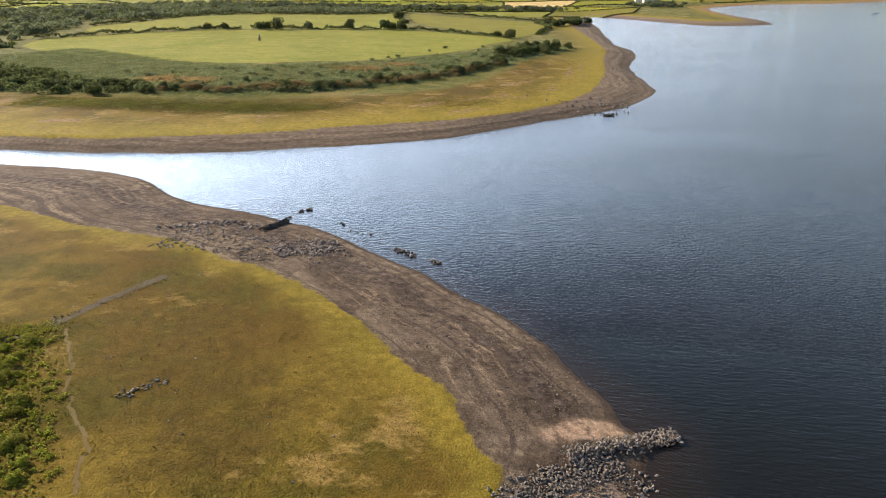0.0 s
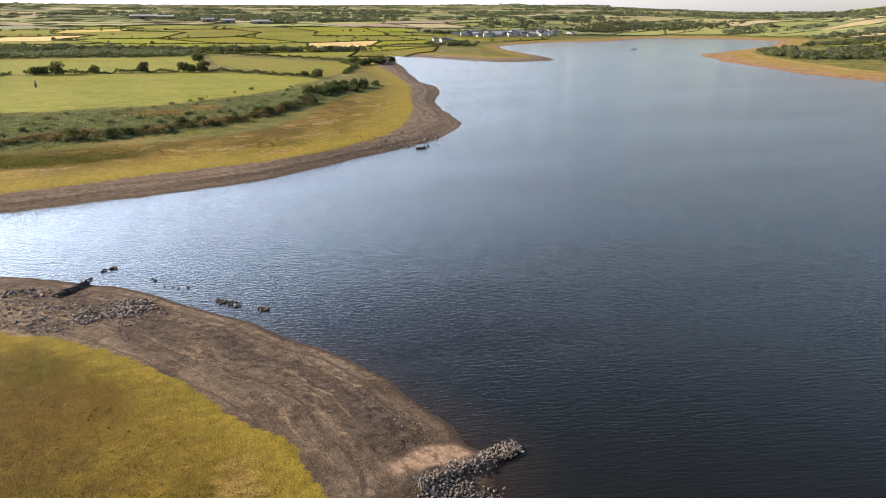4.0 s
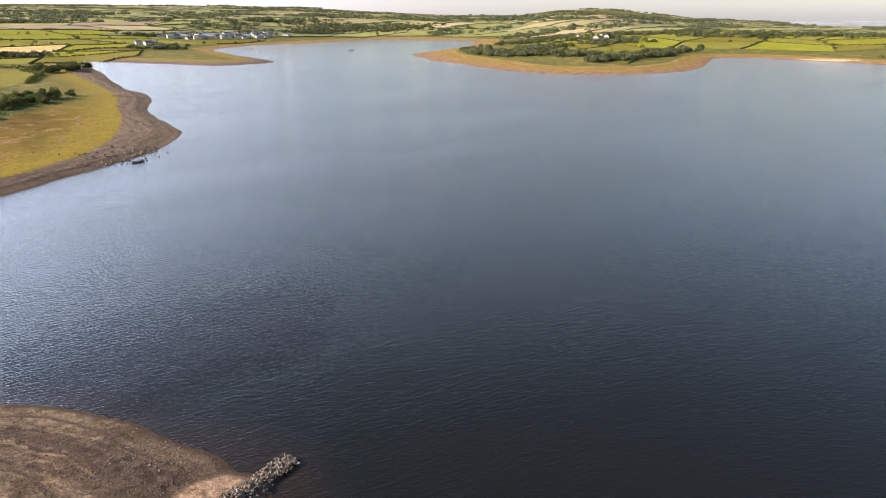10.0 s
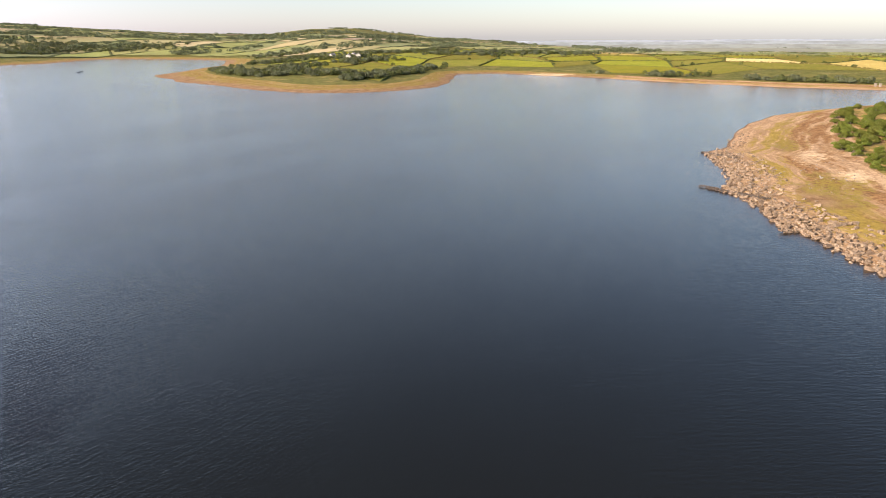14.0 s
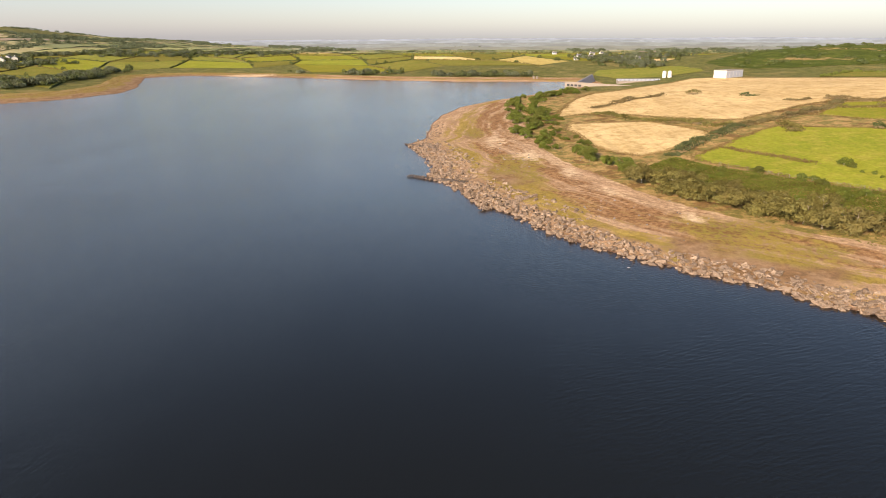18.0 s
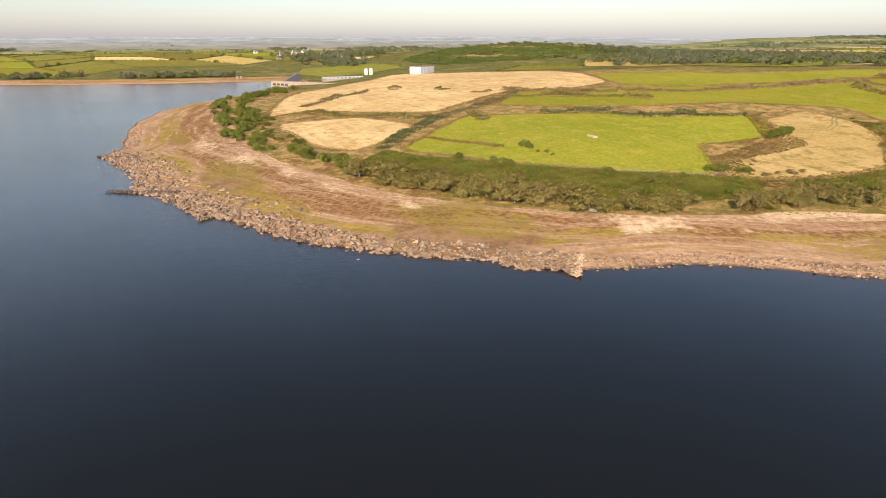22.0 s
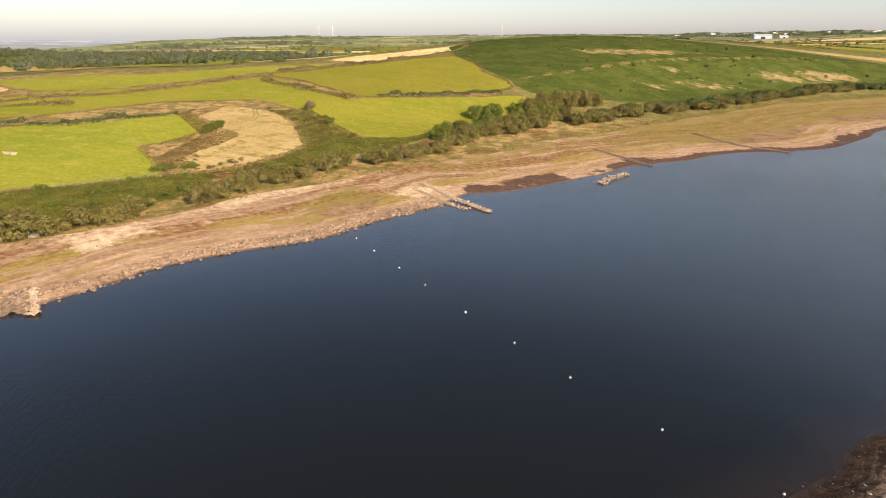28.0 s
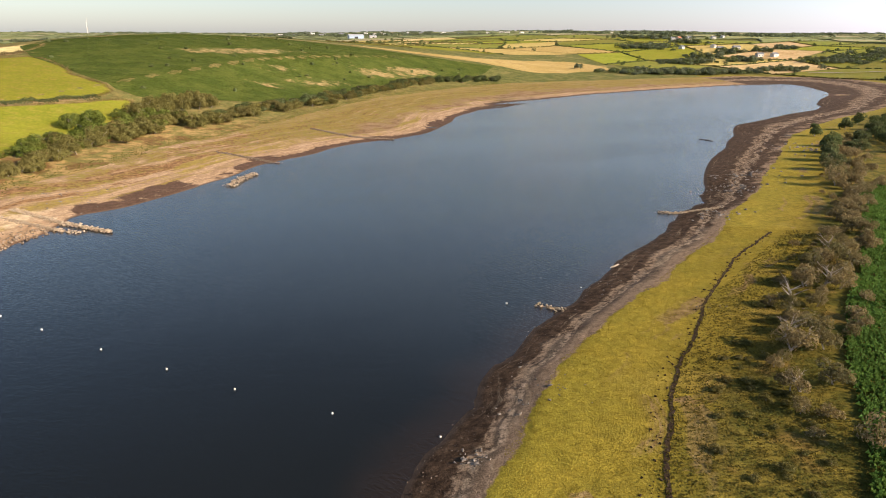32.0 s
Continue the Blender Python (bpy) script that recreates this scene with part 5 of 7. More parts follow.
r = np.random.RandomState(3)
fronds("bracken_bed", "thick bed of fresh green bracken behind the west bank", within([(-44, -28), (-47, -37), (-53, -44), (-58, -50), (-63, -57), (-79, -74), (-94, -87), (-120, -113), (-148, -143), (-190, -150), (-110, -60), (-70, -30)], 90000, r), bracken_leaf, 0.5, 0.8)
fronds("bramble_bed", "low green bramble and nettles at the meadow's edge", within([(-56, 70), (-48, 65), (-43, 57), (-38, 50), (-35, 43), (-31, 36), (-60, 36)], 5200, r) + r.normal(0, 1.0, (5200, 2)), bramble_leaf, 0.4, 0.3, "brambles")
fronds("bracken_slope", "green bracken and bramble between shore bushes and pasture", within([(196, -48), (178, -56), (150, -74), (133, -92), (120, -112), (116, -134), (128, -148), (136, -136), (152, -112), (172, -90), (198, -70), (213, -64)], 40000, r), slope_leaf, 0.5, 0.4)
fronds("bracken_slope", "green bracken and gorse between the paddock and the shore wood", within([(112, -150), (106, -180), (98, -200), (90, -228), (84, -258), (98, -222), (110, -214), (120, -200), (120, -168), (124, -150)], 9000, r), slope_leaf, 0.6, 0.6)
fronds("bracken_slope", "brown and green scrub between the paddock and the pasture", within([(123, -189), (144, -218), (165, -230), (150, -240), (131, -226), (113, -213), (108, -205)], 5000, r), slope_leaf, 0.6, 0.5)
fronds("heath_bed", "grey-green bracken and heather behind the north shore", within([(-190, 250), (-150, 244), (-120, 240), (-74, 230), (-35, 242), (-10, 256), (16, 290), (42, 338), (82, 408), (60, 430), (20, 370), (-40, 306), (-76, 298), (-116, 308), (-200, 366), (-250, 330), (-240, 262)], 66000, r) + r.normal(0, 2.0, (66000, 2)), heath_leaf, 0.9, 0.5)
fronds("marsh_grass", "dark green rushes on the north shore meadow", within([(-150, 222), (-118, 214), (-82, 207), (-50, 206), (-36, 214), (-50, 219), (-84, 219), (-118, 228), (-150, 236)], 8000, r) + r.normal(0, 2.6, (8000, 2)), slope_leaf, 0.7, 0.25, "rushes")
fronds("marsh_grass", "dark green rushes on the north shore meadow", np.concatenate([within([(-118, 214), (-82, 206), (-50, 204), (-30, 216), (-44, 226), (-80, 228), (-116, 232)], 2600, r) + r.normal(0, 4, (2600, 2)), within([(-20, 222), (6, 214), (20, 222), (6, 232)], 500, r) + r.normal(0, 3, (500, 2))]), slope_leaf, 0.9, 0.3, "rushes")

FOOT = [(150, -57), (140, -64), (122, -86), (111, -108), (106, -127), (95, -152), (83, -178), (64, -212), (52, -250), (26, -293), (-2, -347), (-45, -430), (-105, -500), (-177, -556)]
p = np.array(along(FOOT, 0.12))
o = r.uniform(-1, 8, len(p)) + 2 * np.sin(np.arange(len(p)) / 70)
fronds("shore_grass", "fresh green grass at the foot of the shore bushes", np.column_stack([p[:, 0] - np.sin(p[:, 2]) * o, p[:, 1] + np.cos(p[:, 2]) * o]) + r.normal(0, 0.5, (len(p), 2)), slope_leaf, 0.6, 0.35, "grass")
straw_leaf = leaf_material("straw_leaf", (0.25, 0.175, 0.075), (0.36, 0.265, 0.125), (0.2, 0.145, 0.06))
heather_leaf = leaf_material("heather_leaf", (0.135, 0.098, 0.035), (0.21, 0.155, 0.06), (0.15, 0.14, 0.04))
for name, mat, label, corners in FIELDS[:8]:
    rim = smooth_loop(corners, 6, 0.1)
    spots = np.array([q[:2] for q in along([tuple(p) for p in rim] + [tuple(rim[0])], 0.35)])
    fronds("field_margin", "strip of tall dry grass round a field", np.repeat(spots, 3, 0) + r.normal(0, 0.9, (len(spots) * 3, 2)), straw_leaf, 0.6, 0.5, "grass")
for x, y, a, b, n in ((-117, 268, 10, 6, 700), (-101, 262, 9, 6, 600), (-36, 289, 12, 7, 600), (-18, 304, 9, 6, 400), (-60, 252, 9, 3, 300)):
    fronds("dry_grass", "straw-coloured dry grass in a gap of the scrub", np.column_stack([x + r.normal(0, a * 0.5, n), y + r.normal(0, b * 0.5, n)]), straw_leaf, 0.9, 0.9, "grass")
spots = np.array(along([(224, -84), (213, -88), (202, -95), (193, -98.5)], 0.2))[:, :2]
fronds("field_margin", "ragged spur of dry grass running into the pasture", np.repeat(spots, 4, 0) + r.normal(0, 1.0, (len(spots) * 4, 2)), straw_leaf, 0.6, 0.5, "grass")
PADDOCK = [(132, -134), (152, -152), (160, -182), (192, -206), (196, -238), (162, -244), (136, -228), (114, -196), (114, -160), (122, -142)]
p = within(PADDOCK, 42000, r)
mask = rolling(p[:, 0] * 1.6 + 40, p[:, 1] * 1.6) + 0.5 * rolling(p[:, 0] * 6, p[:, 1] * 6) + np.clip(signed(p[:, 0], p[:, 1], np.array(PADDOCK, float)) / 14 + 1.0, 0, 1) * 1.1
p = p[(mask > 0.98) & (r.random_sample(len(p)) < 0.55)]
fronds("heather_patch", "brown heather and dead bracken round the dry paddock", p, heather_leaf, 0.6, 0.4, "heather")
meadow_leaf = leaf_material("meadow_leaf", (0.19, 0.15, 0.02), (0.26, 0.21, 0.032), (0.22, 0.17, 0.027))
# rough_leaf: olive-brown, its tone lowered to carry part of the trees' shade
rough_leaf = leaf_material("rough_leaf", (0.055, 0.056, 0.011), (0.13, 0.105, 0.022), (0.09, 0.072, 0.018))
turf_leaf = leaf_material("turf_leaf", (0.085, 0.068, 0.016), (0.15, 0.115, 0.026), (0.12, 0.092, 0.022))
fronds("meadow_tufts", "tufted yellow-green grass along the west bank", within([(-14, -40), (-18, -52), (-31, -69), (-60, -94), (-90, -120), (-100, -112), (-61, -82), (-44, -63), (-31, -45), (-24, -32)], 24000, r), meadow_leaf, 0.2, 0.1, "grass")
fronds("rough_tufts", "tangled olive-brown grass and heather behind the ditch", within([(-24, -32), (-31, -45), (-44, -63), (-61, -82), (-100, -112), (-112, -108), (-74, -72), (-57, -52), (-48, -36)], 20000, r), rough_leaf, 0.3, 0.2, "grass")
MEADOW = [(-58, 70), (-40, 82), (-20, 70), (-4, 50), (-14, 38), (-33, 42), (-48, 56)]
p = np.repeat(within(MEADOW, 130, r), 6, 0)
fronds("tussocks", "small dark tussocks dotted over the brown meadow", p + r.normal(0, 0.09, p.shape), rough_leaf, 0.14, 0.16, "grass")
p = np.repeat(np.concatenate([within([(-52, 66), (-45, 66), (-33, 44), (-31, 36), (-40, 36), (-50, 52)], 110, r), within([(-26, 38), (-14, 40), (-14, 36), (-26, 34)], 40, r)]), 22, 0)
fronds("weed_tufts", "bright green weed tufts creeping into the meadow", p + r.normal(0, 0.2, p.shape), bramble_leaf, 0.22, 0.3, "weeds")
p = np.array(along([(-60, 59.5), (-52, 65.5), (-47, 67.5)], 0.012))[:, :2]
fronds("ditch_weeds", "green weeds along the wet end of the old ditch", p + r.normal(0, 0.75, p.shape), bramble_leaf, 0.24, 0.3, "weeds")
fronds("meadow_tufts", "short ochre turf on the brown meadow", within([(2, 44), (-2, 54), (-16, 74), (-36, 90), (-60, 100), (-60, 78), (-46, 62), (-34, 46), (-20, 36)], 16000, r), turf_leaf, 0.18, 0.07, "grass")


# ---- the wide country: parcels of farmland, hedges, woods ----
# field tones are greyed and sheen kept up to imitate distance haze
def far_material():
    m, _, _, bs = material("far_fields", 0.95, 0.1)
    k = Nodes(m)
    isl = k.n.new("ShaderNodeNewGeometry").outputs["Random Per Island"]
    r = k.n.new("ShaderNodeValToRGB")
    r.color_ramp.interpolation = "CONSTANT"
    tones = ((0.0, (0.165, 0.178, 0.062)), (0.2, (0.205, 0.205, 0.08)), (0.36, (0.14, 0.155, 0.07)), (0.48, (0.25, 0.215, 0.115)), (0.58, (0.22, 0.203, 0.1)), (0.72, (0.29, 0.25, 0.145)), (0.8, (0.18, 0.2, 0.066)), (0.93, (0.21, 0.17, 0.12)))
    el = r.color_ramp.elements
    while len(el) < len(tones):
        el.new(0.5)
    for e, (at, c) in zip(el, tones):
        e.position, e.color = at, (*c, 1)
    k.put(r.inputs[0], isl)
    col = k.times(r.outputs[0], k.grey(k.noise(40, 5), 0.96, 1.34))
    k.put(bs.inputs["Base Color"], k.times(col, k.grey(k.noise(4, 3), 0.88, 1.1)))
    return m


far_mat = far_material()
# leaf colour paled towards grey, with the distance haze put into it
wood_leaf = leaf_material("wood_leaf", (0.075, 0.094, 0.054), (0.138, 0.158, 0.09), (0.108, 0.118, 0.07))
KEEP_OUT = [np.array(c, float) for _, _, _, c in FIELDS]
MOOR = [(150, -423), (175, -480), (170, -540), (120, -600), (30, -640), (-60, -650), (-150, -640), (-190, -640), (-150, -570), (-70, -492), (4, -388), (54, -350), (78, -342), (111, -376)]
BARLEY = [(-40, -668), (-110, -690), (-189, -700), (-318, -762), (-348, -714), (-328, -670), (-240, -628), (-192, -652), (-120, -662)]
KEEP_OUT += [np.array(MOOR, float), np.array(BARLEY, float), np.array([(560, -70), (720, -60), (800, -130), (720, -240), (520, -250), (540, -140)], float),
             np.array([(620, -250), (760, -240), (930, -420), (880, -640), (700, -620), (600, -400)], float)]


def inside_any(x, y, margin):
    x, y = np.atleast_1d(x), np.atleast_1d(y)
    bad = np.zeros(len(x), bool)
    for p in KEEP_OUT:
        bad |= signed(x, y, p) < margin
    return bad


def parcels(cell_x, cell_y, turn, lo, hi, seed):
    """Jittered field corners on a turned grid; yields the corners of each usable field."""
    r = np.random.RandomState(seed)
    n = int(hi / min(cell_x, cell_y)) + 2
    i = np.arange(-n, n + 1)
    u, v = np.meshgrid(i * cell_x, i * cell_y)
    u = u + (np.arange(2 * n + 1)[:, None] % 2) * cell_x * 0.4 + r.uniform(-0.22, 0.22, u.shape) * cell_x
    v = v + r.uniform(-0.2, 0.2, v.shape) * cell_y
    x, y = u * math.cos(turn) - v * math.sin(turn), u * math.sin(turn) + v * math.cos(turn)
    q = np.stack([np.stack([x[:-1, :-1], x[:-1, 1:], x[1:, 1:], x[1:, :-1]], -1), np.stack([y[:-1, :-1], y[:-1, 1:], y[1:, 1:], y[1:, :-1]], -1)], -1).reshape(-1, 4, 2)
    c = q.mean(1)
    rad = np.hypot(c[:, 0], c[:, 1])
    az = np.degrees(np.arctan2(c[:, 0], c[:, 1])) % 360
    ok = (rad > lo) & (rad < hi) & ((az < 245) | (az > 300)) & ~((az > 45) & (az < 59) & (rad > 2300))
    q, c = q[ok], c[ok]
    low = np.min([signed(q[:, k, 0], q[:, k, 1], FULLLINE) for k in range(4)], axis=0)
    ok = low > 14
    for k in range(4):
        ok &= ~inside_any(q[:, k, 0], q[:, k, 1], 5)
    ok &= ~inside_any(c[:, 0], c[:, 1], 5)
    return q[ok]


def patch(q, n, inset, lift):
    """A field of n x n cells between four corners, laid on the ground."""
    c = q.mean(0)
    q = c + (q - c) * (1 - inset / np.linalg.norm(q - c, axis=1))[:, None]
    s = np.linspace(0, 1, n)
    u, v = np.meshgrid(s, s)
    p = (q[0] * ((1 - u) * (1 - v))[..., None] + q[1] * (u * (1 - v))[..., None] + q[2] * (u * v)[..., None] + q[3] * ((1 - u) * v)[..., None]).reshape(-1, 2)
    return np.column_stack([p, on_ground(p[:, 0], p[:, 1]) + lift])


mid = parcels(125, 84, 0.35, 430, 1350, 1)
r = np.random.RandomState(8)
TONES = [(pasture_mat, "pasture", "green pasture inside hedges"), (meadow_mat, "meadow", "yellowish meadow inside hedges"), (barley_mat, "barley_field", "ripe golden field inside hedges"), (straw_mat, "stubble_field", "pale stubble field inside hedges"), (pasture_mat, "pasture", "green pasture inside hedges"), (meadow_mat, "meadow", "yellowish meadow inside hedges")]
for q in mid:
    c = q.mean(0)
    mat, name, label = TONES[(0, 1, 5, 5)[r.randint(4)]] if c[1] > 380 and c[0] < 1300 and r.random_sample() < 0.8 else TONES[r.randint(6)] if not (600 < c[0] < 1250 and -150 < c[1] < 480) or r.random_sample() > 0.8 else TONES[(0, 4, 5)[r.randint(3)]]
    tagged(new(name, sheet(name, patch(q, 8, 3.0, 0.35), grid_faces(8, 8), mat)), label, "field", kind="structure")
extra = parcels(86, 58, 0.62, 300, 900, 5)
c = extra.mean(1)
taken = mid.mean(1)
free = np.min(np.hypot(c[:, None, 0] - taken[None, :, 0], c[:, None, 1] - taken[None, :, 1]), axis=1) > 78
extra = extra[free & (c[:, 0] > 150) & (c[:, 1] < -200)]
for q in extra:
    mat, name, label = TONES[r.randint(6)]
    tagged(new(name, sheet(name, patch(q, 8, 2.5, 0.3), grid_faces(8, 8), mat)), label, "field", kind="structure")
wide = parcels(165, 98, 0.15, 1350, 4000, 2)
vs, fs = [], []
for n, q in enumerate(wide):
    vs.append(patch(q, 5, 4.0, 1.0))
    fs.append(grid_faces(5, 5) + 25 * n)
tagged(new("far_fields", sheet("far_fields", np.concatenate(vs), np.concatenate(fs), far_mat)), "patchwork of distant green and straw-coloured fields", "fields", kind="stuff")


def lumps(name, label, p, size, tall, leaf, category, seed=0):
    """Far bushes or tree crowns as rough low lumps, joined."""
    r = np.random.RandomState(seed)
    ring = [(math.cos(6.283 * i / 6 + o) * q, math.sin(6.283 * i / 6 + o) * q, z) for q, z, o in ((0.85, 0.0, 0.0), (1.0, 0.42, 0.5), (0.7, 0.8, 0.0)) for i in range(6)]
    base = np.array(ring + [(0.0, 0.0, 1.0)])
    tri = []
    for a in (0, 6):
        for i in range(6):
            j = (i + 1) % 6
            tri += [(a + i, a + j, a + 6 + i), (a + j, a + 6 + j, a + 6 + i)]
    tri = np.array(tri + [(12 + i, 12 + (i + 1) % 6, 18) for i in range(6)], np.int32)
    n = len(p)
    a = r.uniform(0, 6.283, n) if p.shape[1] < 3 else p[:, 2]
    w = base[None] * (1 + r.uniform(-0.22, 0.22, (n, 19, 1)))
    sx, sy, sz = size[0] * r.uniform(0.7, 1.3, n), size[1] * r.uniform(0.7, 1.3, n), tall * r.uniform(0.6, 1.35, n)
    x, y = w[..., 0] * sx[:, None], w[..., 1] * sy[:, None]
    c, s = np.cos(a)[:, None], np.sin(a)[:, None]
    v = np.stack([p[:, :1] + x * c - y * s, p[:, 1:2] + x * s + y * c, on_ground(p[:, 0], p[:, 1])[:, None] + w[..., 2] * sz[:, None]], -1)
    f = tri[None] + np.arange(n)[:, None, None] * 19
    tagged(new(name, sheet(name, v.reshape(-1, 3), f.reshape(-1, 3), leaf, False)), label, category, kind="stuff")


def canopy(name, label, p, wide, tall, leaf, category, seed=0, sprays=84):
    """Far trees as rounded crowns of leaf sprays, joined into one mass."""
    r = np.random.RandomState(seed)
    n = len(p)
    w, h = wide * r.uniform(0.6, 1.35, n), tall * r.uniform(0.6, 1.35, n)
    d = r.normal(0, 1, (n, sprays, 3))
    d[..., 2] = np.abs(d[..., 2]) * 1.1 - 0.35
    d /= np.linalg.norm(d, axis=2)[..., None]
    c = d * r.uniform(0.75, 1.08, (n, sprays, 1)) * np.stack([w, w, h * 0.55], 1)[:, None]
    c = c + np.stack([p[:, 0], p[:, 1], on_ground(p[:, 0], p[:, 1]) + h * 0.45], 1)[:, None]
    t = np.cross(d, r.normal(0, 1, d.shape))
    t /= np.linalg.norm(t, axis=2)[..., None]
    u = np.cross(d + r.normal(0, 0.35, d.shape), t)
    u /= np.linalg.norm(u, axis=2)[..., None]
    s = (w[:, None] * r.uniform(0.15, 0.3, (n, sprays)))[..., None]
    v = np.stack([c - t * s, c - u * s * 0.7 + d * s * 0.3, c + t * s, c + u * s * 0.7 + d * s * 0.3], 2).reshape(-1, 3)
    i = np.arange(n * sprays)[:, None] * 4
    f = np.concatenate([i + np.array([[0, 1, 2]]), i + np.array([[0, 2, 3]])])
    tagged(new(name, sheet(name, v, f, leaf, False)), label, category, kind="stuff")


def edge_points(quads, step, keep, seed):
    r = np.random.RandomState(seed)
    out = []
    for q in quads:
        for a, b in ((q[0], q[1]), (q[1], q[2])):
            if r.random_sample() > keep:
                continue
            n = max(2, int(np.linalg.norm(b - a) / step))
            t = (np.arange(n) + r.uniform(-0.3, 0.3, n)) / n
            t = t[r.random_sample(n) < 0.9]
            out.append(np.column_stack([a + (b - a) * t[:, None], np.full(len(t), math.atan2(b[1] - a[1], b[0] - a[0]))]))
    return np.concatenate(out)


for n, (leaf, sl) in enumerate(((dark_leaf, slice(0, None, 2)), (sallow_leaf, slice(1, None, 2)))):
    lumps("field_hedges", "hedges on the banks between the fields", edge_points(mid[sl], 2.4, 0.74, n), (1.7, 1.1), 1.5, leaf, "hedges", n)
lumps("field_hedges", "hedges on the banks between the fields", edge_points(extra, 2.2, 0.95, 12), (1.9, 1.2), 1.9, green_leaf, "hedges", 12)


# far hedges: leaf tone lifted in place of haze over the distance
hedge_leaf = leaf_material("hedge_leaf", (0.105, 0.122, 0.062), (0.17, 0.186, 0.095), (0.155, 0.15, 0.085))


def hedge_lines(name, label, quads, keep, tall, leaf, seed):
    """Far hedges: one uneven bank of leaves along each field edge, joined."""
    r = np.random.RandomState(seed)
    a = np.concatenate([quads[:, 0], quads[:, 1]])
    b = np.concatenate([quads[:, 1], quads[:, 2]])
    ok = r.random_sample(len(a)) < keep
    a, b = a[ok], b[ok]
    n, m = len(a), 9
    t = np.linspace(0, 1, m)[None, :, None]
    p = a[:, None] * (1 - t) + b[:, None] * t
    d = (b - a) / np.linalg.norm(b - a, axis=1)[:, None]
    side = np.stack([-d[:, 1], d[:, 0]], 1)[:, None]
    p = p + side * r.normal(0, 1.5, (n, m, 1))
    z = on_ground(p[..., 0].ravel(), p[..., 1].ravel()).reshape(n, m) + 0.4
    h = tall * r.uniform(0.35, 1.5, (n, m))
    rows = [np.dstack([p + side * o, z + h * u]) for o, u in ((-1.5, 0.0), (-0.9, 0.8), (0.4, 1.0), (1.5, 0.0))]
    v = np.stack(rows, 2).reshape(-1, 3)
    i = (np.arange(n)[:, None, None] * m * 4 + np.arange(m - 1)[None, :, None] * 4 + np.arange(3)[None, None, :]).ravel()
    tagged(new(name, sheet(name, v, np.stack([i, i + 4, i + 5, i + 1], 1), leaf, False)), label, "hedges", kind="stuff")


hedge_lines("far_hedges", "dark hedges far off between the fields", wide, 0.85, 1.9, hedge_leaf, 4)


def wood(cx, cy, a, b, n, tall, seed):
    r = np.random.RandomState(seed)
    p = np.column_stack([cx + r.normal(0, a * 0.5, n), cy + r.normal(0, b * 0.5, n)])
    p = p[signed(p[:, 0], p[:, 1], FULLLINE) > 6]
    return p


WOODS = [(757, 1396, 60, 30, 90), (845, 1450, 70, 40, 120), (940, 1480, 60, 40, 90), (1018, 1419, 50, 40, 60), (1055, 965, 60, 40, 70), (990, 680, 60, 40, 70), (1060, 622, 70, 50, 90), (924, 1540, 80, 40, 110), (1100, 1430, 90, 50, 110), (1010, 559, 40, 30, 50), (1080, 501, 70, 40, 80), (1150, 446, 70, 40, 90), (1210, 381, 70, 40, 90),
         (-520, -925, 44, 26, 110), (-490, -770, 36, 16, 80), (-575, -775, 24, 14, 50), (-400, -655, 70, 8, 60), (-614, -1128, 40, 40, 60), (-679, -1140, 50, 40, 70), (-625, -985, 30, 30, 45), (-549, -817, 25, 18, 36), (-606, -855, 22, 18, 26), (-660, -850, 16, 14, 20), (-720, -880, 18, 16, 22), (-700, -735, 70, 30, 70), (-800, -760, 90, 40, 110), (-380, -660, 60, 14, 40), (-470, -668, 70, 12, 50), (-560, -680, 40, 12, 30),
         (800, -190, 60, 24, 60), (925, -165, 90, 40, 70), (950, -230, 80, 50, 90), (330, -420, 60, 50, 160), (420, -520, 90, 70, 330), (520, -620, 110, 80, 360), (640, -760, 130, 80, 300), (330, -620, 60, 40, 120), (620, -520, 90, 60, 240), (500, -430, 70, 40, 150), (760, -680, 110, 70, 220), (440, -720, 80, 60, 160),
         (-60, 830, 90, 20, 120), (30, 850, 70, 20, 90), (-150, 800, 70, 24, 110), (-250, 760, 80, 30, 120), (120, 880, 50, 20, 50), (-160, 1720, 40, 16, 50), (-80, 1580, 40, 16, 40), (60, 1450, 40, 14, 40), (-320, 640, 60, 50, 70), (-350, 520, 50, 60, 60), (-290, 560, 40, 40, 40), (-330, 400, 50, 60, 50), (-250, 300, 40, 16, 24),
         (340, 1040, 24, 16, 24), (300, 960, 40, 20, 40), (600, 1330, 60, 16, 50), (480, 1310, 60, 16, 50), (400, 1270, 50, 16, 40), (575, 630, 26, 40, 60), (545, 560, 22, 46, 90), (548, 505, 26, 30, 70), (590, 520, 30, 20, 40), (560, 440, 20, 26, 40), (545, 385, 40, 12, 60), (640, 400, 60, 14, 80), (720, 430, 60, 16, 60), (640, 560, 50, 30, 50), (862, 650, 40, 24, 70), (800, 560, 60, 24, 60), (760, 700, 60, 30, 70), (900, 760, 80, 30, 80),
         (690, 60, 12, 60, 70), (720, 160, 14, 60, 70), (750, 260, 14, 60, 60), (690, -20, 12, 40, 50)]
near_woods = [wood(x, y, a, b, n, 5, i) for i, (x, y, a, b, n) in enumerate(WOODS)]
r = np.random.RandomState(21)
lone = edge_points(mid, 22.0, 0.8, 9)[:, :2]
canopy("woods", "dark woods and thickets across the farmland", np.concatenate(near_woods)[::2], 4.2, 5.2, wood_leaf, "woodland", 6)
canopy("woods", "lighter trees mixed through the woods", np.concatenate(near_woods)[1::2], 3.8, 4.6, dark_leaf, "woodland", 7)
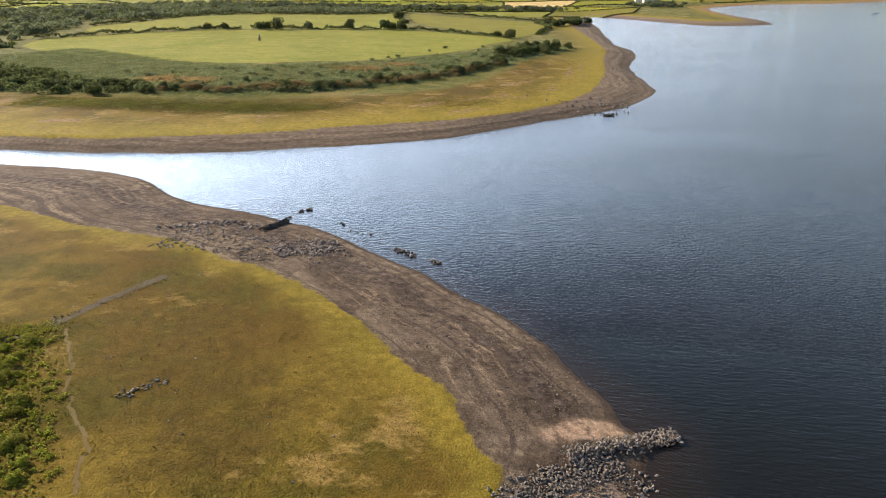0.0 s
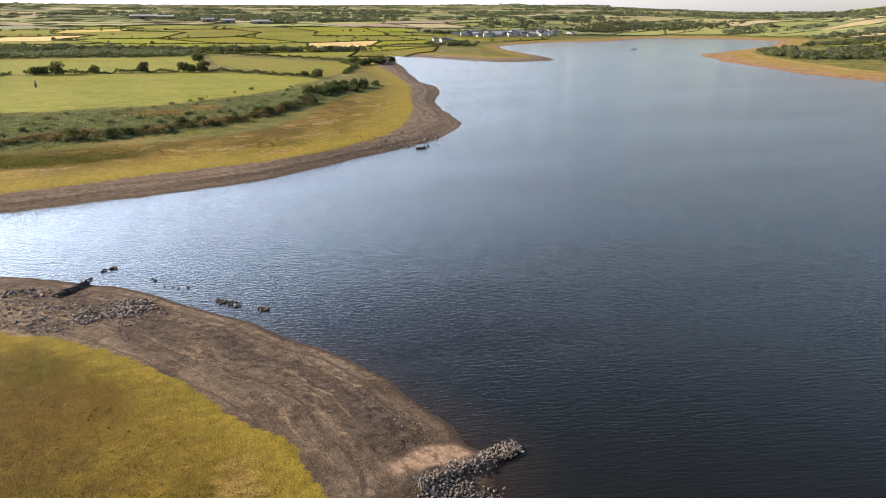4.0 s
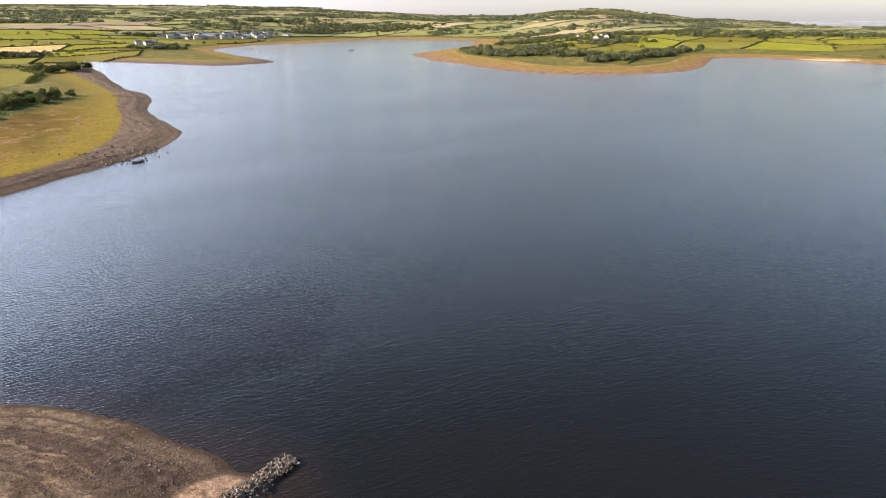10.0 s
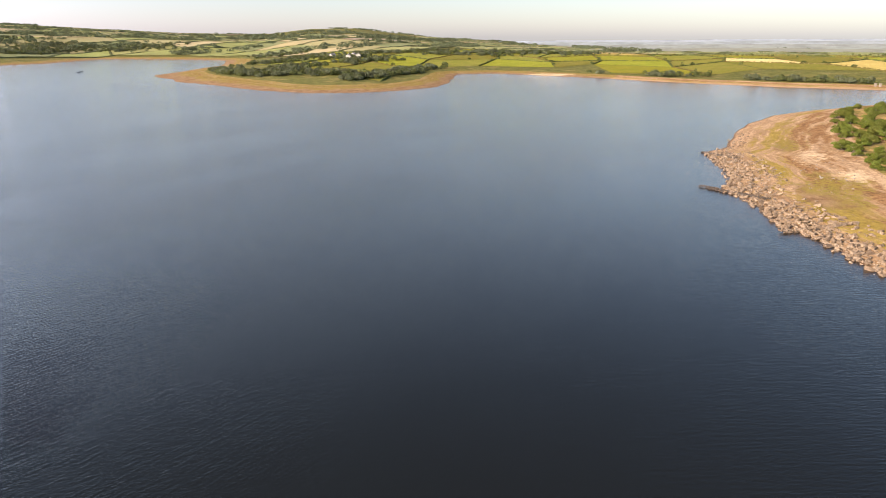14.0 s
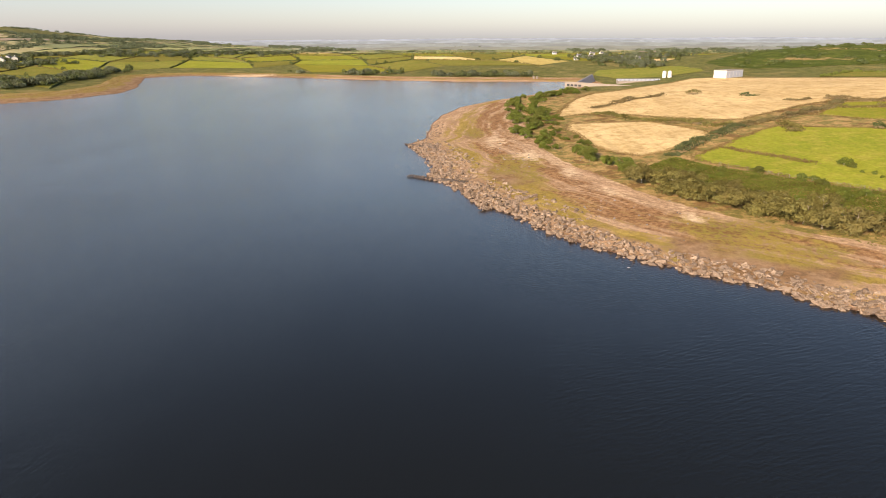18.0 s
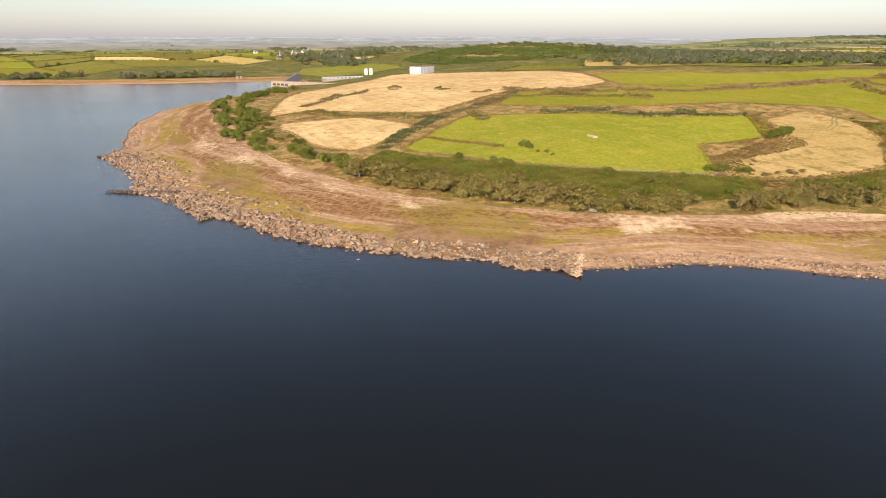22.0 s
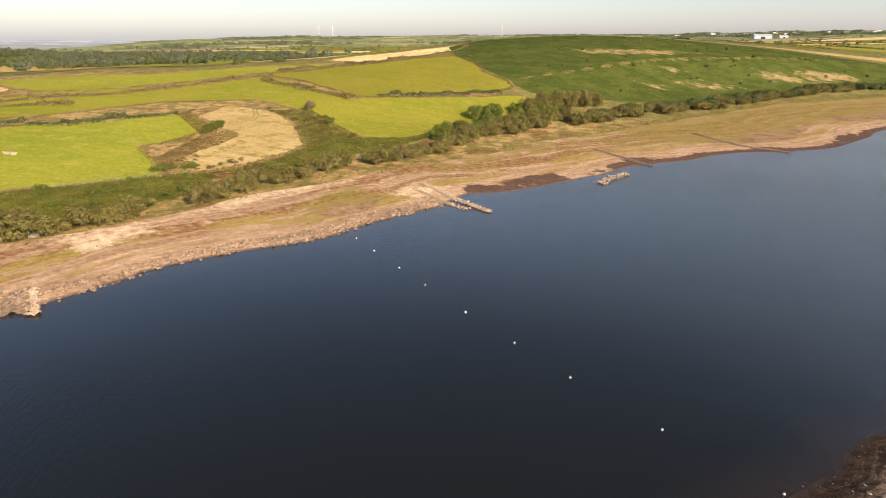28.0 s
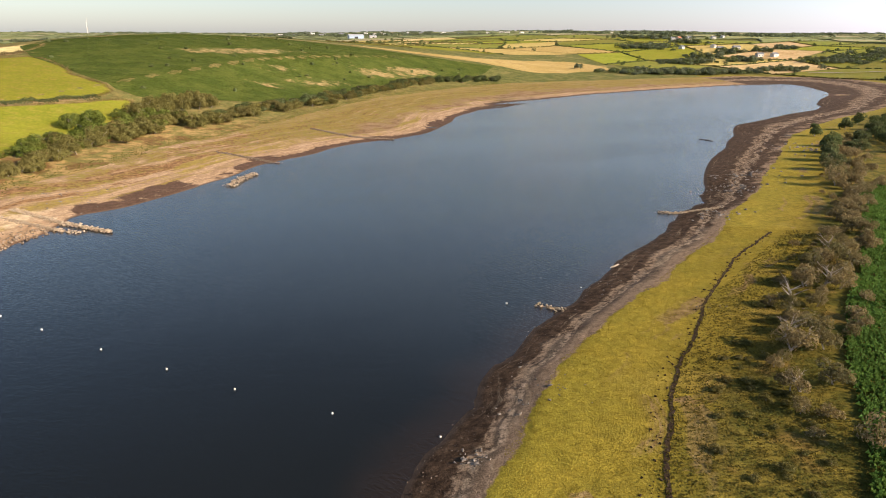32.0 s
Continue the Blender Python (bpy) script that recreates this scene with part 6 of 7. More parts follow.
canopy("hedgerow_trees", "small trees dotted along the hedges", lone[r.random_sample(len(lone)) < 0.4], 2.4, 4.0, dark_leaf, "trees", 8)
far_wood = []
for n in range(190):
    a, d = math.radians(r.uniform(-45, 235)), r.uniform(1500, 4500)
    x, y = d * math.sin(a), d * math.cos(a)
    far_wood.append(np.column_stack([x + r.normal(0, 60, 22), y + r.normal(0, 26, 22)]))
for n in range(80):
    a, d = math.radians(r.uniform(-8, 62)), r.uniform(1450, 2900)
    far_wood.append(np.column_stack([d * math.sin(a) + r.normal(0, 45, 16), d * math.cos(a) + r.normal(0, 22, 16)]))
p = np.concatenate(far_wood)
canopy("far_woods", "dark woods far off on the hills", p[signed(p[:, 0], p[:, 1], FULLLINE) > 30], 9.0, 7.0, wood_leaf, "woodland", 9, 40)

scrub_leaf = leaf_material("scrub_leaf", (0.1, 0.125, 0.062), (0.165, 0.195, 0.098), (0.14, 0.15, 0.085))
canopy("thicket", "grey-green thicket of thorn and sallow behind the north meadow", within([(-262, 380), (-256, 410), (-262, 480), (-242, 520), (-230, 600), (-202, 655), (-112, 706), (-60, 748), (-40, 800), (-90, 850), (-200, 840), (-300, 780), (-380, 760), (-460, 560), (-420, 330), (-310, 300)], 1500, np.random.RandomState(41)), 4.4, 3.4, scrub_leaf, "thicket", 42, 60)
canopy("thicket", "dark thorn thicket at the edge of the north shore meadow", within([(-215, 310), (-176, 292), (-143, 262), (-112, 252), (-112, 240), (-150, 242), (-180, 248), (-230, 262)], 170, np.random.RandomState(43)), 2.3, 2.4, dark_leaf, "thicket", 44, 60)

# ---- the bracken hill and the barley beyond it ----
moor_ob = drape("bracken_hill", MOOR, moor_mat, 0.2)
tagged(moor_ob, "hillside of dark green bracken with bare dry patches", "hillside", kind="structure")
tagged(drape("barley_field", BARLEY, barley_mat, 0.2), "ripe golden barley field behind the bracken hill", "field", kind="structure")
BARE = ((66, -496, 34, 13), (30, -520, 30, 10), (-12, -459, 26, 10), (12, -478, 13, 6), (-32, -438, 16, 9), (20, -420, 12, 5), (-60, -520, 30, 12), (-95, -560, 30, 12), (690, -330, 40, 14), (740, -390, 50, 12), (790, -450, 40, 16), (720, -470, 30, 12))


def bareness(x, y):
    """Dry bare patches on the bracken hill, 0 to 1."""
    return np.clip(sum(np.exp(-(((x - a) * 0.8 + (y - b) * 0.6) / p) ** 2 - (((x - a) * 0.6 - (y - b) * 0.8) / q) ** 2) for a, b, p, q in BARE), 0, 1)


def mark_dry(ob):
    co = np.empty(len(ob.data.vertices) * 3, np.float32)
    ob.data.vertices.foreach_get("co", co)
    ob.data.attributes.new("dry", "FLOAT", "POINT").data.foreach_set("value", bareness(co[0::3], co[1::3]).astype(np.float32))


mark_dry(moor_ob)
moor_leaf = leaf_material("moor_leaf", (0.052, 0.076, 0.013), (0.085, 0.112, 0.021), (0.075, 0.09, 0.02))
moor_spots = within(MOOR, 60000, np.random.RandomState(12))
moor_spots = moor_spots[bareness(moor_spots[:, 0], moor_spots[:, 1]) + 0.25 * rolling(moor_spots[:, 0] * 3, moor_spots[:, 1] * 3) < 0.3]
fronds("bracken_cover", "dark green bracken covering the hillside", moor_spots, moor_leaf, 0.8, 0.4)
lumps("gorse_scatter", "scattered dark gorse on the bracken hill", within(MOOR, 60, np.random.RandomState(14)), (1.6, 1.3), 1.6, dark_leaf, "gorse", 3)
hill2 = drape("bracken_hill", [(640, -260), (750, -250), (900, -420), (860, -600), (720, -600), (620, -400)], moor_mat, 0.3)
mark_dry(hill2)
tagged(hill2, "low hill of green bracken behind the stubble fields", "hillside", kind="structure")


canopy("gorse_scatter", "gorse and thorn on the low bracken hill", within([(640, -260), (750, -250), (900, -420), (860, -600), (720, -600), (620, -400)], 150, np.random.RandomState(15)), 3.2, 2.2, dark_leaf, "gorse", 5)

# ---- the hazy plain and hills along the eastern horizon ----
# distance haze is put into the base colours, bluer and paler ridge by ridge
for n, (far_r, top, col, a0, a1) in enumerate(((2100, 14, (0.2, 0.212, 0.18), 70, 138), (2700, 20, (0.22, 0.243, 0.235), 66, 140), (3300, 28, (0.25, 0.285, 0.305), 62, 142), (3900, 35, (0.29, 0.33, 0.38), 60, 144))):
    m, _, _, bs = material("haze_tinted_land", 0.95, 0.05)
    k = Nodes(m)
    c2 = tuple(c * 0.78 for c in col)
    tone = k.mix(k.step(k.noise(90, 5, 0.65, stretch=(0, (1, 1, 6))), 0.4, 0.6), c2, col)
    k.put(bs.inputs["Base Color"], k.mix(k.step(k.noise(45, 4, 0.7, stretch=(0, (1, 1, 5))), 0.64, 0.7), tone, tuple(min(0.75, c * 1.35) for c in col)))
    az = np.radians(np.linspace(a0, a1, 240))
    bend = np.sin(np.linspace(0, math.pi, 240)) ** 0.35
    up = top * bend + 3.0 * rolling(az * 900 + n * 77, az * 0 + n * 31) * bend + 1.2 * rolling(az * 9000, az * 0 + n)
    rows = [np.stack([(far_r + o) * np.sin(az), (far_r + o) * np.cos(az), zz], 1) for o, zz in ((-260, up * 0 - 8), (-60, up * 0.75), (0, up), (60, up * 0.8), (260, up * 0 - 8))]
    tagged(new("backdrop", sheet("backdrop", np.concatenate(rows), grid_faces(240, 5), m)), "plain and low hills on the horizon, tinted blue-grey for haze", "hills", kind="structure")


# ---- buildings ----
def plain(name, col, rough=0.8, metal=0.0, var=0.12):
    m, _, _, bs = material(name, rough, 0.3)
    k = Nodes(m)
    k.put(bs.inputs["Base Color"], k.times(k.mix(k.noise(3, 4), tuple(c * (1 - var) for c in col), tuple(min(1, c * (1 + var)) for c in col)), k.grey(k.noise(0.4, 4), 0.9, 1.06)))
    bs.inputs["Metallic"].default_value = metal
    return m


white_wall, slate, tin, concrete = plain("white_render", (0.46, 0.435, 0.39)), plain("slate_roof", (0.13, 0.13, 0.14)), plain("tin_roof", (0.31, 0.32, 0.335), 0.5), plain("concrete", (0.2, 0.17, 0.135))
# dark_in: solid panels whose colour paints the shade inside doorways and spillway openings
blue_tin, red_tile, glass, dark_in = plain("blue_cladding", (0.3, 0.37, 0.45), 0.6), plain("red_tiles", (0.36, 0.13, 0.07)), plain("window_glass", (0.04, 0.05, 0.06), 0.15), plain("dark_opening", (0.03, 0.03, 0.03))


def box(w, d, h, z=0.0, x=0.0, y=0.0, bevel=0.05):
    bm = bmesh.new()
    bmesh.ops.create_cube(bm, size=1, matrix=Matrix.Translation((x, y, z + h / 2)) @ Matrix.Diagonal((w, d, h, 1)))
    if bevel:
        bmesh.ops.bevel(bm, geom=bm.edges[:], offset=bevel, segments=1, affect="EDGES")
    return bm


def gable(w, d, z, rise, over=0.4):
    """A pitched roof with eaves and thickness."""
    bm = bmesh.new()
    rows = []
    for x in (-w / 2 - over, w / 2 + over):
        rows.append([bm.verts.new((x, y, zz)) for y, zz in ((-d / 2 - over, z - 0.2), (0, z + rise), (d / 2 + over, z - 0.2), (d / 2 + over, z - 0.45), (0, z + rise - 0.3), (-d / 2 - over, z - 0.45))])
    for i in range(6):
        bm.faces.new((rows[0][i], rows[0][(i + 1) % 6], rows[1][(i + 1) % 6], rows[1][i]))
    bm.faces.new(rows[0][::-1])
    bm.faces.new(rows[1])
    bmesh.ops.recalc_face_normals(bm, faces=bm.faces[:])
    return bm


def gable_wall(w, d, h, rise):
    bm = bmesh.new()
    rows = []
    for x in (-w / 2, w / 2):
        rows.append([bm.verts.new((x, y, zz)) for y, zz in ((-d / 2, -1.5), (d / 2, -1.5), (d / 2, h), (0, h + rise - 0.32), (-d / 2, h))])
    for i in range(5):
        bm.faces.new((rows[0][i], rows[0][(i + 1) % 5], rows[1][(i + 1) % 5], rows[1][i]))
    bm.faces.new(rows[0][::-1])
    bm.faces.new(rows[1])
    bmesh.ops.recalc_face_normals(bm, faces=bm.faces[:])
    return bm


def house(name, label, x, y, turn, w, d, h, rise, wall, roof, windows=True, chimney=True, category="house", group=""):
    z = float(on_ground(x, y))
    ob = thing(name, label, category, (x, y, z), turn, group)
    part("wall", gable_wall(w, d, h, rise), wall, ob)
    rf = part("roof", gable(w, d, h, rise), roof, ob)
    if chimney:
        part("chimney", box(0.9, 0.6, 1.6, h + rise - 0.7, w / 2 - 0.8), wall, rf)
    if windows:
        for side in (-1, 1):
            n = max(2, int(w / 3.5))
            for i in range(n):
                for lv in range(2 if h > 4.5 else 1):
                    part("window", box(1.0, 0.12, 1.2, 1.0 + 2.6 * lv, -w / 2 + (i + 0.5) * w / n, side * d / 2, 0.02), glass, ob)
    else:
        for side in (-1, 1):
            part("doorway", box(w * 0.25, 0.15, h * 0.7, 0, 0, side * d / 2, 0.02), dark_in, ob)
    return ob


rnd = random.Random(17)
for i in range(64):
    x, y = rnd.uniform(380, 680), 0
    y = 1215 + (x - 400) * 0.24 + rnd.uniform(0, 70)
    house("cottage", "small white village house with a slate roof above the beach", x, y, rnd.uniform(-0.4, 0.6), rnd.uniform(8, 15), rnd.uniform(6, 8), rnd.choice((3.2, 5.2)), rnd.uniform(2, 3), white_wall, slate if rnd.random() < 0.7 else tin, group="village houses")
for x, y, w in ((318, 1068, 12), (330, 1074, 9), (306, 1076, 8), (872, 684, 8), (840, 628, 8), (862, 625, 7), (884, 650, 7)):
    house("cottage", "white cottage among dark trees", x, y, rnd.uniform(-0.5, 0.5), w, 7, 4.8, 2.5, white_wall, slate, group="cottages")
for x, y, w in ((910, -131, 8), (955, -157, 9), (885, -176, 7), (923, -192, 9), (880, -206, 7), (990, -146, 8), (1050, -175, 9), (1080, -120, 8), (1110, -200, 8)):
    house("cottage", "white house among trees beyond the dam", x, y, rnd.uniform(-0.6, 0.6) + 1.8, w * 0.8, 5, 2.9, 1.7, white_wall, slate, group="cottages")
for x, y, w, roof in ((-621, -912, 14, slate), (-611, -880, 16, slate), (-642, -886, 18, slate), (-622, -806, 16, slate), (-641, -800, 20, slate), (-664, -1080, 14, red_tile), (-690, -1090, 16, slate), (-640, -1060, 12, slate), (-760, -1120, 14, slate), (-800, -1150, 14, slate), (-560, -900, 12, slate)):
    house("cottage", "white house among trees beyond the causeway", x, y, rnd.uniform(-0.3, 0.3) + 0.25, w * 0.6, 6, 3.8, 1.9, white_wall, roof, group="cottages")
for i in range(40):
    a, d = math.radians(rnd.uniform(178, 212)), rnd.uniform(2300, 3000)
    house("cottage", "white house of a distant hilltop village", d * math.sin(a), d * math.cos(a), rnd.uniform(-0.6, 0.6), rnd.uniform(10, 18), 8, 5.5, 2.5, white_wall, slate if rnd.random() < 0.6 else white_wall, False, False, group="far houses")
for x, y, turn, w, d, h, lab in ((-228, 1780, 0.1, 62, 30, 8, "long grey tin-roofed cattle barn"), (-178, 1768, 0.1, 40, 22, 7, "wide grey tin-roofed barn"), (-28, 1480, 0.0, 28, 16, 6, "open-fronted farm shed with a pale roof"), (36, 1420, -0.1, 34, 16, 6, "open-fronted farm shed with a pale roof"), (-70, 1530, 0.2, 26, 14, 6, "wide grey tin-roofed barn")):
    house("barn", lab, x, y, turn, w, d, h, 3, concrete, tin, False, False, "barn", "farm sheds")
house("works", "large pale blue clad industrial shed on the skyline", -131, -1560, 0.1, 34, 20, 8, 3, blue_tin, tin, False, False, "building")
house("works_annexe", "low pale shed beside the blue one", -172, -1570, 0.1, 16, 12, 5, 2, white_wall, tin, False, False, "building")

# the waterworks below the dam: long white shed, two silos, a flat-roofed hall
house("waterworks_shed", "long low shed with a pale grey ribbed roof", 577, -137, 1.63, 36, 7, 1.5, 1.2, concrete, tin, True, False, "building")
for sx, sy in ((596, -164), (592, -167.5)):
    ob = thing("silo", "white cylindrical silo with a domed cap", "silo", (sx, sy, float(on_ground(sx, sy)) - 0.5), 0, "waterworks silos")
    bm = bmesh.new()
    bmesh.ops.create_cone(bm, cap_ends=True, segments=24, radius1=1.8, radius2=1.8, depth=5.6, matrix=Matrix.Translation((0, 0, 2.8)))
    part("shell", bm, white_wall, ob)
    bm = bmesh.new()
    bmesh.ops.create_cone(bm, cap_ends=True, segments=24, radius1=1.85, radius2=0.4, depth=0.8, matrix=Matrix.Translation((0, 0, 6.0)))
    part("cap", bm, tin, ob)
ob = thing("treatment_hall", "white flat-roofed treatment hall", "building", (546, -201, float(on_ground(546, -201)) - 1), 2.25)
part("wall", box(24, 11, 6.6), white_wall, ob)
part("roof", box(24.5, 11.5, 0.4, 6.6), concrete, ob)
for i in range(5):
    part("panel", box(4.0, 0.15, 5.2, 0.9, -9.6 + i * 4.8, 5.55, 0.03), tin, ob)
    part("panel", box(4.0, 0.15, 5.2, 0.9, -9.6 + i * 4.8, -5.55, 0.03), tin, ob)

# the dam: a low wall with a parapet, spillway openings and a dark stone-faced ramp
dx, dy = 531 - 565, -116 + 84
dam = thing("dam", "low buff concrete dam wall with spillway openings", "dam", (556, -98, 0), math.atan2(dy, dx))
part("wall", box(74, 3, 7, -3, 4, 0, 0.2), concrete, dam)
part("parapet", box(74, 0.4, 1.0, 4, 4, -1.3), concrete, dam)
part("parapet", box(74, 0.4, 1.0, 4, 4, 1.3), concrete, dam)
for i in range(4):
    for side in (-1, 1):
        part("spillway_opening", box(3.0, 0.3, 1.6, 1.6, -29 + i * 4.2, side * 1.55, 0.04), dark_in, dam)
for i in range(8):
    part("buttress", box(0.9, 1.2, 6.4, -3, -26 + i * 9, 2.0, 0.1), concrete, dam)
bm = box(46, 12, 13, -4, 0, 0, 0)
for v in bm.verts:
    if v.co.z > 3:
        v.co.y = 0.5 if v.co.y < 0 else 2.5
        v.co.z = 8.5 if v.co.x > 0 else 3.0
embank = thing("spillway_ramp", "dark stone-faced ramp wall rising beside the dam", "wall", (606, -96, 0), math.atan2(-30, 58))
part("face", bm, slate, embank)
tagged(drape("dam_lawn", [(700, -120), (745, -135), (735, -210), (640, -215), (605, -165), (640, -130)], meadow_mat, 0.3), "mown grass slope below the dam", "grass", kind="structure")

# wind turbines on the skyline
for x, y in ((1750, -2900), (1690, -2930), (840, -3000)):
    z = float(on_ground(x, y))
    ob = thing("wind_turbine", "slim white three-bladed wind turbine on the skyline", "wind turbine", (x, y, z), rnd.uniform(0, 6), "turbines")
    bm = bmesh.new()
    bmesh.ops.create_cone(bm, cap_ends=True, segments=12, radius1=1.3, radius2=0.8, depth=46, matrix=Matrix.Translation((0, 0, 22)))
    part("tower", bm, white_wall, ob)
    part("nacelle", box(5, 2.2, 2.2, 44.5), white_wall, ob)
    for j in range(3):
        bm = bmesh.new()
        tube(bm, (2.8, 0, 45.6), (2.8, 20 * math.sin(j * 2.094 + 0.3), 45.6 + 20 * math.cos(j * 2.094 + 0.3)), 0.6, 0.15, 6)
        part("blade", bm, white_wall, ob)

# ---- buoys, standing stone, hut ----
buoy_white, buoy_dark = plain("buoy_white", (0.6, 0.56, 0.5), 0.5), plain("rope", (0.1, 0.09, 0.08))
src = None
for x, y in ((64.2, -117.3), (56.7, -110.9), (47.7, -103.5), (39.7, -97), (29.3, -88.4), (19.3, -80.7), (10.1, -73.7), (-1.5, -65.8), (-12.9, -58.8), (-31.3, -92.8)):
    if src is None:
        src = thing("buoy", "small round white marker buoy floating on the water", "buoy", (x, y, 0), 0, "marker buoys")
        bm = bmesh.new()
        bmesh.ops.create_uvsphere(bm, u_segments=14, v_segments=9, radius=0.14, matrix=Matrix.Translation((0, 0, 0.04)))
        for f in bm.faces:
            f.smooth = True
        part("float", bm, buoy_white, src)
        bm = bmesh.new()
        bmesh.ops.create_cone(bm, cap_ends=True, segments=8, radius1=0.07, radius2=0.05, depth=0.12, matrix=Matrix.Translation((0, 0, 0.2)))
        part("eye", bm, buoy_dark, src)
    else:
        copy_thing(src, Matrix.Translation((x, y, 0)))
v, f = rock(3, 3.0)
ob = tagged(new("standing_stone", sheet("standing_stone", v * np.array([1.3, 1.0, 1.7]) + np.array([0, 0, 1.6]), f, greystone, False)), "tall dark standing stone alone in a meadow", "stone")
ob.location = (-109, 396, float(on_ground(-109, 396)))
hx, hy = 123.2, -88.0
hut = thing("pump_hut", "small pale concrete hut at the top of the beach", "hut", (hx, hy, float(on_ground(hx, hy))), 0.9)
part("wall", box(1.9, 1.3, 1.1, -0.3), concrete, hut)
part("roof", box(2.2, 1.6, 0.15, 0.8), concrete, hut)
part("door", box(0.5, 0.1, 0.7, 0.0, 0, -0.68, 0.01), dark_in, hut)
v, f = rock(5, 0.5)
ob = tagged(new("rock_outcrop", sheet("rock_outcrop", v * np.array([5.2, 2.6, 2.4]), f, palestone, False)), "flat pale rock outcrop in the green pasture", "rock")
ob.location = (190, -133, float(on_ground(190, -133)) + 0.15)

# ---- ditch across the west meadow ----
soil, _, _, bs = material("ditch_soil", 0.95, 0.1)
k = Nodes(soil)
k.put(bs.inputs["Base Color"], k.mix(k.noise(0.8, 5), (0.022, 0.014, 0.009), (0.045, 0.03, 0.016)))
k.bump(k.noise(0.3, 4), 0.8, 0.2, bs)


worn = plain("worn_earth", (0.075, 0.057, 0.022), 0.95, 0, 0.3)


peaty, path_mat = plain("brown_earth", (0.05, 0.037, 0.014), 0.95, 0, 0.4), plain("trodden_grass", (0.1, 0.072, 0.02), 0.95, 0, 0.35)


rut_mat = plain("grassy_rut", (0.19, 0.165, 0.055), 0.95, 0, 0.3)


def ribbon(name, label, line, wide, mat, category, lift=0.05, wobble=0.35, steps=1.0, seed=1):
    r = np.random.RandomState(seed)
    p = np.array([q[:2] for q in along([tuple(v) for v in smooth_line(line)], steps)])
    d = np.gradient(p, axis=0)
    d /= np.linalg.norm(d, axis=1)[:, None]
    nrm = np.column_stack([-d[:, 1], d[:, 0]])
    p = p + nrm * np.cumsum(r.normal(0, wobble * 0.35, len(p)) - 0)[:, None] * 0.25
    w = wide * (0.6 + 0.6 * r.random_sample((len(p), 2)))
    rows = np.stack([p + nrm * w[:, :1] / 2, p, p - nrm * w[:, 1:] / 2], 1)
    z = on_ground(rows[..., 0].ravel(), rows[..., 1].ravel()).reshape(rows.shape[:2]) + lift
    v = np.concatenate([rows, z[..., None]], -1).reshape(-1, 3)
    return tagged(new(name, sheet(name, v, grid_faces(3, len(p)), mat)), label, category, kind="structure")


def smooth_line(line, k=4):
    p = np.array(line, float)
    t = np.linspace(0, len(p) - 1, (len(p) - 1) * k + 1)
    return np.column_stack([np.interp(t, np.arange(len(p)), p[:, 0]), np.interp(t, np.arange(len(p)), p[:, 1])])


ribbon("ditch", "narrow dark eroded ditch winding through the meadow", [(-96, -112), (-77, -98), (-61, -83), (-51, -71), (-44, -64), (-39, -58), (-34, -51), (-31, -46), (-27, -40), (-24, -33)], 0.55, soil, "ditch", 0.05, 0.8, 0.4)
DITCH = [(-96, -112), (-77, -98), (-61, -83), (-51, -71), (-44, -64), (-39, -58), (-34, -51), (-31, -46), (-27, -40), (-24, -33)]
clods = scatter(DITCH, (-0.7, 0.7), 3.0, (0.1, 0.42), random.Random(31), 0.0, skew=2.0)
NEAR_SIZE = 9
stones(thing("ditch_clods", "dark crumbling peat clods along the ditch", "earth"), clods, soil, [], "clod")
ribbon("old_ditch", "shallow dry ditch crossing the brown meadow", [(-60, 58), (-52, 64), (-48.6, 68.5), (-45.6, 75.3), (-42.6, 80.3), (-40.4, 84)], 1.7, peaty, "ditch", 0.03, 1.0, 0.5, 2)
clods = scatter([(-56, 62), (-50, 67), (-47, 71), (-44, 75), (-40, 82)], (-0.6, 0.6), 5.0, (0.08, 0.34), random.Random(33), 0.0, skew=2.0)
stones(thing("ditch_clods", "brown earth clods along the old dry ditch", "earth"), clods, peaty, [], "clod")
ribbon("footpath", "faint worn footpath through the meadow", [(-46, 67), (-41, 60), (-35, 51), (-31, 45), (-29, 40)], 0.42, path_mat, "path", 0.012, 1.2, 0.3, 3)
for o in (-0.9, 0.9):
    ribbon("wheel_track", "green wheel track across the dry paddock", [(176 + o, -236), (170 + o, -227), (164 + o, -220), (161 + o, -213), (163 + o, -206), (166 + o, -200)], 0.8, rut_mat, "track", 0.15, 0.3, 1.0, 5)
bank_mat = plain("dry_bank_grass", (0.27, 0.19, 0.085), 0.95, 0, 0.35)
for n, line in enumerate(HEDGES[:14]):
    ribbon("field_bank", "dry tan grass bank under a low hedge", line, 4.2, bank_mat, "bank", 0.2, 0.8, 1.6, 20 + n)
ribbon("farm_track", "pale farm track up to the barns", [(-215, 1735), (-200, 1690), (-186, 1640)], 5, worn, "track", 1.4, 0.2, 4.0, 6)
ribbon("causeway_road", "pale causeway wall at the far end of the lake", [(-560, -640), (-640, -618), (-720, -596)], 5, concrete, "road", 1.6, 0.1, 5.0, 7)


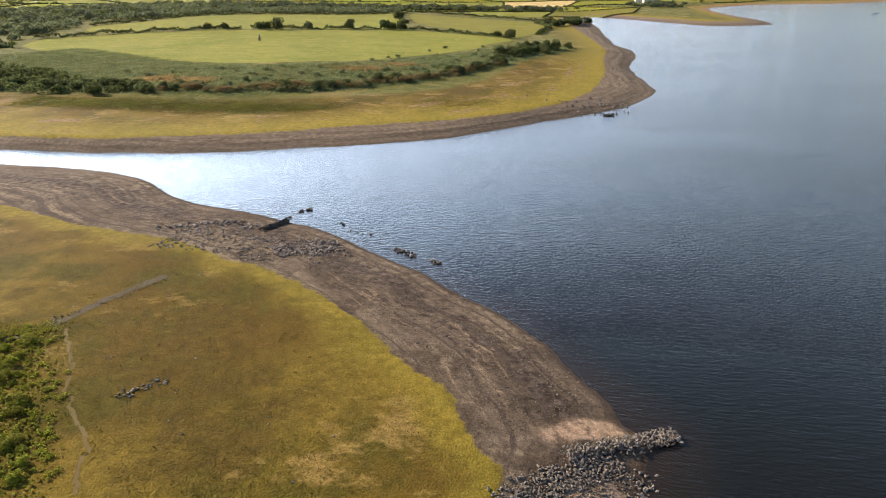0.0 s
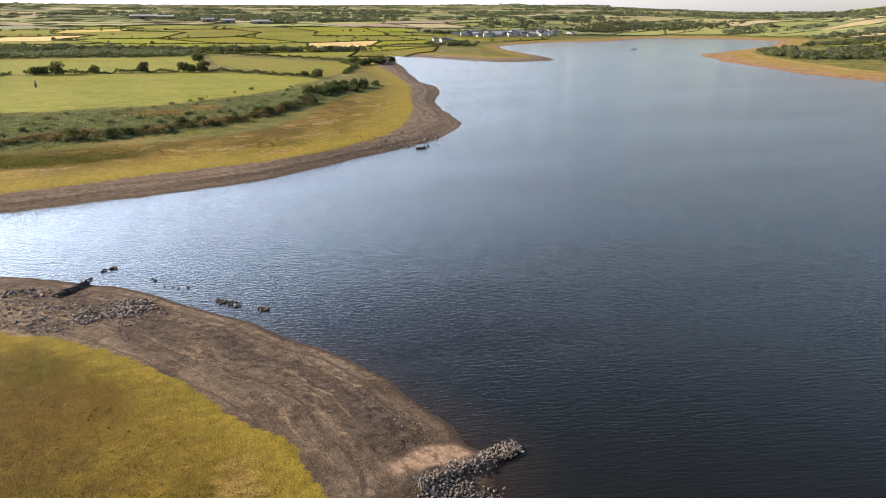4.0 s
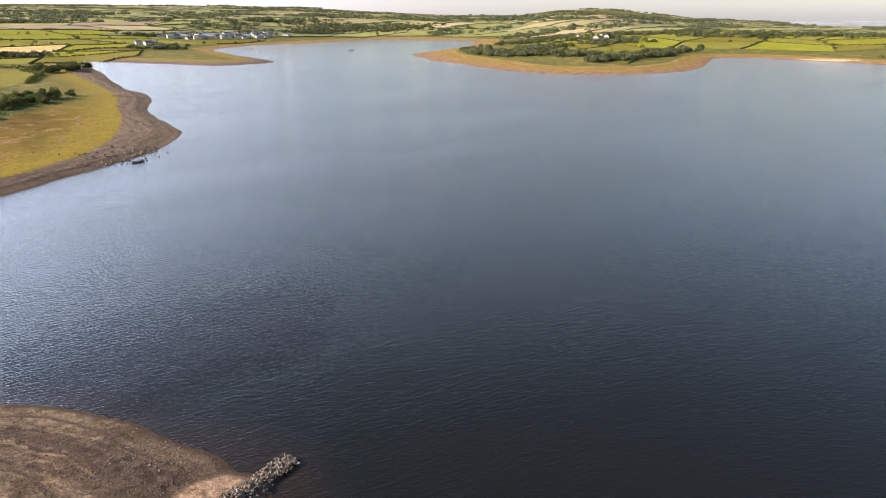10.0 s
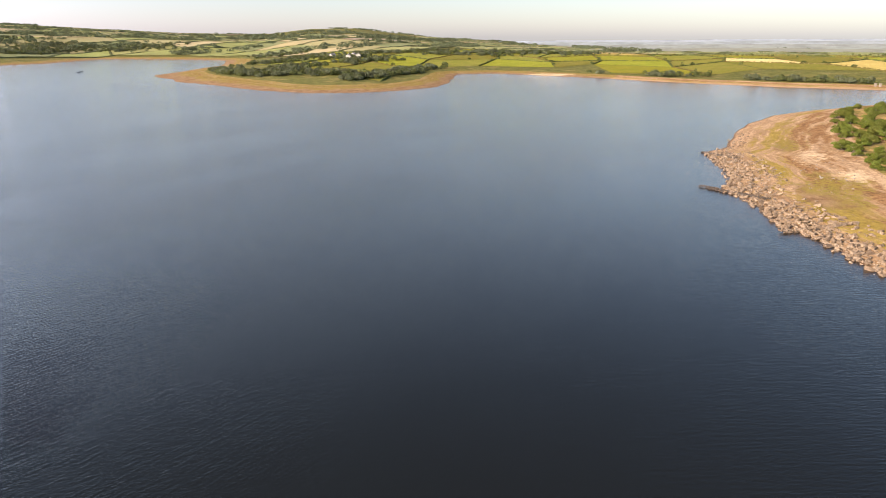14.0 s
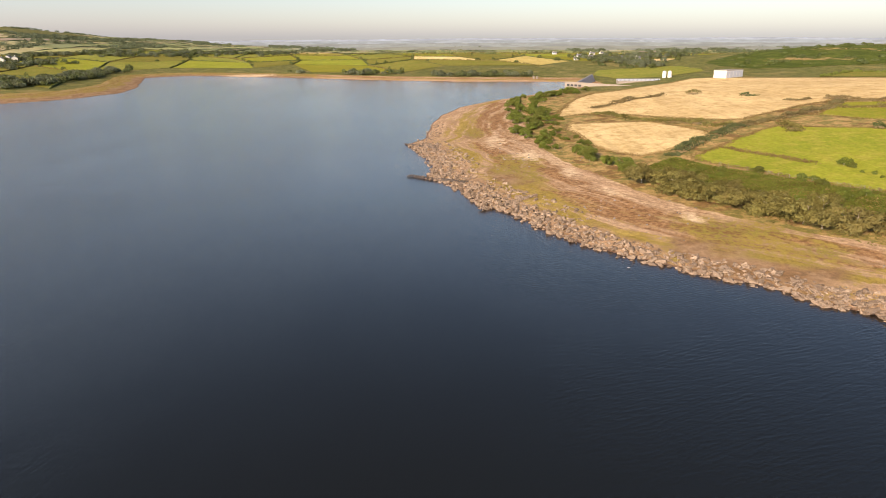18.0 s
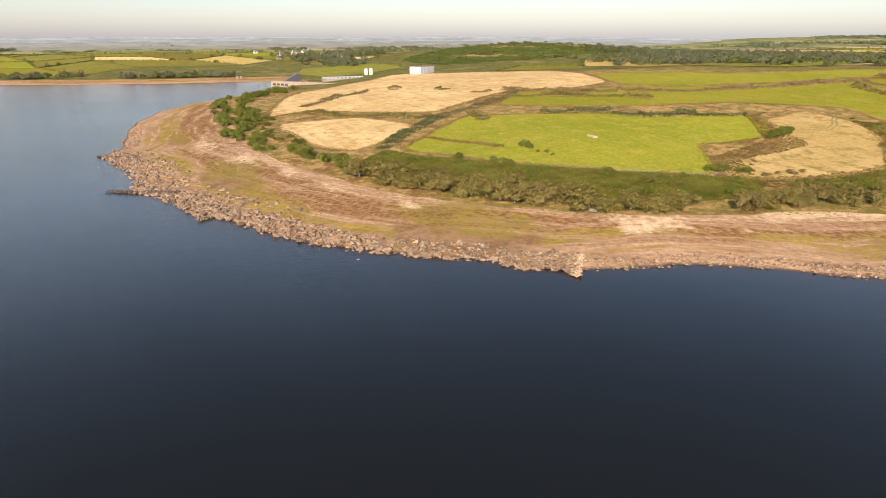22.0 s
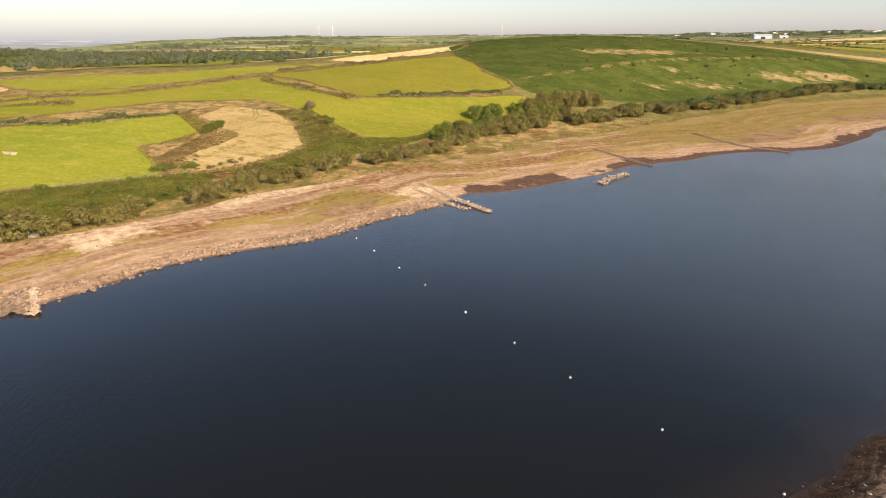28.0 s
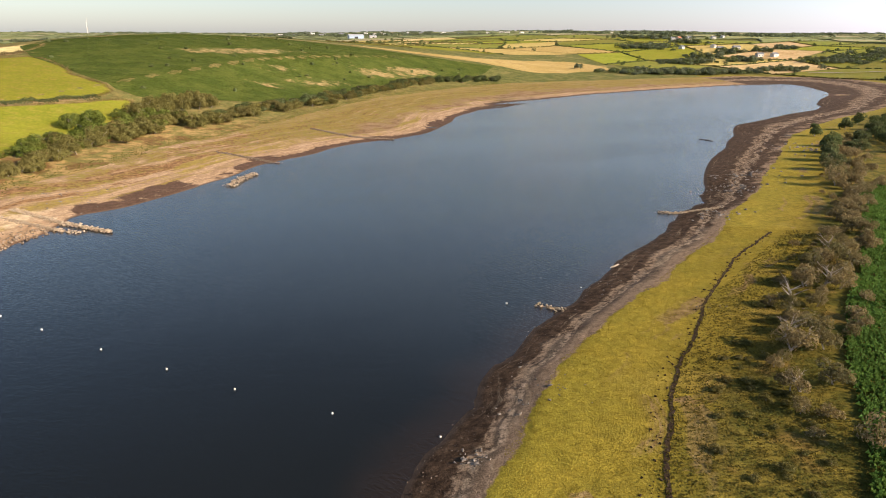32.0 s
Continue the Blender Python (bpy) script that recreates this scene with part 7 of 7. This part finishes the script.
# ---- small boats far out on the lake ----
hull_mat, hull_in = plain("dark_hull", (0.06, 0.065, 0.08), 0.4), plain("pale_thwart", (0.4, 0.33, 0.24), 0.6)
for x, y, a in ((713, 1161, 0.4), (536, 839, -0.3), (520, 820, 0.2)):
    boat = thing("rowing_boat", "small dark open boat lying on the far water", "boat", (x, y, 0), a, "far boats")
    bm = bmesh.new()
    rings = []
    for u in (-2.4, -1.2, 0.0, 1.3, 2.3, 2.9):
        w = 0.85 * (1 - (max(u, 0) / 3.0) ** 2) + 0.02
        rings.append([bm.verts.new(p) for p in ((u, -w, 0.55 + 0.03 * u * u), (u, -w * 0.75, 0.0), (u, 0, -0.2), (u, w * 0.75, 0.0), (u, w, 0.55 + 0.03 * u * u), (u, w * 0.85, 0.5 + 0.03 * u * u), (u, 0, 0.0), (u, -w * 0.85, 0.5 + 0.03 * u * u))])
    for p, q in zip(rings, rings[1:]):
        for i in range(8):
            bm.faces.new((p[i], p[(i + 1) % 8], q[(i + 1) % 8], q[i]))
    bm.faces.new(rings[0][::-1])
    bm.faces.new(rings[-1])
    bmesh.ops.recalc_face_normals(bm, faces=bm.faces[:])
    part("hull", bm, hull_mat, boat)
    for u in (-1.5, 0.3):
        part("thwart", box(0.35, 1.45, 0.06, 0.38, u, 0, 0.01), hull_in, boat)


# ---- a fallen log on the west bank ----
log = thing("driftwood_log", "bleached driftwood log lying at the waterline", "log", (-57, -105.5, max(float(on_ground(-57, -105.5)), 0.05) + 0.12), 0.55)
bm = bmesh.new()
tube(bm, (-1.3, 0, 0), (0.2, 0.06, 0.05), 0.2, 0.17, 8)
tube(bm, (0.2, 0.06, 0.05), (1.5, 0.0, 0.1), 0.17, 0.1, 8)
part("trunk", bm, bark_mat, log)
bm = bmesh.new()
tube(bm, (0.4, 0.05, 0.1), (0.9, 0.45, 0.45), 0.08, 0.03, 6)
part("branch", bm, bark_mat, log)

# ---- wire fence along the pasture's lower edge ----
wood_post, wire_mat = plain("weathered_post", (0.2, 0.16, 0.11), 0.9), plain("fence_wire", (0.2, 0.2, 0.2), 0.5, 0.6)
fence = thing("wire_fence", "old post and wire fence along the pasture's lower edge", "fence")
spots = [(x, y, float(on_ground(x, y))) for x, y, a in along([(134, -140), (150, -114), (171, -91), (199, -71)], 3.0)]
post_mesh = bpy.data.meshes.new("post")
bm = bmesh.new()
tube(bm, (0, 0, -0.3), (0, 0, 1.25), 0.07, 0.06, 7)
bm.to_mesh(post_mesh)
bm.free()
post_mesh.materials.append(wood_post)
for x, y, z in spots:
    ob = new("post", post_mesh)
    ob.parent, ob.location = fence, (x, y, z)
for up in (0.45, 0.8, 1.15):
    bm = bmesh.new()
    rings = [[bm.verts.new((x + dx, y + dx, z + up + dz)) for dx, dz in ((-0.006, -0.005), (0.006, -0.005), (0.0, 0.009))] for x, y, z in spots]
    for p, q in zip(rings, rings[1:]):
        for i in range(3):
            bm.faces.new((p[i], p[(i + 1) % 3], q[(i + 1) % 3], q[i]))
    part("wire", bm, wire_mat, fence)

# ---- twin intake piers on the far beach ----
for x, y in ((674, -55), (673, -58.5)):
    pier = thing("intake_pier", "small brown concrete pier standing on the far beach", "pier", (x, y, float(on_ground(x, y)) - 0.3), 0.4, "beach piers")
    part("shaft", box(1.6, 1.6, 2.6, 0, 0, 0, 0.08), concrete, pier)
    part("cap", box(2.0, 2.0, 0.3, 2.6, 0, 0, 0.05), concrete, pier)

# ---- shallow pools left on the mud at the lake's head ----
for cx, cy, a, b in ((-118, -391, 6, 2.6), (-92, -352, 3.5, 1.6), (-60, -304, 3.0, 1.2)):
    n = 28
    rim = [(cx + a * math.cos(6.283 * i / n) * (1 + 0.18 * math.sin(3 * i + cx)), cy + b * math.sin(6.283 * i / n) * (1 + 0.2 * math.cos(2 * i + cy))) for i in range(n)]
    lift = float(np.mean(on_ground([p[0] for p in rim], [p[1] for p in rim]))) + 0.02
    bm = bmesh.new()
    bm.faces.new([bm.verts.new((x, y, lift)) for x, y in rim])
    me = bpy.data.meshes.new("pool")
    bm.to_mesh(me)
    bm.free()
    me.materials.append(water_mat)
    tagged(new("pool", me), "shallow pool of water left on the dark mud", "pool", kind="structure")
